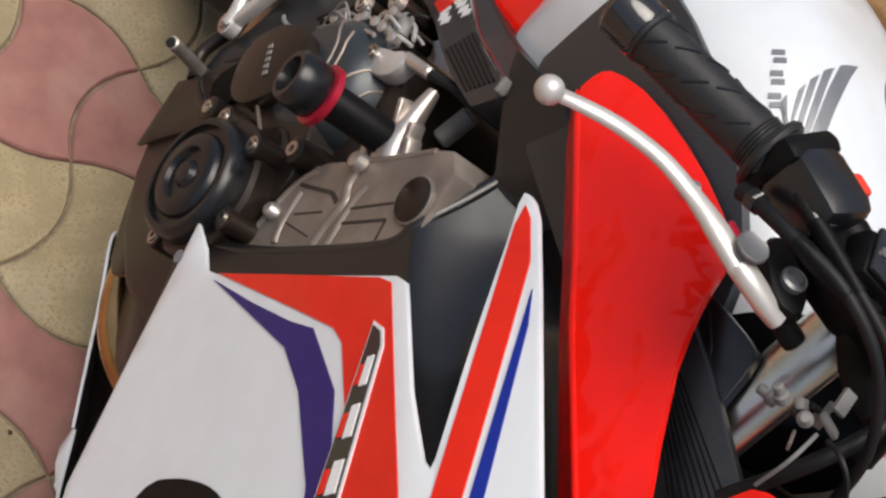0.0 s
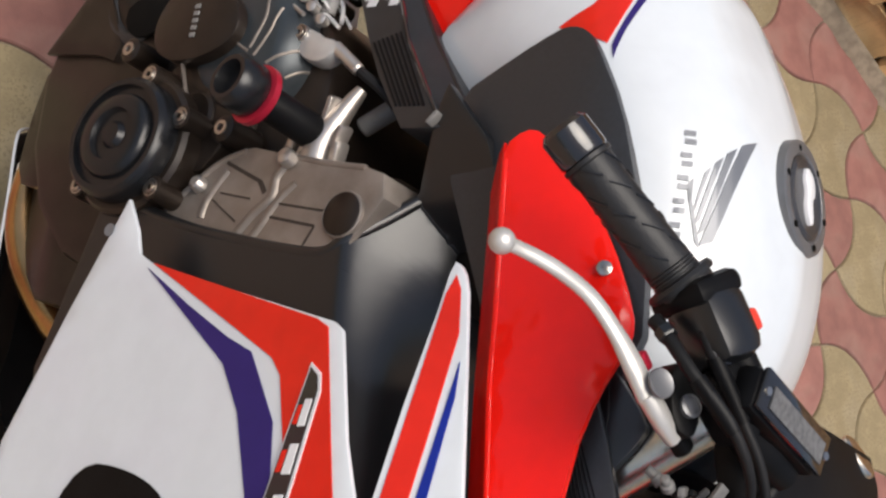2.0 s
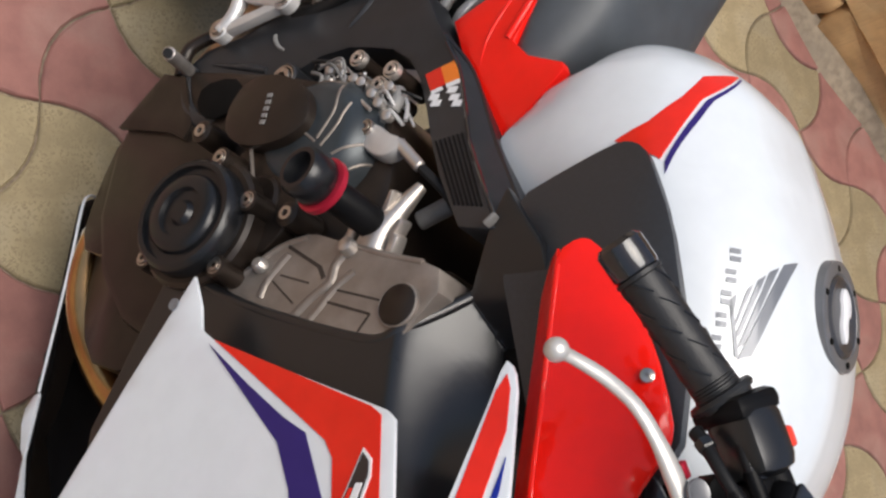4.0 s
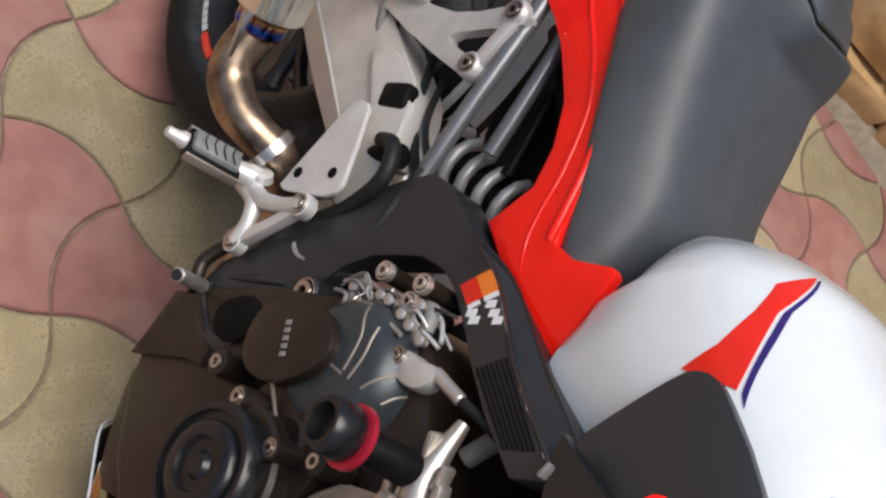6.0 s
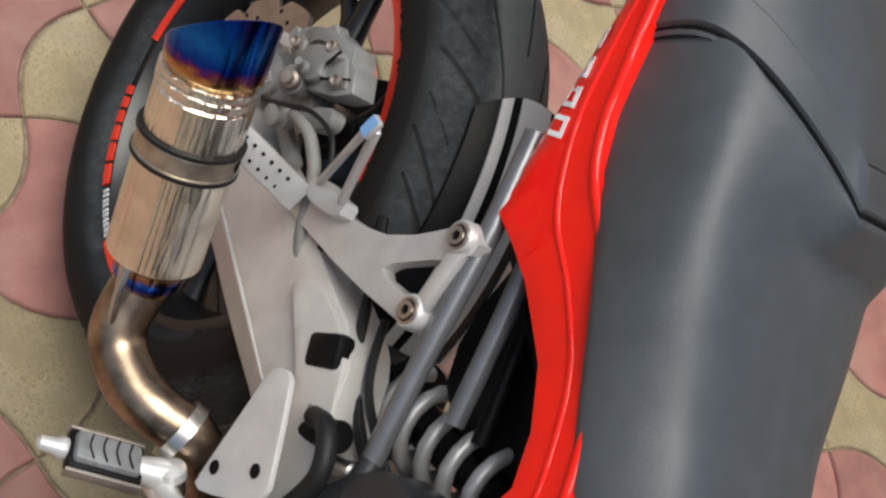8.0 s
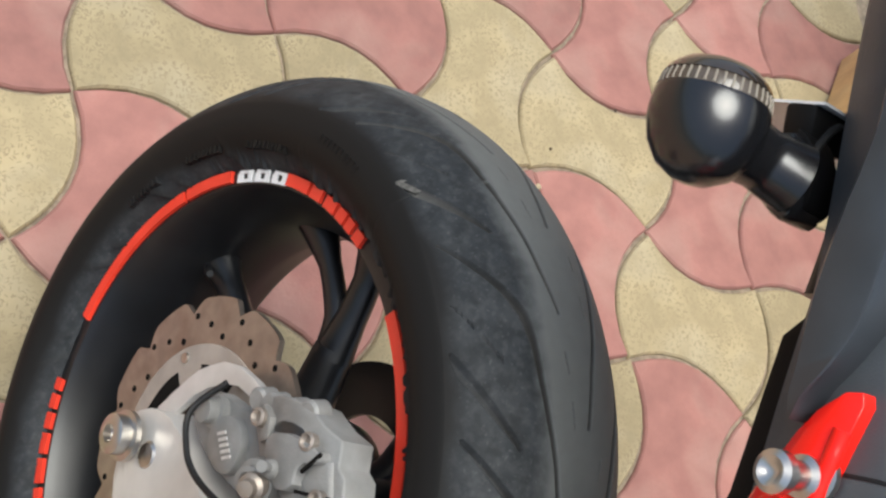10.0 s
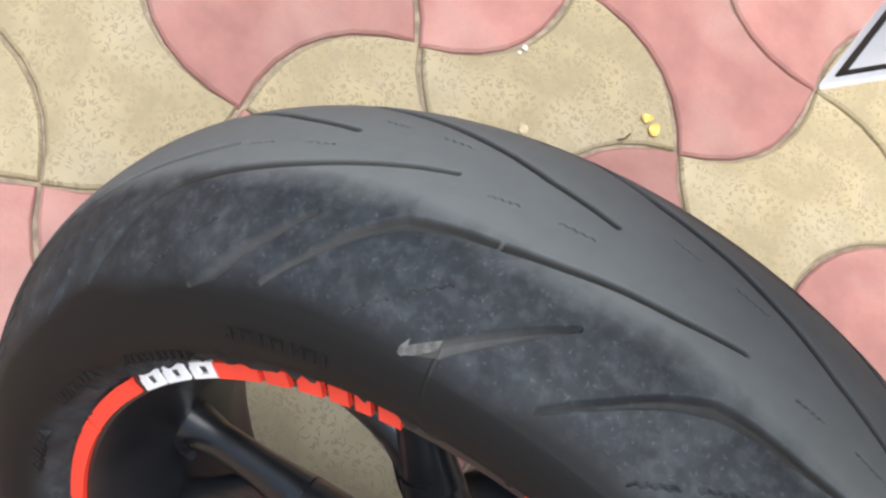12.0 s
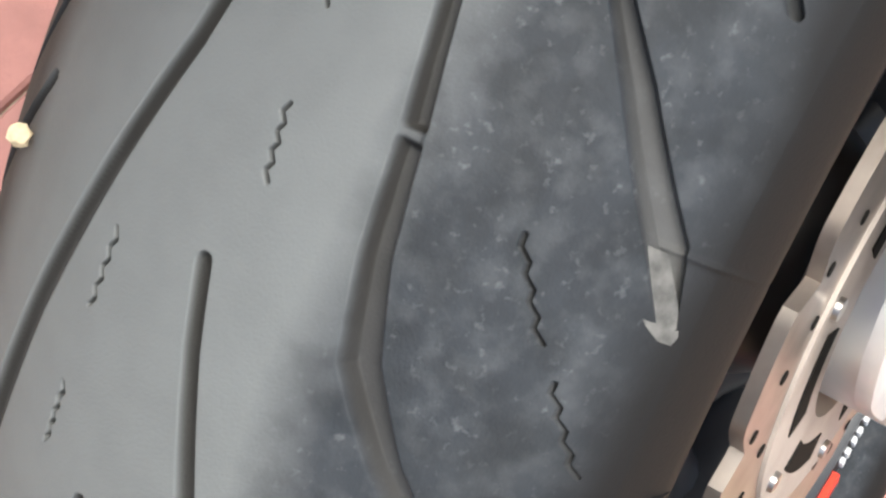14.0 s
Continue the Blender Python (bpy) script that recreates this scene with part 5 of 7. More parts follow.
part("clutch_cap", slab([(0.579, 0.443), (0.579, 0.475), (0.587, 0.504), (0.604, 0.527), (0.627, 0.537), (0.649, 0.531), (0.662, 0.500), (0.660, 0.461), (0.645, 0.434), (0.625, 0.422), (0.600, 0.425)], lambda x, z: -0.2185 + 2.2 * ((x - 0.620) ** 2 + (z - 0.480) ** 2), 0.03, 2, 3, 0.0035, 0.02), ENGINE, engine, "dark brown oval clutch cap")
for k in range(5):
    part("cap_letters", block((0.6085 + 0.0075 * k, -0.2190, 0.4865 - 0.0007 * k), (0.0045, 0.0012, 0.0065), (0, 8, 0), 0), DUSTY, engine)
for pts in ([(0.597, 0.557), (0.627, 0.558), (0.657, 0.542)], [(0.621, 0.574), (0.645, 0.565), (0.666, 0.548)], [(0.631, 0.504), (0.645, 0.521), (0.660, 0.540)], [(0.677, 0.563), (0.662, 0.589)], [(0.688, 0.574), (0.671, 0.596)], [(0.580, 0.496), (0.583, 0.525), (0.592, 0.556)]):
    part("cover_rib", tube([(p.x, cover_y(p.x, p.z) + 0.0002, p.z) for p in spline([(x, 0, z) for x, z in pts], 8)], 0.0016, 8, 1), CAST, engine)
part("cover_rib", tube([(0.656, -0.205, 0.461), (0.694, -0.205, 0.473)], 0.002, 8, 1), CAST, engine)
part("case_skirt", slab([(0.66, 0.43), (0.64, 0.47), (0.66, 0.52), (0.70, 0.535), (0.745, 0.525), (0.78, 0.49), (0.75, 0.45), (0.70, 0.42)], lambda x, z: -0.197, 0.05, 1, 1, 0.008), ENGINE, engine)
part("pulse_cover", turned([(-0.03, 0.061), (0.0, 0.061), (0.008, 0.060), (0.012, 0.056), (0.012, 0.051), (0.007, 0.051), (0.007, 0.043), (0.013, 0.041), (0.016, 0.037), (0.016, 0.026), (0.011, 0.024), (0.011, 0.014), (0.016, 0.010), (0.017, 0)], (0.741, -0.232, 0.425), (0, -1, 0.04), 56), COVERBLACK, engine, "round black pulse generator cover")
for d in (38, 100, 165, 228, 300):
    q = Vector((0.741 + 0.0685 * math.cos(radians(d)), -0.226, 0.425 + 0.0685 * math.sin(radians(d))))
    part("cover_lug", turned([(-0.03, 0.0125), (0.0, 0.0115), (0.001, 0.009)], q, (0, -1, 0), 18), ENGINE, engine)
    bolt(engine, q, r=0.0062, h=0.004)
part("cover_flange", turned([(-0.05, 0.070), (0.0, 0.070), (0.004, 0.066)], (0.741, -0.218, 0.425), (0, -1, 0.04), 48), ENGINE, engine)
part("cover_boss", turned([(0, 0.029), (0.012, 0.027), (0.014, 0.023), (0.013, 0.021), (0.013, 0)], (0.714, -0.187, 0.478), (0, -1, 0), 32), ENGINE, engine)
for p in ((0.771, -0.210, 0.465), (0.742, -0.210, 0.532), (0.624, -0.205, 0.384)):
    part("lug", turned([(-0.04, 0.014), (0.0, 0.013), (0.002, 0.010)], p, (0, -1, 0), 18), ENGINE, engine)
    bolt(engine, p, r=0.0075, h=0.005)
CY = -0.196
part("upper_case", slab([(0.803, 0.450), (0.782, 0.489), (0.767, 0.519), (0.760, 0.548), (0.761, 0.562), (0.775, 0.600), (0.789, 0.642), (0.803, 0.690), (0.813, 0.710), (0.835, 0.712), (0.890, 0.665), (0.905, 0.60), (0.870, 0.54), (0.835, 0.46)], lambda x, z: CY, 0.14, 0, 1, 0.007), CAST, engine, "bare grey cast upper crankcase")
for pts, r in (([(0.820, 0.505), (0.802, 0.511), (0.778, 0.532)], 0.0045), ([(0.845, 0.550), (0.826, 0.570), (0.813, 0.589), (0.795, 0.592), (0.777, 0.611)], 0.0055), ([(0.856, 0.564), (0.840, 0.579), (0.818, 0.597), (0.805, 0.615)], 0.0045), ([(0.805, 0.460), (0.784, 0.491), (0.768, 0.522), (0.763, 0.552)], 0.004), ([(0.777, 0.605), (0.791, 0.645), (0.804, 0.69)], 0.003)):
    part("case_rib", tube([(x, CY + 0.4 * r, z) for x, z in pts], r, 10, 4), CAST, engine)
# flat dark strips put the hollows' shade on the casting's plain face
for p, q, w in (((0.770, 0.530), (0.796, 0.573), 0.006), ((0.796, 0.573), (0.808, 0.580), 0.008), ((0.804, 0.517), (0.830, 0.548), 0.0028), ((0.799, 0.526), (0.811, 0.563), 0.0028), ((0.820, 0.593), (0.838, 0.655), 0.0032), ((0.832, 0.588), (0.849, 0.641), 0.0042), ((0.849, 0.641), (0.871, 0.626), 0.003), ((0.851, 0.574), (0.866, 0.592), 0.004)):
    part("case_shade_strip", beam((p[0], CY - 0.0002, p[1]), (q[0], CY - 0.0002, q[1]), w * 0.6, 0.001, (0, -1, 0), 0), RECESS_SHADE, engine)
part("case_lug", turned([(0, 0.009), (0.010, 0.008), (0.012, 0.005)], (0.782, CY, 0.606), (-0.2, -1, 0), 14), CASTBRIGHT, engine)
part("case_lug", turned([(0, 0.008), (0.008, 0.007), (0.010, 0.005)], (0.788, CY, 0.500), (-0.2, -1, 0), 14), CASTBRIGHT, engine)
part("plug_seat", turned([(0, 0.0215), (0.003, 0.0215), (0.004, 0.0200), (0.0030, 0.0190)], (0.844, CY, 0.672), (0, -1, 0), 32), CAST, engine)
part("case_plug", turned([(0, 0.0192), (0.0040, 0.0192), (0.0050, 0.0180), (0.0050, 0)], (0.844, CY, 0.672), (0, -1, 0), 32), ENGINE, engine, "dark brown rubber plug")
part("water_elbow", tube([(0.786, -0.170, 0.612), (0.764, -0.176, 0.622), (0.738, -0.174, 0.638), (0.712, -0.168, 0.655)], [0.020, 0.016, 0.0105, 0.006], 9), CASTBRIGHT, engine, "rough bright cast water elbow")
for p, q, w in (((0.770, 0.588), (0.737, 0.607), 0.010), ((0.770, 0.640), (0.754, 0.655), 0.008), ((0.790, 0.640), (0.768, 0.651), 0.010), ((0.776, 0.600), (0.750, 0.622), 0.006), ((0.748, 0.626), (0.722, 0.640), 0.006)):
    part("elbow_fin", beam((p[0], -0.178, p[1]), (q[0], -0.184, q[1]), w, 0.016, (0, -1, 0), 0.003), CASTBRIGHT, engine)
part("water_pipe", rod((0.728, -0.13, 0.628), (0.712, -0.125, 0.66), 0.0095), DUSTY, engine)
part("cable", tube([(0.690, -0.15, 0.575), (0.715, -0.155, 0.595), (0.735, -0.15, 0.608)], 0.004, 8), HOSE, engine)
part("sensor_body", slab([(0.634, 0.585), (0.644, 0.577), (0.657, 0.577), (0.676, 0.598), (0.680, 0.616), (0.670, 0.634), (0.660, 0.628), (0.653, 0.612), (0.645, 0.604)], -0.182, 0.018, 1, 0, 0.004), SILVER, engine, "silver clutch lever bracket")
bolt(engine, (0.645, -0.184, 0.588), r=0.006, h=0.004)
part("cable_ferrule", rod((0.664, -0.176, 0.625), (0.693, -0.170, 0.652), 0.0062), CASTBRIGHT, engine)
part("cable", tube([(0.693, -0.170, 0.652), (0.712, -0.163, 0.672), (0.735, -0.15, 0.69), (0.77, -0.13, 0.72)], 0.005, 8), HOSE, engine)
for p in ((0.544, 0.541), (0.582, 0.574), (0.567, 0.588)):
    part("lug", rod((p[0], -0.10, p[1]), (p[0], -0.160, p[1]), 0.009), ENGINE, engine)
    bolt(engine, (p[0], -0.160, p[1]), r=0.0068, h=0.005, material=CASTBRIGHT)
part("throttle_pipe", tube([(0.575, -0.155, 0.545), (0.590, -0.160, 0.570), (0.612, -0.165, 0.588), (0.632, -0.165, 0.596)], 0.006, 10), DUSTY, engine)
part("throttle_pipe", tube([(0.588, -0.150, 0.585), (0.597, -0.158, 0.602), (0.618, -0.162, 0.599)], 0.0075, 10), DUSTY, engine)
rng = random.Random(4)
for k in range(34):
    u = rng.random()
    a = Vector((0.542, -0.165, 0.478)).lerp(Vector((0.600, -0.165, 0.590)), u) + Vector((rng.uniform(-0.012, 0.008), rng.uniform(-0.01, 0.01), rng.uniform(-0.006, 0.006)))
    b = a + Vector((rng.uniform(0.004, 0.022), rng.uniform(-0.010, 0.010), rng.uniform(0.004, 0.030)))
    c = b + Vector((rng.uniform(0.0, 0.030), rng.uniform(-0.01, 0.010), rng.uniform(-0.02, 0.026)))
    part("wire", tube([a, b, c], 0.0010 + 0.0006 * (k % 3), 7), (SILVER, HOSE, CASTBRIGHT, DUSTY, SILVER)[k % 5], engine)
part("wire", tube([(0.585, -0.176, 0.548), (0.604, -0.183, 0.566), (0.628, -0.186, 0.592)], 0.0022, 8), CASTBRIGHT, engine)
for q in ((0.560, -0.172, 0.518), (0.586, -0.176, 0.566), (0.604, -0.178, 0.584), (0.618, -0.180, 0.596), (0.632, -0.176, 0.606), (0.596, -0.172, 0.600), (0.574, -0.168, 0.548)):
    part("fitting_screw", turned([(-0.008, 0.0042), (0.0, 0.0042), (0.001, 0.0052), (0.003, 0.0052), (0.004, 0.0035)], q, (0.1, -1, 0.2), 10), CASTBRIGHT, engine)
for k in range(3):
    part("cable_clip", block((0.552 + 0.012 * k, -0.166, 0.496 + 0.016 * k), (0.014, 0.012, 0.009), (20 * k, 30, 15), 0.003), (BLACK, DUSTY, ENGINE)[k], engine)
part("cylinder_head", block((0.90, 0.0, 0.60), (0.20, 0.24, 0.22), (0, -25, 0), 0.02), BLACK, engine)

# ---- frame slider ----
slider = new("frame_slider")
slider.parent = bike
tagged(slider, "black crash bobbin with a red ring")
part("bobbin", turned([(0, 0.022), (0.004, 0.0245), (0.026, 0.0245), (0.031, 0.021), (0.031, 0.0165), (0.020, 0.014), (0.020, 0)], (0.742, -0.252, 0.606), (-0.10, -1, -0.10), 36), COVERBLACK, slider)
part("ring", turned([(0, 0.024), (0.001, 0.0278), (0.007, 0.0278), (0.008, 0.024)], (0.743, -0.245, 0.607), (-0.10, -1, -0.10), 36), REDRING, slider, "red anodised ring")
part("spacer", turned([(0, 0.016), (0.09, 0.016), (0.093, 0.014)], (0.755, -0.155, 0.620), (-0.10, -1, -0.10), 28), BLACK, slider)

# ---- fairings ----
def inner_y(x, z):
    """The panel rolls over to face the sky below its upper seam, less so further forward, and stands steep beyond it."""
    zs = 0.724 + 0.592 * (x - 0.832)
    u = max(0.0, min(z, zs) - 0.672)
    w = max(0.0, min(1.0, (1.0 - x) / 0.13))
    lean = 0.10 + 0.97 * w * w * (3 - 2 * w)
    v = min(1.0, u / 0.045)
    side = 0.0175 * math.tanh(max(0.0, x - 0.83) / 0.07) * v * v * (3 - 2 * v)
    return -0.199 - 0.06 * max(0, 0.67 - z) + lean * (math.sqrt(u * u + 0.0003) - 0.01732) + side


part("inner_fairing", slab([(0.781, 0.399), (0.801, 0.433), (0.830, 0.493), (0.854, 0.565), (0.871, 0.625), (0.874, 0.656), (0.863, 0.678), (0.844, 0.700), (0.821, 0.726), (0.745, 0.772), (0.79, 0.800), (0.84, 0.802), (0.95, 0.797), (1.25, 0.797), (1.25, 0.36), (0.95, 0.34)], inner_y, 0.012, 0, 7, 0.003, 0.009), SATIN, bike, "satin black inner fairing")
part("panel_seam", tube([(x, inner_y(x, 0.724 + 0.592 * (x - 0.832)) - 0.0004, 0.724 + 0.592 * (x - 0.832)) for x in (0.826, 0.85, 0.88, 0.91, 0.94)], 0.0012, 8, 2), HOSE, bike)
part("fairing_lip", tube([(x, inner_y(x, z) + 0.006, z) for x, z in ((0.781, 0.399), (0.801, 0.433), (0.830, 0.493), (0.854, 0.565), (0.871, 0.625), (0.875, 0.656), (0.863, 0.679), (0.844, 0.701), (0.826, 0.720))], 0.007, 10), SATIN, bike)


def fair_y(x, z):
    return -0.258 - 0.04 * (x - 0.85) + 0.28 * max(0, z - 0.755) + 0.02 * max(0, 0.60 - z)


FAIR = [(0.818, 0.474), (0.850, 0.492), (0.874, 0.500), (0.884, 0.516), (0.924, 0.622), (0.962, 0.728), (0.970, 0.737), (1.054, 0.7525), (1.105, 0.766), (1.112, 0.772), (1.105, 0.775), (1.030, 0.792), (0.960, 0.810), (0.929, 0.817), (0.921, 0.8205), (0.924, 0.8245), (0.931, 0.828), (0.945, 0.831), (1.00, 0.8345), (1.14, 0.842), (1.32, 0.83), (1.40, 0.74), (1.36, 0.55), (1.22, 0.42), (1.10, 0.36), (1.03, 0.366), (0.92, 0.42)]
part("side_fairing", slab(FAIR, fair_y, 0.004, 0, 3, 0.0015), WHITE, bike, "white side fairing with red and purple stripes")


def decal(name, pts, yf, material, lift=0.0012, rn=1, label=""):
    return part(name, slab(pts, lambda x, z: yf(x, z) - lift, lift * 0.8, rn, 2, 0), material, bike, label)


decal("red_flash", [(0.886, 0.521), (0.958, 0.712), (0.966, 0.724), (1.05, 0.739), (1.12, 0.752), (1.30, 0.78), (1.30, 0.72), (1.12, 0.703), (1.075, 0.700), (1.00, 0.683), (0.985, 0.672), (0.955, 0.627)], fair_y, DECALRED, rn=0)
decal("purple_flash", [(0.890, 0.516), (0.93, 0.572), (0.963, 0.622), (0.978, 0.650), (1.036, 0.682), (1.106, 0.690), (1.30, 0.71), (1.30, 0.68), (1.101, 0.668), (1.026, 0.645), (0.985, 0.622), (0.94, 0.572)], fair_y, PURPLE, rn=0)
decal("fin_red", [(0.932, 0.8225), (0.943, 0.8265), (0.977, 0.828), (1.05, 0.813), (1.128, 0.796), (1.30, 0.755), (1.30, 0.745), (1.127, 0.776), (1.001, 0.804), (0.946, 0.816)], fair_y, DECALRED, rn=0)
decal("fin_blue", [(0.998, 0.8305), (1.024, 0.829), (1.131, 0.809), (1.30, 0.77), (1.30, 0.76), (1.130, 0.8005)], fair_y, BLUE, rn=0)
decal("logo_plate", [(0.993, 0.7135), (1.002, 0.7235), (1.016, 0.7255), (1.114, 0.7035), (1.20, 0.690), (1.20, 0.662), (1.11, 0.6800)], fair_y, WHITEDECAL, 0.0024, 0)
decal("logo_body", [(0.997, 0.7145), (1.004, 0.7215), (1.015, 0.7232), (1.114, 0.7015), (1.20, 0.688), (1.20, 0.664), (1.11, 0.6820)], fair_y, GLOSSBLACK, 0.0034, 0)
def logo_low(x):
    return 0.7145 - 0.287 * (x - 0.997) + 0.0018


def logo_high(x):
    return 0.7232 - 0.219 * (x - 1.015) - 0.0018


for x0, n in ((1.022, 0.020), (1.055, 0.022), (1.092, 0.022)):
    for f0, f1, d0, d1, ink in ((0.45, 1.0, 0.0, n, WHITEDECAL), (0.0, 0.30, 0.004, n - 0.002, DECALRED)):
        quad = []
        for x, f in ((x0 + d0, f0), (x0 + d0, f1), (x0 + d1, f1), (x0 + d1, f0)):
            quad.append((x, logo_low(x) + f * (logo_high(x) - logo_low(x))))
        decal("logo_bar", quad, fair_y, ink, 0.0044, 0)
part("fairing_screw", turned([(0, 0.006), (0.001, 0.006), (0.001, 0.003), (0, 0)], (0.845, fair_y(0.845, 0.455) - 0.0005, 0.456), (0, -1, 0), 14), GREYDECAL, bike)
decal("fairing_vent", [(1.054, 0.476), (1.064, 0.536), (1.086, 0.580), (1.13, 0.610), (1.25, 0.60), (1.25, 0.48), (1.12, 0.44)], fair_y, BLACK, 0.0016, 2, "dark air vent")


def red_y(x, z):
    fold = max(0, 0.8255 + 0.06 * max(0, x - 1.0) - z)
    return -0.188 + 0.3 * (z - 0.85) - 0.05 * max(0, x - 0.95) + 6.0 * max(0, z - 0.89) ** 2 + 1.1 * fold


part("red_cowl", slab([(0.797, 0.842), (0.800, 0.855), (0.830, 0.880), (0.89, 0.907), (0.945, 0.922), (0.968, 0.922), (0.985, 0.915), (1.01, 0.903), (1.058, 0.887), (1.20, 0.865), (1.30, 0.86), (1.30, 0.8435), (1.15, 0.8345), (1.0, 0.8255), (0.957, 0.8255), (0.84, 0.8255), (0.810, 0.826)], red_y, 0.005, 1, 3, 0.003), RED, bike, "glossy red inner cowl", 60)
part("cowl_flank", slab([(0.806, 0.826), (0.84, 0.8255), (0.957, 0.8255), (1.0, 0.8255), (1.15, 0.8345), (1.30, 0.8435), (1.30, 0.80), (1.1, 0.800), (0.957, 0.800), (0.84, 0.806), (0.812, 0.818)], red_y, 0.005, 0, 2, 0.002), RED, bike)
part("cowl_crease", tube([(x, red_y(x, z) + 0.0022, z) for x, z in ((0.822, 0.8265), (0.88, 0.8258), (0.95, 0.8258), (1.0, 0.8258), (1.06, 0.829), (1.15, 0.8345), (1.25, 0.84))], 0.0032, 10), RED, bike)
part("cowl_screw", turned([(0, 0.006), (0.002, 0.006), (0.003, 0.004), (0.003, 0)], (0.915, red_y(0.915, 0.902) - 0.001, 0.905), (0, -1, 0.5), 14), BOLTM, bike)


def lower_tank_y(x, z):
    return -0.170 + 2.5 * max(0, z - 0.87) ** 2 + 0.10 * max(0, 0.74 - x) + 0.15 * max(0, x - 0.82)


part("tank_side_cover", slab([(0.742, 0.762), (0.718, 0.81), (0.700, 0.852), (0.699, 0.866), (0.706, 0.880), (0.722, 0.890), (0.78, 0.912), (0.837, 0.922), (0.90, 0.928), (0.98, 0.92), (1.02, 0.86), (0.98, 0.80), (0.88, 0.775), (0.80, 0.755)], lower_tank_y, 0.010, 1, 3, 0.004), TEXTURED, bike, "textured black tank side cover")


def duct_y(x, z):
    return spar_y(x, z)


for k in range(7):
    u = k / 6
    a = Vector((0.745, 0, 0.707)).lerp(Vector((0.752, 0, 0.738)), u)
    b = Vector((0.66, 0, 0.656)).lerp(Vector((0.655, 0, 0.684)), u)
    part("spar_rib", tube([(a.x, duct_y(a.x, a.z) - 0.0002, a.z), (b.x, duct_y(b.x, b.z) - 0.0002, b.z)], 0.0014, 6, 1), BLACK, bike)
part("spar_edge", tube([(x, duct_y(x, z) - 0.0002, z) for x, z in ((0.530, 0.634), (0.565, 0.652), (0.62, 0.676), (0.667, 0.6965), (0.72, 0.7275), (0.770, 0.757))], 0.0022, 8, 5), GLOSSBLACK, bike)
part("spar_edge", tube([(x, duct_y(x, z) + 0.001, z) for x, z in ((0.522, 0.630), (0.565, 0.663), (0.667, 0.717), (0.767, 0.779))], 0.0024, 8, 5), SATIN, bike)
part("spar_end", beam((0.777, -0.196, 0.752), (0.768, -0.195, 0.762), 0.004, 0.010, (0, -1, 0), 0.001), DUSTY, bike)
decal("sticker_red", [(0.562, 0.610), (0.557, 0.628), (0.582, 0.641), (0.588, 0.625)], duct_y, DECALRED, 0.001, 0)
decal("sticker_orange", [(0.557, 0.628), (0.553, 0.645), (0.578, 0.657), (0.582, 0.641)], duct_y, ORANGE, 0.001, 0)
decal("sticker_white", [(0.582, 0.641), (0.578, 0.657), (0.584, 0.660), (0.588, 0.644)], duct_y, WHITEDECAL, 0.001, 0)
decal("sticker_white", [(0.588, 0.625), (0.584, 0.637), (0.589, 0.640), (0.593, 0.628)], duct_y, WHITEDECAL, 0.001, 0)
for p in ((0.597, 0.632), (0.606, 0.637), (0.592, 0.652), (0.603, 0.658), (0.612, 0.664)):
    decal("sticker_mark", [(p[0] - 0.005, p[1] - 0.005), (p[0] - 0.003, p[1] + 0.006), (p[0] + 0.005, p[1] + 0.005), (p[0] + 0.003, p[1] - 0.006)], duct_y, WHITEDECAL, 0.001, 0)

# ---- tank ----
TANK = [
    (0.498, [(-0.060, 0.745), (-0.070, 0.765), (-0.058, 0.787), (-0.030, 0.797), (0, 0.800)]),
    (0.516, [(-0.085, 0.752), (-0.098, 0.782), (-0.085, 0.816), (-0.045, 0.834), (0, 0.840)]),
    (0.552, [(-0.110, 0.768), (-0.124, 0.805), (-0.110, 0.854), (-0.058, 0.884), (0, 0.892)]),
    (0.610, [(-0.122, 0.745), (-0.142, 0.808), (-0.128, 0.884), (-0.075, 0.932), (0, 0.945)]),
    (0.660, [(-0.130, 0.708), (-0.152, 0.800), (-0.142, 0.892), (-0.086, 0.948), (0, 0.966)]),
    (0.720, [(-0.134, 0.742), (-0.158, 0.825), (-0.152, 0.902), (-0.096, 0.963), (0, 0.983)]),
    (0.800, [(-0.130, 0.770), (-0.156, 0.850), (-0.155, 0.920), (-0.105, 0.976), (0, 0.995)]),
    (0.900, [(-0.118, 0.790), (-0.140, 0.860), (-0.136, 0.920), (-0.090, 0.970), (0, 0.988)]),
    (0.980, [(-0.100, 0.815), (-0.116, 0.865), (-0.106, 0.912), (-0.068, 0.942), (0, 0.955)]),
    (1.030, [(-0.060, 0.835), (-0.068, 0.858), (-0.062, 0.882), (-0.040, 0.898), (0, 0.904)]),
]
def tank_rake(x, s):
    """The rear of the tank runs forward towards its lower edge, where the seat's nose lies against it."""
    s = min(s, 2 - s)
    return 0.085 * (1 - s) ** 1.3 * max(0.0, min(1.0, (0.60 - x) / 0.09))


part("fuel_tank", loft(dense(TANK, 60), tank_rake), WHITE, bike, "glossy white fuel tank", 60)


part("tank_front_cover", loft(dense([(x, [(y * 1.04 - 0.001, z + 0.003) for y, z in prof]) for x, prof in [(0.982, TANK[-2][1]), TANK[-1], (1.036, [(y * 0.9, z) for y, z in TANK[-1][1]])]], 12)), BLACK, bike, "", 60)
TANK_SKIN = [(x, [(p.y, p.z) for p in spline([(0, y, z) for y, z in prof], 5)]) for x, prof in dense(TANK, 60)]
TANK_X = [t[0] for t in TANK_SKIN]
TANK_YZ = np.array([t[1] for t in TANK_SKIN])


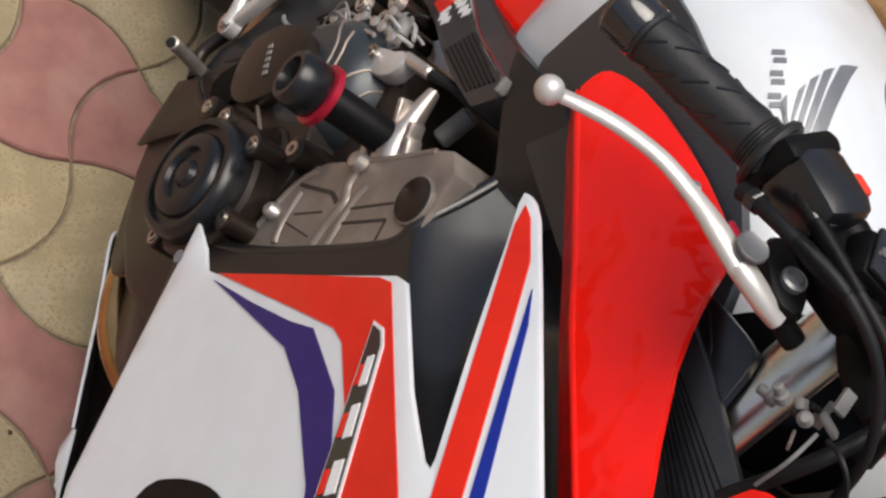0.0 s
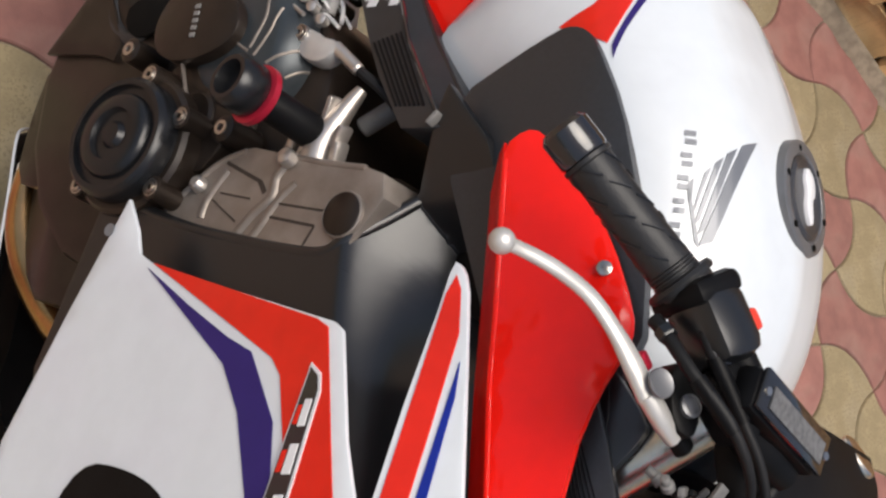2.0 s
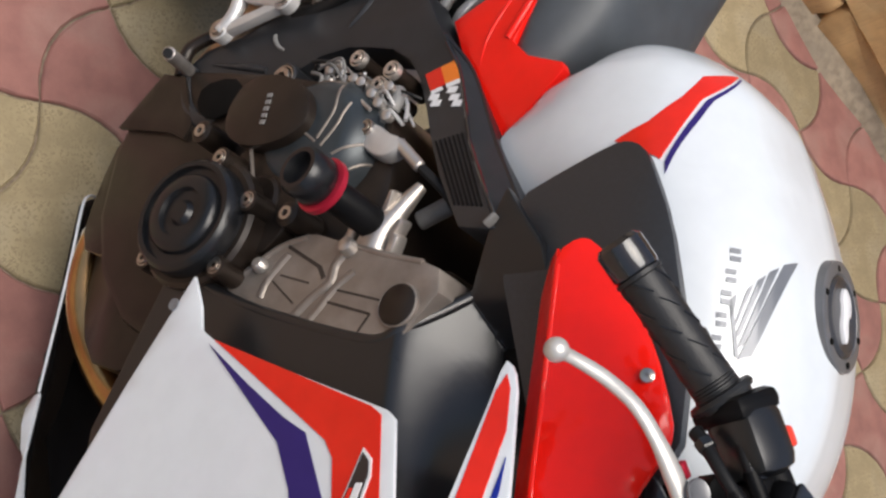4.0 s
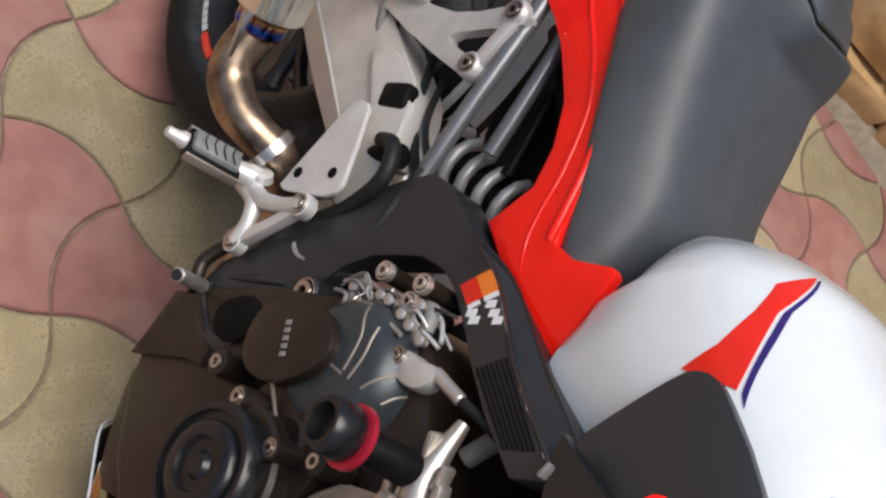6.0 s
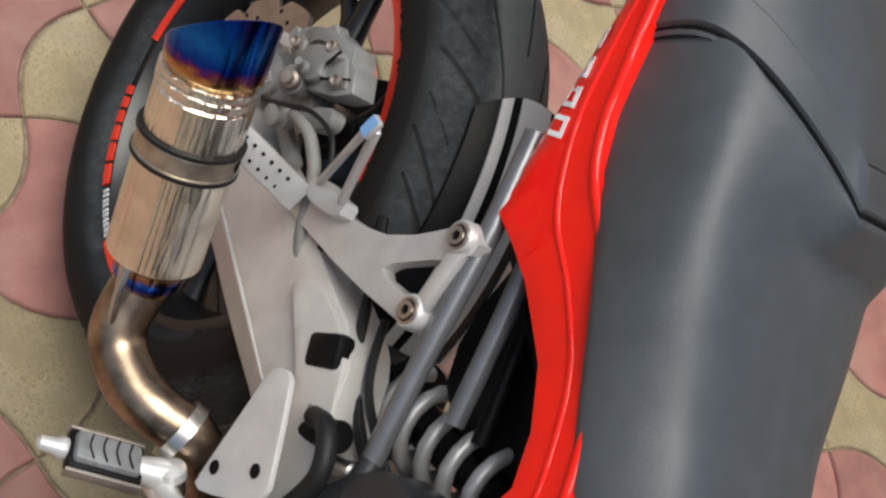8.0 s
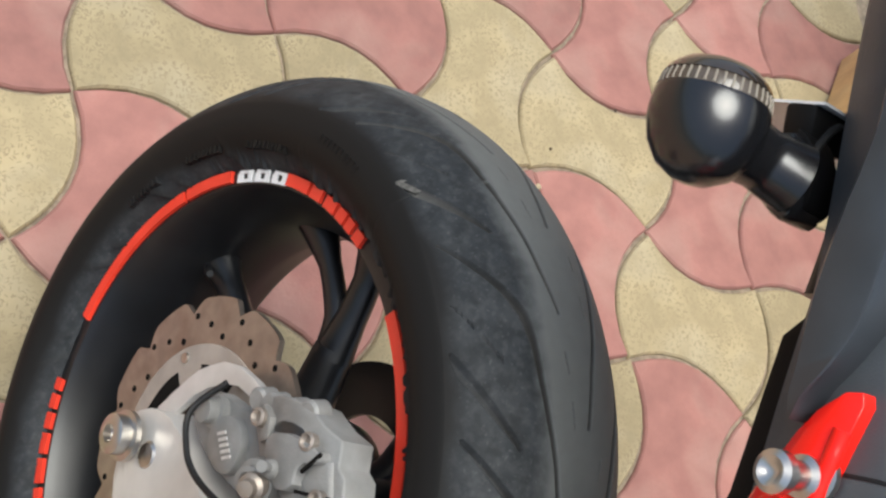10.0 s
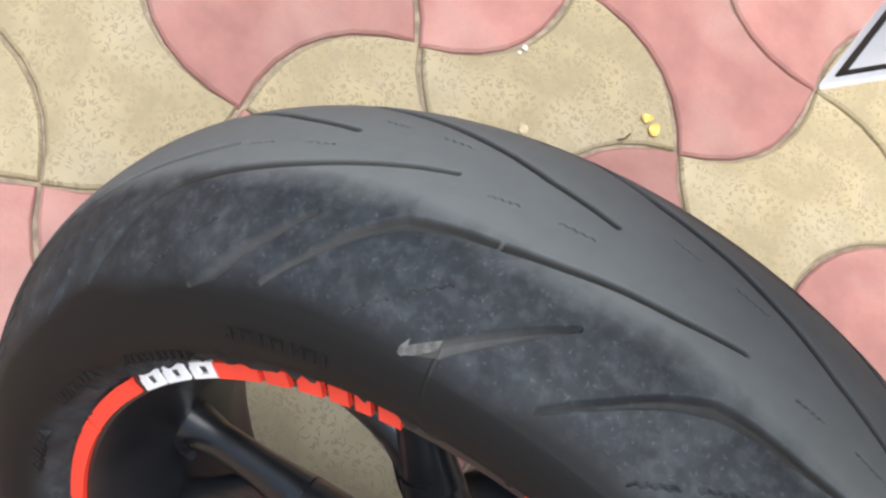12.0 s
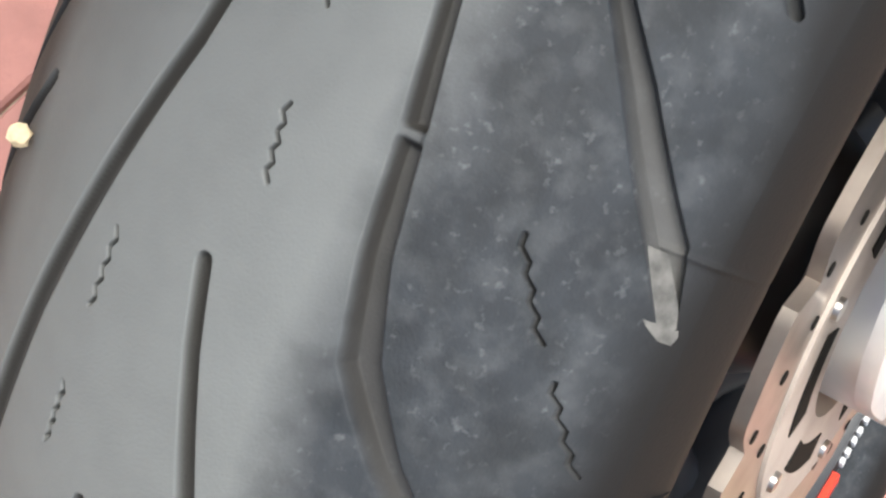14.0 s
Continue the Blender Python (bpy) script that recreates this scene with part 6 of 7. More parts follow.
def tank_surface(x, s):
    """A point of the tank's skin on the near side: s runs 0 at the lower edge to 1 at the ridge."""
    k = min(max(int(np.searchsorted(TANK_X, x)) - 1, 0), len(TANK_X) - 2)
    f = (x - TANK_X[k]) / (TANK_X[k + 1] - TANK_X[k])
    pr = TANK_YZ[k] * (1 - f) + TANK_YZ[k + 1] * f
    u = np.arange(pr.shape[0]) / (pr.shape[0] - 1)
    return Vector((x, float(np.interp(s, u, pr[:, 0])), float(np.interp(s, u, pr[:, 1]))))


def tank_strip(name, left, right, material, lift=0.0012, label=""):
    """A thin skin between two lines of (x, s) on the tank."""
    n, m = 24, 6
    bm = bmesh.new()
    t = np.linspace(0, 1, n + 1)

    def line(pts):
        u = np.linspace(0, 1, len(pts))
        return [(float(np.interp(v, u, [p[0] for p in pts])), float(np.interp(v, u, [p[1] for p in pts]))) for v in t]

    top, low = [], []
    for (x0, s0), (x1, s1) in zip(line(left), line(right)):
        ra, rb = [], []
        for j in range(m + 1):
            x, s = x0 + (x1 - x0) * j / m, s0 + (s1 - s0) * j / m
            p = tank_surface(x, s)
            du = tank_surface(x, min(1, s + 0.02)) - tank_surface(x, max(0, s - 0.02))
            nn = Vector((1, 0, 0)).cross(du).normalized()
            nn = nn if nn.z > 0 or nn.y < -0.5 else -nn
            ra.append(bm.verts.new(p + nn * lift))
            rb.append(bm.verts.new(p - nn * 0.001))
        top.append(ra)
        low.append(rb)
    for i in range(n):
        for j in range(m):
            bm.faces.new((top[i][j], top[i][j + 1], top[i + 1][j + 1], top[i + 1][j]))
        for j in (0, m):
            bm.faces.new((top[i][j], top[i + 1][j], low[i + 1][j], low[i][j]))
    return part(name, bm, material, bike, label)


tank_strip("tank_flash_red", [(0.693, 0.352), (0.675, 0.443), (0.646, 0.527), (0.617, 0.588), (0.599, 0.733)], [(0.716, 0.468), (0.699, 0.500), (0.672, 0.542), (0.6465, 0.583), (0.600, 0.735)], DECALRED, label="red tank flash")
tank_strip("tank_flash_blue", [(0.719, 0.480), (0.698, 0.512), (0.674, 0.550), (0.6455, 0.598), (0.603, 0.733)], [(0.731, 0.477), (0.700, 0.525), (0.675, 0.568), (0.645, 0.618), (0.602, 0.745)], PURPLE)
# the winged badge: five slanted feathers and a row of plain letter blocks
for (tx, ts), (ux, us), (bx, bs), (cx, cs) in (
    ((0.7885, 0.825), (0.7975, 0.782), (0.8814, 0.688), (0.8858, 0.650)),
    ((0.8028, 0.765), (0.8093, 0.738), (0.8738, 0.665), (0.8775, 0.647)),
    ((0.8136, 0.725), (0.8193, 0.703), (0.8673, 0.652), (0.8708, 0.637)),
    ((0.8237, 0.690), (0.8292, 0.672), (0.8592, 0.642), (0.8630, 0.632)),
    ((0.8342, 0.642), (0.8392, 0.627), (0.8510, 0.635), (0.8543, 0.625)),
):
    tank_strip("badge_feather", [(tx, ts), (bx, bs)], [(ux, us), (cx, cs)], GREYDECAL)
tank_strip("badge_feather", [(0.842, 0.630), (0.887, 0.652)], [(0.842, 0.622), (0.884, 0.640)], GREYDECAL)
for k in range(5):
    x0, s0 = 0.797 + 0.0182 * k, 0.627 - 0.0132 * k
    for d0, d1, f0, f1 in ((0.0, 0.0040, 0.0, 1.0), (0.0070, 0.0110, 0.0, 1.0)):
        q0, q1 = s0 + 0.029 * f0, s0 + 0.029 * f1
        tank_strip("badge_block", [(x0 + d0, q0), (x0 + d0, q1)], [(x0 + d1, q0 - 0.006 * (d1 - d0) / 0.011), (x0 + d1, q1 - 0.006 * (d1 - d0) / 0.011)], GREYDECAL)
cap = new("filler_cap")
cap.parent = bike
tagged(cap, "silver and black locking filler cap")
cn = Vector((0.02, 0.0, 1.0))
CC = Vector((0.808, 0.004, 0.993))
part("cap_ring", turned([(-0.006, 0.050), (0.003, 0.049), (0.004, 0.046), (0.004, 0.038), (0.002, 0.036)], CC, cn, 56), CAPRING, cap)
part("cap_disc", turned([(-0.002, 0.036), (0.0035, 0.036), (0.0055, 0.032), (0.0045, 0.030), (0.0045, 0)], CC, cn, 56), CAPDISC, cap)
part("cap_lock", slab([(-0.026, -0.006), (-0.020, 0.010), (-0.004, 0.012), (0.002, 0.004), (0.022, 0.006), (0.026, -0.002), (0.012, -0.010), (-0.004, -0.006), (-0.014, -0.012)], 0, 0.004, 1, 0, 0.001), WHITEDECAL, cap).matrix_local = Matrix(((1, 0, 0, CC.x), (0, 0, 1, CC.y), (0, -1, 0, CC.z + 0.008), (0, 0, 0, 1)))
for k in range(6):
    d = radians(60 * k + 20)
    part("cap_screw", turned([(0, 0.003), (0.001, 0.003), (0.001, 0)], CC + Vector((0.042 * math.cos(d), 0.042 * math.sin(d), 0.004)), cn, 12), HOLE, cap)

# ---- seat and tail ----
SEAT = [
    (0.572, [(-0.095, 0.688), (-0.105, 0.698), (-0.098, 0.712), (-0.060, 0.722), (0, 0.725)]),
    (0.545, [(-0.100, 0.690), (-0.112, 0.708), (-0.102, 0.735), (-0.060, 0.752), (0, 0.758)]),
    (0.500, [(-0.105, 0.705), (-0.118, 0.725), (-0.104, 0.762), (-0.060, 0.786), (0, 0.792)]),
    (0.440, [(-0.112, 0.728), (-0.123, 0.742), (-0.108, 0.782), (-0.062, 0.806), (0, 0.812)]),
    (0.360, [(-0.120, 0.752), (-0.131, 0.768), (-0.122, 0.815), (-0.070, 0.842), (0, 0.848)]),
    (0.280, [(-0.112, 0.760), (-0.124, 0.784), (-0.126, 0.845), (-0.078, 0.874), (0, 0.880)]),
    (0.215, [(-0.103, 0.775), (-0.116, 0.802), (-0.119, 0.868), (-0.075, 0.896), (0, 0.902)]),
    (0.205, [(-0.101, 0.778), (-0.114, 0.805), (-0.117, 0.869), (-0.074, 0.897), (0, 0.903)]),
]
def seat_bow(s):
    """How far the joint between the seats runs forward, from the near lower edge (0) over the ridge (1) to the far one (2)."""
    return -0.047 + 0.145 * s ** 2.1 if s < 1 else 0.098 - 0.05 * (s - 1)


# the shoulder between the steep flank and the flat top is tight
SEAT = [(x, p[:2] + [(p[2][0] * 0.97, p[2][1] + 0.20 * (p[3][1] - p[2][1])), (p[3][0] * 1.20, p[3][1] + 0.25 * (p[4][1] - p[3][1])), p[4]]) for x, p in SEAT]
part("rider_seat", loft(dense(SEAT, 50), lambda x, s: seat_bow(s) * max(0, min(1, (0.32 - x) / 0.11))), VINYL, bike, "grey-black vinyl rider seat", 60)
PILLION = [
    (0.204, [(-0.103, 0.786), (-0.116, 0.813), (-0.116, 0.870), (-0.070, 0.896), (0, 0.902)]),
    (0.196, [(-0.105, 0.788), (-0.117, 0.815), (-0.117, 0.872), (-0.071, 0.898), (0, 0.904)]),
    (0.100, [(-0.105, 0.825), (-0.116, 0.852), (-0.108, 0.908), (-0.065, 0.930), (0, 0.936)]),
    (0.000, [(-0.095, 0.860), (-0.105, 0.888), (-0.096, 0.930), (-0.058, 0.948), (0, 0.953)]),
    (-0.120, [(-0.075, 0.900), (-0.085, 0.922), (-0.075, 0.948), (-0.045, 0.958), (0, 0.962)]),
    (-0.160, [(-0.055, 0.915), (-0.065, 0.928), (-0.058, 0.942), (-0.035, 0.950), (0, 0.952)]),
]
part("passenger_seat", loft(dense(PILLION, 36), lambda x, s: seat_bow(s) * max(0, min(1, (x - 0.04) / 0.14))), VINYL, bike, "grey-black vinyl passenger seat", 60)
def strap_band(name, x0, x1, lift, material, label=""):
    """A band over the passenger seat, following its section."""
    def ring(x, up):
        t = min(1.0, max(0.0, (0.196 - x) / 0.096))
        prof = [tuple(p * (1 - t) + q * t for p, q in zip(g, h)) for g, h in zip(PILLION[1][1], PILLION[2][1])]
        half = [(p.y, p.z) for p in spline([(0, y, z) for y, z in prof], 6)]
        full = half + [(-y, z) for y, z in half[-2::-1]]
        m = (len(full) - 1) / 2
        return [(x + seat_bow(k / m), y * (1 + up * 8), z + up) for k, (y, z) in enumerate(full)]
    bm = bmesh.new()
    rows = [[bm.verts.new(p) for p in ring(x, h)] for x, h in ((x0, 0.0), (x0 + 0.0015, lift), (x1 - 0.0015, lift), (x1, 0.0))]
    for a, b in zip(rows, rows[1:]):
        for j in range(len(a) - 1):
            bm.faces.new((a[j], a[j + 1], b[j + 1], b[j]))
    return part(name, bm, material, bike, label)


strap_band("seat_strap", 0.166, 0.1995, 0.0030, VINYL, "stitched vinyl seat strap")
strap_band("strap_seam", 0.1650, 0.1660, 0.0010, HOSE)
strap_band("seat_gap", 0.1995, 0.2035, 0.0010, HOLE)


def tail_y(x, z):
    fold = max(0, (0.211 - x) * 0.748 + (0.736 - z) * 0.664)
    return -0.119 - 0.05 * max(0, 0.36 - x) + 0.12 * max(0, z - 0.84) + 0.9 * fold


part("tail_cowl", slab([(0.495, 0.626), (0.56, 0.652), (0.646, 0.692), (0.650, 0.700), (0.580, 0.765), (0.572, 0.762), (0.556, 0.722), (0.535, 0.702), (0.47, 0.737), (0.40, 0.767), (0.33, 0.777), (0.264, 0.775), (0.222, 0.792), (0.152, 0.838), (0.128, 0.857), (0.110, 0.872), (0.104, 0.873), (0.102, 0.866), (0.106, 0.850), (0.112, 0.836), (0.130, 0.807), (0.160, 0.770), (0.186, 0.739), (0.212, 0.711), (0.245, 0.688), (0.262, 0.680), (0.29, 0.690), (0.322, 0.698), (0.388, 0.704), (0.435, 0.694), (0.47, 0.675)], tail_y, 0.012, 0, 3, 0.004), RED, bike, "glossy red tail cowl")
part("tail_ridge", tube([(x, tail_y(x, z) + 0.001, z) for x, z in ((0.118, 0.860), (0.160, 0.829), (0.192, 0.806), (0.227, 0.782), (0.27, 0.768), (0.33, 0.768), (0.40, 0.757), (0.47, 0.728), (0.53, 0.695))], 0.0045, 10), RED, bike)
# the model lettering as plain bars on the folded lower face
for k in range(4):
    c = Vector((0.156, 0, 0.786)).lerp(Vector((0.214, 0, 0.743)), k / 3)
    d = Vector((0.8, 0, -0.6))
    n = Vector((0.6, 0, 0.8))

    def mark(u0, u1, v0, v1):
        q = [c + d * u0 + n * v0, c + d * u0 + n * v1, c + d * u1 + n * v1, c + d * u1 + n * v0]
        decal("model_mark", [(v.x, v.z) for v in q], tail_y, WHITEDECAL, 0.0012, 0)

    mark(-0.0085, -0.0045, -0.0070, 0.0070)
    mark(-0.0045, 0.0085, 0.0036, 0.0070)
    mark(0.0045, 0.0085, -0.0070, 0.0036)
    if k < 3:
        mark(-0.0045, 0.0045, -0.0070, -0.0040)
part("seat_hook", turned([(0, 0.010), (0.004, 0.010), (0.006, 0.007), (0.018, 0.007), (0.020, 0.010), (0.026, 0.010), (0.028, 0.007), (0.026, 0.004), (0.022, 0)], (0.134, -0.128, 0.838), (0, -1, -0.05), 22), BOLTM, bike, "zinc luggage hook")
part("hook_washer", turned([(0, 0.0135), (0.004, 0.0135), (0.005, 0.011)], (0.133, -0.124, 0.840), (0, -1, 0), 22), BOLTM, bike)
def rail():
    """The rail's flank below a long crease, and the broad facet above it that leans in to the seat."""
    low = spline([(0.108, 0, 0.838), (0.097, 0, 0.839), (0.086, 0, 0.844), (0.055, 0, 0.859), (0.026, 0, 0.878), (0.0, 0, 0.896), (-0.030, 0, 0.912), (-0.10, 0, 0.936), (-0.20, 0, 0.958)], 5)
    mid = spline([(0.106, 0, 0.841), (0.099, 0, 0.848), (0.088, 0, 0.866), (0.073, 0, 0.883), (0.050, 0, 0.898), (0.020, 0, 0.916), (-0.010, 0, 0.934), (-0.10, 0, 0.954), (-0.20, 0, 0.970)], 5)
    top = spline([(0.104, 0, 0.846), (0.096, 0, 0.856), (0.085, 0, 0.874), (0.066, 0, 0.895), (0.043, 0, 0.910), (0.010, 0, 0.931), (-0.016, 0, 0.947), (-0.10, 0, 0.962), (-0.20, 0, 0.976)], 5)
    bm = bmesh.new()
    rings = []
    for a, b, c in zip(low, mid, top):
        sh = 0.10 * max(0, 0.04 - b.x)
        ring = [(a.x, -0.108, a.z), (a.x, -0.130, a.z), (a.x * 0.9 + b.x * 0.1, -0.134, a.z * 0.9 + b.z * 0.1), (b.x * 0.94 + a.x * 0.06, -0.1352, b.z * 0.94 + a.z * 0.06), (b.x, -0.1345, b.z), (b.x * 0.93 + c.x * 0.07, -0.1315, b.z * 0.93 + c.z * 0.07), (c.x, -0.111, c.z), (c.x, -0.100, c.z - 0.004)]
        rings.append([bm.verts.new((x, y + sh, z)) for x, y, z in ring])
    for p, q in zip(rings, rings[1:]):
        for k in range(8):
            bm.faces.new((p[k], p[(k + 1) % 8], q[(k + 1) % 8], q[k]))
    bm.faces.new(rings[0])
    bm.faces.new(rings[-1][::-1])
    return bm


part("grab_rail", rail(), RAIL, bike, "black grab rail beside the passenger seat", 35)
part("tail_crease", tube([(x, tail_y(x, z) + 0.0012, z) for x, z in ((0.118, 0.846), (0.17, 0.797), (0.22, 0.757), (0.28, 0.733), (0.34, 0.735), (0.40, 0.731), (0.46, 0.707), (0.52, 0.672), (0.57, 0.665))], [0.001, 0.0028, 0.003, 0.003, 0.003, 0.003, 0.003, 0.0025, 0.001], 10), RED, bike)
part("tail_underside", slab([(0.26, 0.69), (0.20, 0.735), (0.10, 0.835), (0.05, 0.862), (0.03, 0.868), (0.05, 0.815), (0.12, 0.77), (0.20, 0.70)], lambda x, z: -0.085 + 0.15 * max(0, -x), 0.17, 0, 0, 0.006), BLACK, bike)
part("tail_left", slab([(0.56, 0.66), (0.572, 0.762), (0.40, 0.767), (0.264, 0.775), (0.10, 0.882), (0.25, 0.697), (0.388, 0.704)], 0.108, 0.012, 0, 0, 0.004), RED, bike)

# ---- tail light gear: indicator and number plate ----
arm = new("number_plate_holder")
arm.parent = bike
tagged(arm, "black number plate holder with a clear-lens indicator")
part("holder_arm", tube([(0.02, 0.0, 0.82), (-0.04, 0.0, 0.85), (-0.085, 0.0, 0.855)], [0.03, 0.025, 0.02], 14), BLACK, arm)
IND = Vector((-0.035, -0.161, 0.839))
LD = Vector((-0.86, 0.10, 0.42)).normalized()
part("indicator_body", turned([(-0.032, 0.0), (-0.0305, 0.010), (-0.025, 0.0190), (-0.016, 0.0254), (-0.006, 0.0287), (0.0, 0.0292), (0.008, 0.0290), (0.010, 0.0282)], IND, LD, 40), INDBODY, arm, "black rounded indicator body")
part("indicator_lens", turned([(0.010, 0.0278), (0.013, 0.0277), (0.0165, 0.0268), (0.0175, 0.0262)], IND, LD, 40), LENS, arm, "clear ribbed indicator lens")
part("indicator_cap", turned([(0.0175, 0.0272), (0.021, 0.0255), (0.026, 0.0200), (0.029, 0.0125), (0.0308, 0.006), (0.0312, 0)], IND, LD, 40), CAPBROWN, arm, "smoked indicator end cap")
e1 = LD.cross(Vector((0, 0, 1))).normalized()
e2 = LD.cross(e1)
for k in range(40):
    d = 2 * math.pi * k / 40
    o1 = e1 * math.cos(d) + e2 * math.sin(d)
    part("lens_rib", tube([IND + LD * 0.0105 + o1 * 0.0279, IND + LD * 0.0170 + o1 * 0.0268], 0.0007, 6, 1), LENSRIB, arm)
part("indicator_stalk", tube([IND + Vector((0.006, 0.016, 0.002)), IND + Vector((0.012, 0.034, 0.006)), IND + Vector((0.020, 0.052, 0.012))], [0.019, 0.016, 0.019], 20), INDBODY, arm)
part("stalk_foot", slab([(-0.037, 0.834), (-0.019, 0.829), (-0.006, 0.832), (0.005, 0.840), (0.003, 0.849), (-0.019, 0.858), (-0.037, 0.860), (-0.042, 0.850)], -0.112, 0.026, 1, 0, 0.005), INDBODY, arm, "black wedge-shaped indicator foot")
part("stalk_boot", slab([(-0.045, 0.855), (-0.032, 0.855), (-0.009, 0.847), (-0.001, 0.841), (0.001, 0.849), (-0.005, 0.856), (-0.019, 0.861), (-0.035, 0.862)], -0.104, 0.022, 1, 0, 0.003), BLACK, arm)
part("stalk_bracket", slab([(-0.063, 0.850), (-0.047, 0.843), (-0.034, 0.858), (-0.055, 0.867)], -0.098, 0.03, 0, 0, 0.003), BLACK, arm)
part("stalk_wire", tube([IND + Vector((0.016, 0.055, 0.016)), IND + Vector((-0.008, 0.075, 0.03)), IND + Vector((0.0, 0.105, 0.03))], 0.0022, 8), HOSE, arm)
PA = Vector((-0.099, -0.09, 0.783))
up = Vector((0.477, -0.084, 0.875))
rt = Vector((0, 1, 0))
nn = Vector((-0.878, 0, 0.479))


def plate_piece(name, u0, u1, v0, v1, lift, th, material):
    bm = bmesh.new()
    vs = [bm.verts.new(PA + rt * u + up * v + nn * h) for h in (lift, lift + th) for u, v in ((u0, v0), (u1, v0), (u1, v1), (u0, v1))]
    for f in ((0, 1, 2, 3), (7, 6, 5, 4), (0, 4, 5, 1), (1, 5, 6, 2), (2, 6, 7, 3), (3, 7, 4, 0)):
        bm.faces.new([vs[k] for k in f])
    return part(name, bm, material, arm, smooth=0)


plate_piece("number_plate", 0, 0.20, 0, 0.10, 0, 0.0015, WHITEDECAL)
for u0, u1, v0, v1 in ((0.004, 0.196, 0.004, 0.0065), (0.004, 0.196, 0.0935, 0.096), (0.004, 0.0065, 0.004, 0.096), (0.1935, 0.196, 0.004, 0.096)):
    plate_piece("plate_border", u0, u1, v0, v1, 0.0015, 0.0006, HOSE)
for k in range(5):
    for v0 in (0.015, 0.055):
        plate_piece("plate_bar", 0.018 + 0.036 * k, 0.028 + 0.036 * k, v0, v0 + 0.03, 0.0015, 0.0006, HOSE)

# ---- handlebar, lever and fork ----
bar = new("handlebar")
bar.parent = bike
tagged(bar, "black clip-on handlebar with throttle grip and silver brake lever")
G0, G1 = Vector((0.957, -0.222, 0.992)), Vector((0.878, -0.280, 0.946))
gd = (G1 - G0).normalized()
GL = (G1 - G0).length
part("grip", turned([(-0.004, 0.021), (0.004, 0.0215), (0.006, 0.0185), (0.012, 0.0175), (GL * 0.5, 0.0168), (GL - 0.004, 0.0168), (GL - 0.003, 0.0185), (GL, 0.0185)], G0, gd, 32), GRIP, bar, "patterned rubber throttle grip")
part("bar_end", turned([(0, 0.0165), (0.003, 0.0185), (0.024, 0.0185), (0.028, 0.015), (0.028, 0.006), (0.024, 0.005), (0.024, 0)], G1, gd, 28), GLOSSBLACK, bar, "black bar-end weight")
part("tube", tube([G0, G0 - gd * 0.06, (1.035, -0.15, 1.02)], 0.0115, 14, 2), BLACK, bar)
# grip flange and raised chevrons
part("grip_flange", turned([(-0.002, 0.012), (-0.002, 0.024), (0.001, 0.0255), (0.004, 0.024), (0.005, 0.018)], G0 + gd * 0.004, gd, 32), GRIP, bar)
gs = gd.cross(Vector((0, 0, 1))).normalized()
gu = gs.cross(gd)
for k in range(5):
    for s in range(5):
        pts = []
        for m in range(4):
            ang = 1.257 * s + 0.6 * (k % 2) + 0.20 * m
            h = 0.022 + 0.0175 * k + 0.012 * m / 3
            pts.append(G0 + gd * h + (gs * math.cos(ang) + gu * math.sin(ang)) * 0.0171)
        part("grip_tick", tube(pts, 0.0009, 6, 2), SATIN, bar)
for k in range(5):
    part("grip_ring", turned([(0, 0.0172), (0.0008, 0.0182), (0.0016, 0.0172)], G0 + gd * (0.007 + 0.0024 * k), gd, 28), GRIP, bar)
part("switch_box", beam((0.958, -0.219, 1.000), (1.006, -0.200, 1.014), 0.044, 0.044, (0.2, -0.2, 1), 0.012), SATIN, bar, "black switch housing")
part("switch_box", beam((0.952, -0.222, 0.996), (0.968, -0.214, 1.000), 0.048, 0.048, (0.2, -0.2, 1), 0.010), BLACK, bar)
part("box_seam", beam((0.968, -0.236, 1.013), (1.004, -0.220, 1.024), 0.002, 0.004, (0.2, -0.2, 1), 0), HOLE, bar)
part("stop_switch", beam((0.968, -0.196, 1.022), (0.982, -0.190, 1.026), 0.012, 0.014, (0.2, -0.2, 1), 0.003), TAPE, bar, "red engine stop switch")
part("start_button", turned([(0, 0.0115), (0.004, 0.0115), (0.005, 0.0095), (0.002, 0.0085), (0.004, 0.007), (0.005, 0.004), (0.004, 0)], (0.998, -0.216, 1.016), (0.1, -0.5, 0.85), 24), GLOSSBLACK, bar)
part("lever_blade", tube([(0.961, -0.355, 0.932), (0.962, -0.342, 0.937), (0.968, -0.318, 0.948), (0.979, -0.291, 0.958), (0.997, -0.272, 0.966), (1.017, -0.259, 0.973), (1.036, -0.244, 0.977)], [0.0052, 0.0049, 0.0054, 0.0058, 0.0063, 0.0082, 0.0082], 14, 6, 0.7), LEVER, bar, "silver brake lever")
bm = bmesh.new()
bmesh.ops.create_uvsphere(bm, u_segments=20, v_segments=12, radius=0.0086)
bmesh.ops.translate(bm, vec=(0.961, -0.357, 0.932), verts=bm.verts)
part("lever_ball", bm, LEVER, bar)
part("lever_heel", tube([(1.033, -0.246, 0.977), (1.042, -0.236, 0.979), (1.050, -0.224, 0.980), (1.056, -0.214, 0.981)], [0.0088, 0.0088, 0.0084, 0.0070], 12, 6, 0.8), LEVER, bar)
part("lever_pivot", turned([(0, 0.0100), (0.002, 0.0100), (0.0028, 0.0092), (0.0022, 0.0078), (0.0022, 0)], (1.028, -0.248, 0.987), (-0.05, -0.40, 0.9), 24), CAPRING, bar)
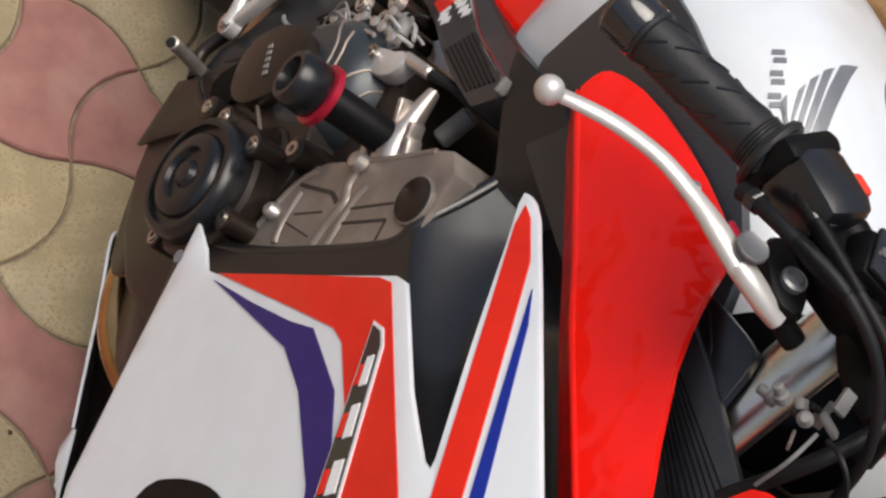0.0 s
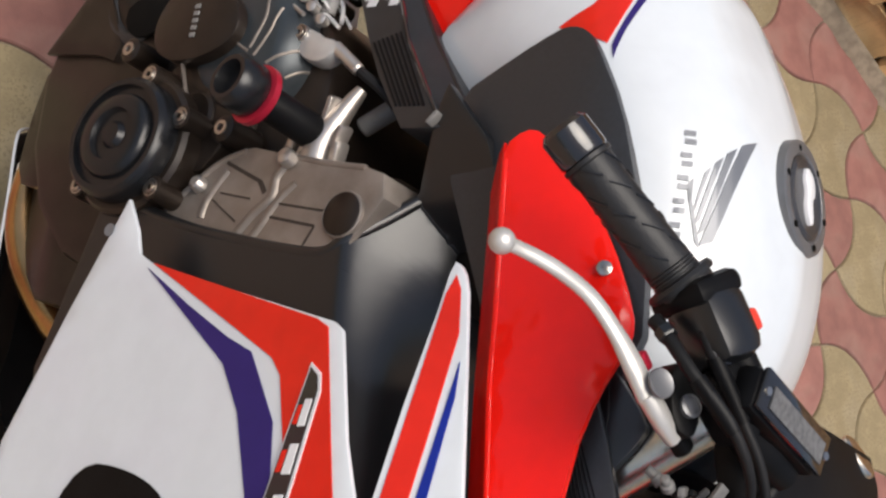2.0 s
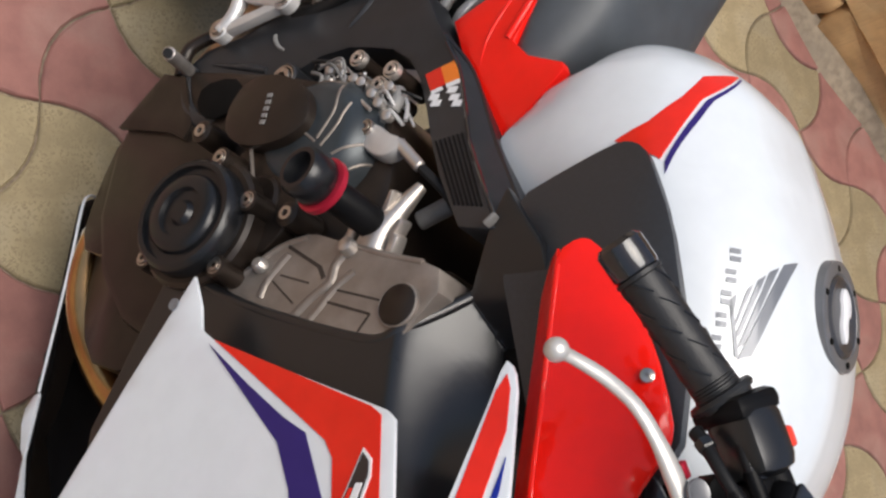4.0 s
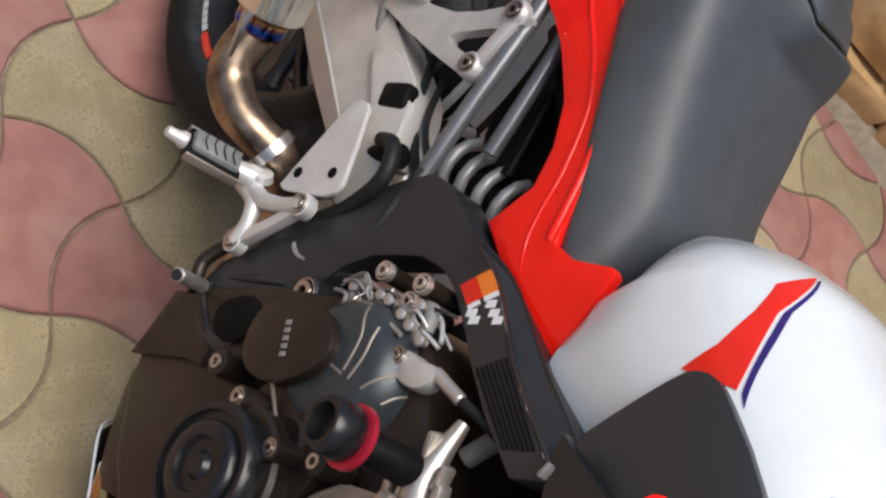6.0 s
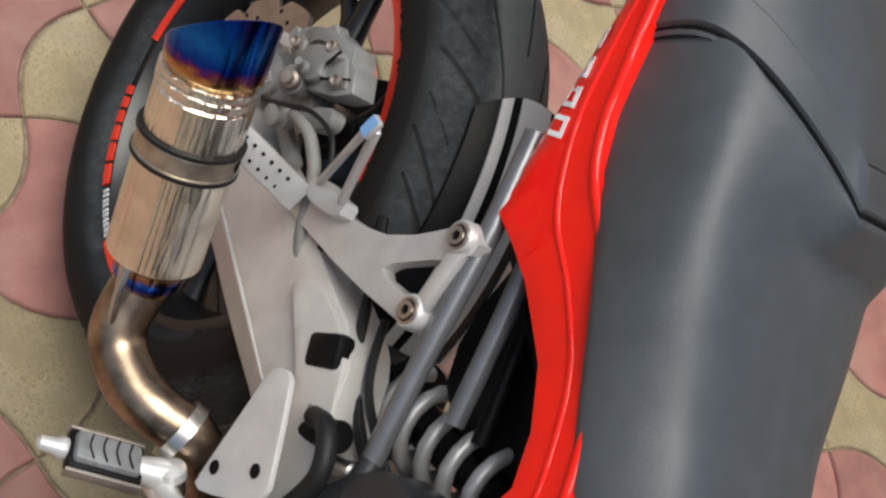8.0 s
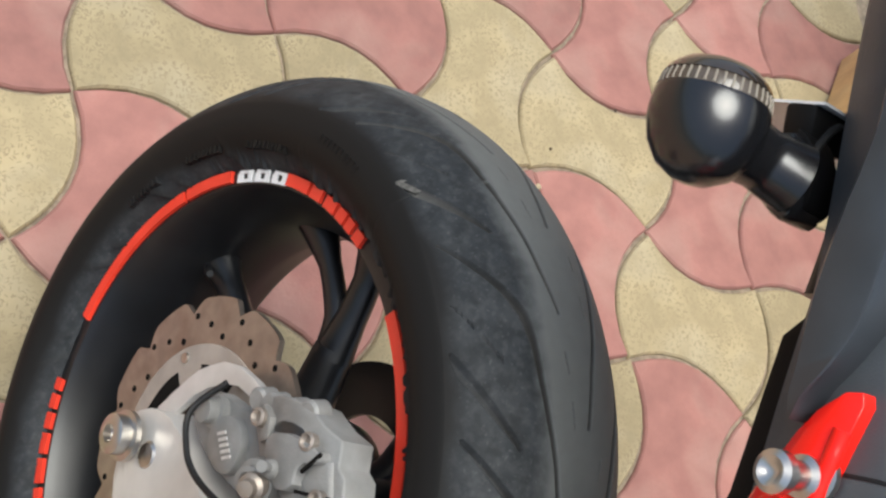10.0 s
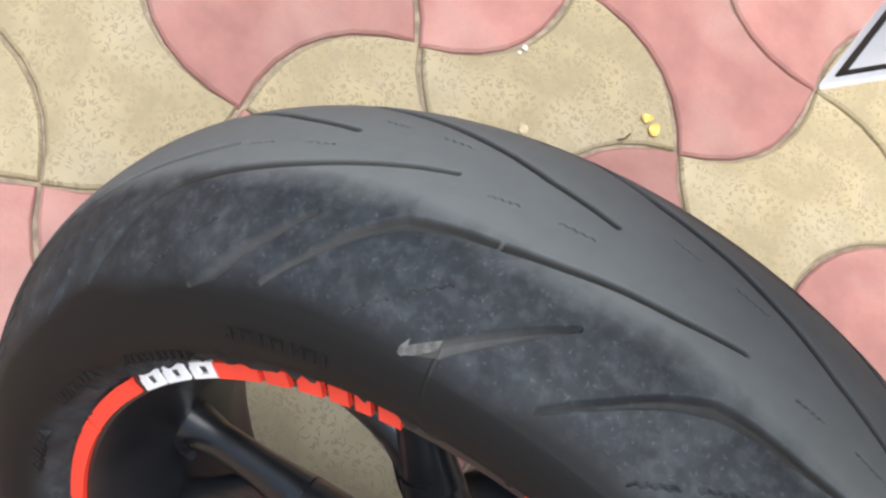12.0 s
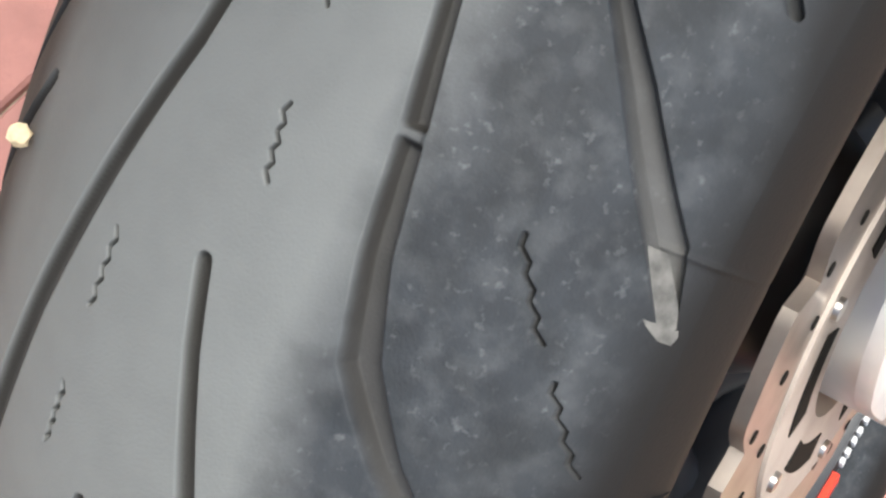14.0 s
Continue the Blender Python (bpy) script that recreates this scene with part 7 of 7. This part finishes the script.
part("lever_perch", slab([(1.004, 0.0), (1.012, 0.014), (1.040, 0.020), (1.058, 0.012), (1.052, -0.006), (1.020, -0.010)], 0, 0.016, 1, 0, 0.004), BLACK, bar).matrix_local = Matrix(((1, 0, 0, 0), (0, 0.35, 0.94, -0.222), (0, -0.94, 0.35, 0.990), (0, 0, 0, 1)))
part("perch_bolt", turned([(0, 0.008), (0.004, 0.008), (0.005, 0.006), (0.003, 0.006), (0.004, 0.004), (0.004, 0)], (1.036, -0.216, 0.992), (-0.05, -0.45, 0.9), 20), CAPRING, bar)
part("bar_clamp", beam((1.006, -0.205, 1.000), (1.046, -0.168, 1.012), 0.034, 0.034, (0.2, -0.2, 1), 0.008), BLACK, bar)
part("lever_guard", beam((1.036, -0.208, 0.972), (1.060, -0.188, 0.978), 0.016, 0.012, (0, 0, 1), 0.004), BLACK, bar)
part("red_tab", beam((1.006, -0.248, 0.972), (1.016, -0.240, 0.974), 0.008, 0.008, (0, 0, 1), 0.002), REDRING, bar)
part("brake_cylinder", tube([(1.020, -0.202, 1.004), (1.048, -0.150, 1.012), (1.062, -0.115, 1.016)], [0.014, 0.016, 0.013], 14), BLACK, bar)
R0, R1 = Vector((1.020, -0.203, 1.022)), Vector((1.047, -0.102, 1.028))
part("fluid_reservoir", beam(R0, R1, 0.034, 0.026, (0.15, -0.25, 1), 0.007), BLACK, bar, "black brake fluid reservoir")
part("reservoir_lid", beam(R0 + Vector((0.002, 0.002, 0.014)), R1 + Vector((0.002, -0.002, 0.014)), 0.030, 0.005, (0.15, -0.25, 1), 0.002), GLOSSBLACK, bar)
part("lid_label", beam(R0.lerp(R1, 0.12) + Vector((0.004, 0.0, 0.0168)), R0.lerp(R1, 0.9) + Vector((0.004, 0.0, 0.0168)), 0.016, 0.001, (0.15, -0.25, 1), 0), LIDGREY, bar, "grey moulded lid panel")
for u in (0.06, 0.95):
    q = R0.lerp(R1, u) + Vector((0.003, 0.0, 0.0165))
    part("lid_screw", turned([(0, 0.0032), (0.0012, 0.003), (0.0012, 0)], q, (0.15, -0.25, 1), 12), BOLTM, bar)
C1 = [(0.982, -0.238, 0.978), (0.993, -0.239, 0.987), (1.018, -0.237, 1.003), (1.051, -0.216, 1.022), (1.085, -0.185, 1.022), (1.115, -0.15, 0.995), (1.13, -0.12, 0.95)]
C2 = [(0.968, -0.225, 1.000), (0.977, -0.225, 1.004), (0.999, -0.224, 1.010), (1.041, -0.199, 1.021), (1.073, -0.176, 1.026), (1.101, -0.155, 1.018), (1.112, -0.13, 0.985)]
for pts in (C1, C2):
    v = [Vector(p) for p in pts]
    part("throttle_cable", tube(pts, [0.0058, 0.0052, 0.0046, 0.0040, 0.0034, 0.0034, 0.0034], 12), HOSE, bar)
    part("cable_sleeve", tube([v[2].lerp(v[3], 0.15), v[2].lerp(v[3], 0.55), v[3].lerp(v[4], 0.1)], [0.0058, 0.0060, 0.0052], 12, 3), BLACK, bar)
    part("cable_nut", turned([(0, 0.0072), (0.007, 0.0072), (0.008, 0.006)], v[1] - (v[1] - v[0]) * 0.3, v[1] - v[0], 6), SATIN, bar)
part("brake_line", tube([(1.062, -0.115, 1.016), (1.09, -0.13, 1.0), (1.112, -0.15, 0.965), (1.12, -0.15, 0.90)], 0.005, 10), HOSE, bar)
rng = random.Random(12)
for k in range(9):
    q = Vector((1.092 + rng.uniform(-0.014, 0.020), -0.152 + rng.uniform(-0.012, 0.012), 0.966 + rng.uniform(-0.016, 0.020)))
    d = Vector((rng.uniform(-1, 1), rng.uniform(-1, 0.2), rng.uniform(-0.6, 1))).normalized()
    part("cable_bracket", beam(q - d * rng.uniform(0.004, 0.010), q + d * rng.uniform(0.004, 0.012), rng.uniform(0.004, 0.010), rng.uniform(0.002, 0.005), (rng.uniform(-1, 1), rng.uniform(-1, 1), 1), 0.001), (DUSTY, HOSE, DUSTY, CAST)[k % 4], bar)
part("loose_wire", tube([(1.106, -0.158, 0.976), (1.118, -0.165, 0.985), (1.132, -0.158, 0.985), (1.15, -0.14, 0.97)], 0.0018, 6), HOSE, bar)
part("loose_wire", tube([(1.10, -0.158, 0.970), (1.115, -0.165, 0.955), (1.122, -0.16, 0.93)], 0.0014, 6), DUSTY, bar)
for k, (p, ax2) in enumerate((((1.078, -0.165, 0.955), (-0.3, -0.8, 0.2)), ((1.088, -0.155, 0.962), (0.3, -0.8, 0.4)), ((1.072, -0.155, 0.945), (-0.6, -0.4, -0.5)))):
    part("union", turned([(0, 0.005), (0.006, 0.005), (0.007, 0.0035), (0.013, 0.0035), (0.014, 0.0025)], p, ax2, 12), DUSTY, bar)
fork = new("front_fork")
fork.parent = bike
tagged(fork, "chrome telescopic front fork")
for y in (-0.105, 0.105):
    part("stanchion", rod((1.000, y * 1.1, 1.00), (1.140, y * 1.1, 0.72), 0.0205, 28), FORKSTEEL, fork, "polished fork tube")
    part("slider_leg", rod((1.130, y * 1.1, 0.74), (1.33, y * 1.1, 0.32), 0.029, 24), BLACK, fork)
part("top_yoke", slab([(0.99, 0.0), (1.0, 0.02), (1.09, 0.02), (1.09, -0.005), (1.04, -0.012)], -0.14, 0.28, 1, 0, 0.006), BLACK, fork).location = (0.0, 0, 0.985)
part("lower_yoke", slab([(1.06, 0.84), (1.06, 0.875), (1.16, 0.86), (1.16, 0.83)], -0.14, 0.28, 1, 0, 0.006), BLACK, fork)
part("cockpit_cover", slab([(1.00, 0.86), (0.97, 0.885), (1.00, 0.905), (1.08, 0.885), (1.25, 0.88), (1.25, 0.84), (1.08, 0.845)], lambda x, z: -0.150, 0.008, 1, 1, 0.003), SATIN, bike)
part("cockpit_side", slab([(0.972, 0.866), (0.985, 0.886), (1.04, 0.901), (1.123, 0.916), (1.20, 0.93), (1.20, 0.86), (1.116, 0.853), (1.04, 0.860)], lambda x, z: -0.158 + 0.25 * max(0, z - 0.88), 0.006, 0, 3, 0.002), TEXTURED, bike, "ribbed black cockpit side panel")
for k in range(9):
    u = 0.012 + 0.0055 * k
    part("panel_rib", tube([(1.00 + 0.20 * v, -0.1583 + 0.25 * max(0, 0.851 + u * (0.35 + 0.65 * v) + 0.02 * v - 0.88), 0.851 + u * (0.35 + 0.65 * v) + 0.02 * v) for v in (0.15, 0.4, 0.7, 1.0)], 0.0006, 6, 2), BLACK, bike)
part("cockpit_panel", slab([(0.971, 0.889), (0.984, 0.903), (1.026, 0.927), (1.036, 0.925), (1.070, 0.895), (1.011, 0.867)], lambda x, z: -0.150 + 0.3 * max(0, z - 0.90), 0.006, 1, 1, 0.003), SATIN, bike, "black cockpit side panel")
part("cockpit_floor", slab([(1.00, 0.80), (1.00, 0.86), (1.13, 0.915), (1.30, 0.90), (1.30, 0.80)], -0.140, 0.012, 0, 0, 0.003), BLACK, bike)
part("cockpit_tray", block((1.19, 0.0, 0.815), (0.40, 0.36, 0.01), (0, 0, 0), 0.003), BLACK, bike)
part("cockpit_wall", block((1.20, 0.16, 0.90), (0.38, 0.01, 0.17), (0, 0, 0), 0.003), BLACK, bike)
part("nose_cowl", slab([(1.15, 0.90), (1.144, 0.937), (1.142, 0.955), (1.16, 0.975), (1.32, 0.985), (1.45, 0.86), (1.46, 0.78), (1.38, 0.74), (1.28, 0.80)], lambda x, z: -0.20 + 0.6 * max(0, x - 1.25), 0.006, 1, 2, 0.003), RED, bike)
part("nose_cowl_left", slab([(1.15, 0.90), (1.144, 0.937), (1.142, 0.955), (1.16, 0.975), (1.32, 0.985), (1.45, 0.86), (1.46, 0.78), (1.38, 0.74), (1.28, 0.80)], lambda x, z: 0.19 - 0.6 * max(0, x - 1.25), 0.006, 1, 2, 0.003), RED, bike)
part("side_fairing_left", slab([(0.86, 0.48), (0.96, 0.73), (0.934, 0.84), (1.14, 0.855), (1.32, 0.84), (1.40, 0.74), (1.36, 0.55), (1.22, 0.42), (1.03, 0.30), (0.90, 0.40)], 0.245, 0.004, 0, 0, 0.0015), WHITE, bike)
front = new("front_wheel")
front.parent = bike
front.location = (1.36, 0, 0.30)
tagged(front, "black alloy front wheel")
part("tyre", ring_y([(-0.05, 0.218), (-0.060, 0.235), (-0.060, 0.258), (-0.045, 0.283), (-0.02, 0.298), (0, 0.30), (0.02, 0.298), (0.045, 0.283), (0.060, 0.258), (0.060, 0.235), (0.05, 0.218)], 96), TYRE, front)
part("rim", ring_y([(-0.05, 0.226), (-0.045, 0.205), (0.045, 0.205), (0.05, 0.226), (0.03, 0.215), (-0.03, 0.215)], 96), RIM, front)
part("hub", ring_y([(-0.06, 0.012), (-0.06, 0.04), (0.06, 0.04), (0.06, 0.012)], 32), RIM, front)
for k in range(5):
    a = radians(18 + 72 * k)
    part("spoke", tube([(0.035 * math.cos(a), 0, 0.035 * math.sin(a)), (0.21 * math.cos(a), 0, 0.21 * math.sin(a))], 0.015, 10, 2), RIM, front)
part("side_stand", tube([(0.60, 0.16, 0.22), (0.62, 0.20, 0.13), (0.63, 0.235, 0.075)], [0.013, 0.011, 0.010], 10), BLACK, bike)

# ---- the rubble wall behind the bike ----
WALL_A, WALL_D = Vector((-0.534, 1.328, 0)), Vector((0.494, 0.806, 0)).normalized()
WALL_N = Vector((WALL_D.y, -WALL_D.x, 0))
wall = tagged(part("wall_stone", block((0.03, 0, 0), (6.93, 0.25, 1.7), (0, 0, 0), 0.01), MORTAR, None, smooth=0), "rubble wall of ochre stones with dark joints", "stone wall", kind="structure")
wall_m = Matrix(((WALL_D.x, -WALL_N.x, 0, 0), (WALL_D.y, -WALL_N.y, 0, 0), (0, 0, 1, 0), (0, 0, 0, 1)))
origin = WALL_A + WALL_D * 3.245 - WALL_N * 0.165
wall.matrix_world = Matrix.Translation((origin.x, origin.y, 0.84)) @ wall_m


rng = np.random.RandomState(7)
z0 = -0.84
while z0 < 0.80:
    hgt = rng.uniform(0.10, 0.20)
    x0 = -3.495
    while x0 < 3.30:
        wid = min(rng.uniform(0.18, 0.46), 3.48 - x0)
        top = min(z0 + hgt + rng.uniform(-0.012, 0.012), 0.845)
        g = 0.005
        pr = []
        corners = [(x0 + g, z0 + g), (x0 + wid - g, z0 + g), (x0 + wid - g, top - g), (x0 + g, top - g)]
        for q in range(4):
            p, r = np.array(corners[q]), np.array(corners[(q + 1) % 4])
            for f in (0.04, 0.35, 0.68, 0.96):
                pr.append(p + (r - p) * f + rng.uniform(-0.007, 0.007, 2))
        pr = np.array(pr)
        cx = pr.mean(0)
        d = 0.02 + rng.uniform(0, 0.035)
        tilt = rng.uniform(-0.10, 0.10, 2)
        bm = bmesh.new()
        levels = []
        for sc, y in ((1.0, -0.02), (1.0, -0.125 - d * 0.75), (0.95, -0.125 - d)):
            levels.append([bm.verts.new((cx[0] + (p[0] - cx[0]) * sc, y + (tilt @ (p - cx) if sc < 1 else 0) + rng.uniform(-0.004, 0.004), cx[1] + (p[1] - cx[1]) * sc)) for p in pr])
        for p, r in zip(levels, levels[1:]):
            for q in range(len(p)):
                bm.faces.new((p[q], p[(q + 1) % len(p)], r[(q + 1) % len(p)], r[q]))
        hub = bm.verts.new((cx[0] + rng.uniform(-0.02, 0.02), -0.125 - d - rng.uniform(0.0, 0.004), cx[1]))
        for q in range(len(levels[-1])):
            bm.faces.new((levels[-1][q], levels[-1][(q + 1) % len(pr)], hub))
        part("stone", bm, STONE, wall, smooth=60)
        x0 += wid
    z0 += hgt

fillet = bmesh.new()
rr = np.random.RandomState(3)
edge_rows = []
for k in range(90):
    u = -0.13 + 7.0 * k / 89
    w = 0.03 * min(1, 0.3 + (u + 0.13) * 4) + 0.012 * min(1, (u + 0.13) * 4) * math.sin(u * 9.1) * math.sin(u * 3.7) + rr.uniform(-0.012, 0.012)
    base = WALL_A + WALL_D * u
    row = []
    for f, z in ((-0.30, 0.035), (-0.02, 0.03), (0.35, 0.016), (0.75, 0.007), (1.0, -0.004)):
        p = base + WALL_N * (w * f if f > 0 else w * f)
        row.append(fillet.verts.new((p.x, p.y, z + rr.uniform(-0.002, 0.002))))
    edge_rows.append(row)
for a, b in zip(edge_rows, edge_rows[1:]):
    for j in range(4):
        fillet.faces.new((a[j], a[j + 1], b[j + 1], b[j]))
tagged(part("cement_fillet", fillet, CEMENT, None), "pale cement fillet along the foot of the wall", "cement edge", kind="structure")

# ---- pavers ----
S, TH = 0.1852, -0.319
O = Vector((-0.542, 0.404, 0))
JX, IX = Vector((math.cos(TH), math.sin(TH), 0)), Vector((-math.sin(TH), math.cos(TH), 0))


def paver_outline(n, gap, scale=1.0):
    """One interlocking paver round its own centre: bulging on two sides, hollow on the other two."""
    h, sag = 0.5, 0.185
    pts = []

    def arc(a, b, out):
        for k in range(n):
            t = k / n
            p = (a[0] + (b[0] - a[0]) * t, a[1] + (b[1] - a[1]) * t)
            bulge = sag * 4 * t * (1 - t)
            pts.append((p[0] + out[0] * bulge, p[1] + out[1] * bulge))

    arc((-h, -h), (h, -h), (0, 1))
    arc((h, -h), (h, h), (1, 0))
    arc((h, h), (-h, h), (0, -1))
    arc((-h, h), (-h, -h), (-1, 0))
    out = []
    m = len(pts)
    for k in range(m):
        p, a, b = pts[k], pts[k - 1], pts[(k + 1) % m]
        tx, ty = b[0] - a[0], b[1] - a[1]
        ln = math.hypot(tx, ty)
        out.append((p[0] * S - ty / ln * gap * -1 * -1, p[1] * S + tx / ln * gap))
    return out


def paver_mesh(name, material):
    bm = bmesh.new()
    n = 7
    lv = []
    for gap, z in ((0.0016, -0.007), (0.0022, -0.0028), (0.0048, 0.0)):
        lv.append([bm.verts.new((x, y, z)) for x, y in paver_outline(n, gap)])
    for a, b in zip(lv, lv[1:]):
        for q in range(len(a)):
            bm.faces.new((a[q], a[(q + 1) % len(a)], b[(q + 1) % len(a)], b[q]))
    bm.faces.new(lv[-1])
    bmesh.ops.recalc_face_normals(bm, faces=bm.faces)
    me = bpy.data.meshes.new(name)
    bm.to_mesh(me)
    bm.free()
    me.materials.append(material)
    return me


def is_red(i, j):
    return (i // 2 + j) % 2 == 0


meshes = {True: paver_mesh("paver_red", PAVE_RED), False: paver_mesh("paver_yellow", PAVE_YEL)}
cells = [(i, j) for i in range(-30, 34) for j in range(-30, 34)]
mid = Vector((0.05, 0.15, 0))


def laid(i, j):
    """Where a corner of the paving lies: a square grid that drifts a little round the rear wheel, as hand-laid pavers do."""
    w = 0.01 / (1 + (((i - 1) ** 2 + (j - 0.3) ** 2) / 9.0) ** 2)
    return O + IX * (S * i) + JX * (S * j) + Vector((w * (-1.737 + 0.381 * i + 0.678 * j), w * (1.171 - 0.332 * i + 0.161 * j), 0))


def cell_centre(i, j):
    return laid(i + 0.5, j + 0.5)


def cell_stretch(i, j):
    """How the drift turns and stretches one paver."""
    a, b = (laid(i + 1, j + 0.5) - laid(i, j + 0.5)) / S, (laid(i + 0.5, j + 1) - laid(i + 0.5, j)) / S
    return Matrix([[a[r] * IX[c] + b[r] * JX[c] + (1 if r == c == 2 else 0) for c in range(3)] for r in range(3)]).to_4x4()


def beyond_wall(p):
    return (p - WALL_A).dot(WALL_N) < -0.05 and (p - WALL_A).dot(WALL_D) > -0.15


cells = [c for c in cells if not beyond_wall(cell_centre(*c)) and -3.85 < cell_centre(*c).x < 4.85 and -3.25 < cell_centre(*c).y < 4.6]
cells.sort(key=lambda c: (cell_centre(*c) - mid).length)
rot0 = math.atan2(IX.y, IX.x)
rr = np.random.RandomState(11)
far = {True: [[], []], False: [[], []]}
for k, (i, j) in enumerate(cells):
    p = cell_centre(i, j)
    turn = rot0 + (0 if (i + j) % 2 == 0 else math.pi / 2)
    dz = rr.uniform(-0.0012, 0.0)
    m = Matrix.Translation((p.x, p.y, dz)) @ cell_stretch(i, j) @ Euler((rr.uniform(-0.004, 0.004), rr.uniform(-0.004, 0.004), turn + rr.uniform(-0.006, 0.006))).to_matrix().to_4x4()
    red = is_red(i, j)
    if k < 290:
        ob = new("paver", meshes[red])
        ob.matrix_world = m
        ob.parent = pavement
    else:
        vs, fs = far[red]
        base = len(vs)
        me = meshes[red]
        vs += [tuple(m @ v.co) for v in me.vertices]
        fs += [tuple(base + q for q in f.vertices) for f in me.polygons]
for red in (True, False):
    ob = part("far_pavers", (far[red][0], [], far[red][1]), PAVE_RED_I if red else PAVE_YEL_I, pavement, smooth=0)
    tagged(ob, kind="stuff")


# ---- small scraps lying on the pavers ----
PETAL = mat("dry_yellow_petal", (0.62, 0.42, 0.10), 0.6, var=0.2, scale=200)
TWIG = mat("dark_dry_stalk", (0.06, 0.035, 0.02), 0.8, var=0.3, scale=200)
CHIP = mat("pale_grit", (0.62, 0.58, 0.52), 0.8, var=0.2, scale=300)


def petal(x, y, size, turn, curl):
    bm = bmesh.new()
    rows = []
    for i in range(7):
        u = i / 6
        w = size * 0.42 * math.sin(math.pi * (0.08 + 0.86 * u)) ** 0.7
        rows.append([bm.verts.new((size * (u - 0.5), w * s, 0.0012 + curl * size * (u - 0.4) ** 2 + 0.12 * size * abs(s) ** 2)) for s in (-1, -0.4, 0.4, 1)])
    for p, q in zip(rows, rows[1:]):
        for s in range(3):
            bm.faces.new((p[s], p[s + 1], q[s + 1], q[s]))
    got = bmesh.ops.extrude_face_region(bm, geom=bm.faces[:])
    bmesh.ops.translate(bm, vec=(0, 0, 0.0006), verts=[v for v in got["geom"] if isinstance(v, bmesh.types.BMVert)])
    ob = part("petal", bm, PETAL, None)
    ob.matrix_world = pose(x, y, 0, 0, 0, turn)
    return tagged(ob, "small curled dry yellow petal on the pavers", "petal", group="petals on the pavers")


petal(-0.115, 0.646, 0.011, 30, 1.2)
petal(-0.102, 0.642, 0.013, 100, 0.8)
petal(-0.142, 0.489, 0.012, 70, 0.9)
petal(-0.150, 0.500, 0.009, 160, 1.1)


def stalk(pts):
    ob = part("stalk", tube(pts, 0.0009, 6, 4), TWIG, None)
    return tagged(ob, "thin dark dry plant stalk on the pavers", "stalk", group="stalks on the pavers")


stalk([(-0.121, 0.607, 0.001), (-0.117, 0.612, 0.002), (-0.116, 0.622, 0.001)])
stalk([(-0.048, 0.556, 0.001), (-0.042, 0.559, 0.002), (-0.036, 0.556, 0.001)])
stalk([(0.054, 0.585, 0.001), (0.058, 0.588, 0.0015), (0.060, 0.586, 0.001)])


def chip(x, y, r, material, words, z=0.0):
    bm = bmesh.new()
    bmesh.ops.create_icosphere(bm, subdivisions=2, radius=r)
    rr2 = random.Random(int(1000 * (x + y + 3)))
    for v in bm.verts:
        v.co *= 1 + rr2.uniform(-0.18, 0.18)
        v.co.z *= 0.7
    ob = part("pebble", bm, material, None)
    ob.location = (x, y, z + r * 0.5)
    return tagged(ob, words, "pebble", group="" if z else "grit on the pavers")


for x, y, r in ((-0.244, 0.608, 0.0030), (-0.378, 0.600, 0.0030), (-0.245, 0.600, 0.0022), (-0.30, 0.40, 0.0018), (-0.46, 0.50, 0.0016)):
    chip(x, y, r, CHIP, "tiny pale grit chip lying on a paver")
for x, y, r in ((-0.609, 0.735, 0.0026), (0.828, -0.114, 0.0030), (-0.53, 0.62, 0.0020)):
    chip(x, y, r, TWIG, "tiny dark grit chip lying on a paver")
chip(-0.163, 0.210, 0.0027, mat("tan_pebble", (0.50, 0.40, 0.25), 0.8, var=0.2, scale=300), "small yellowish pebble stuck on the rear tyre", 0.5355)
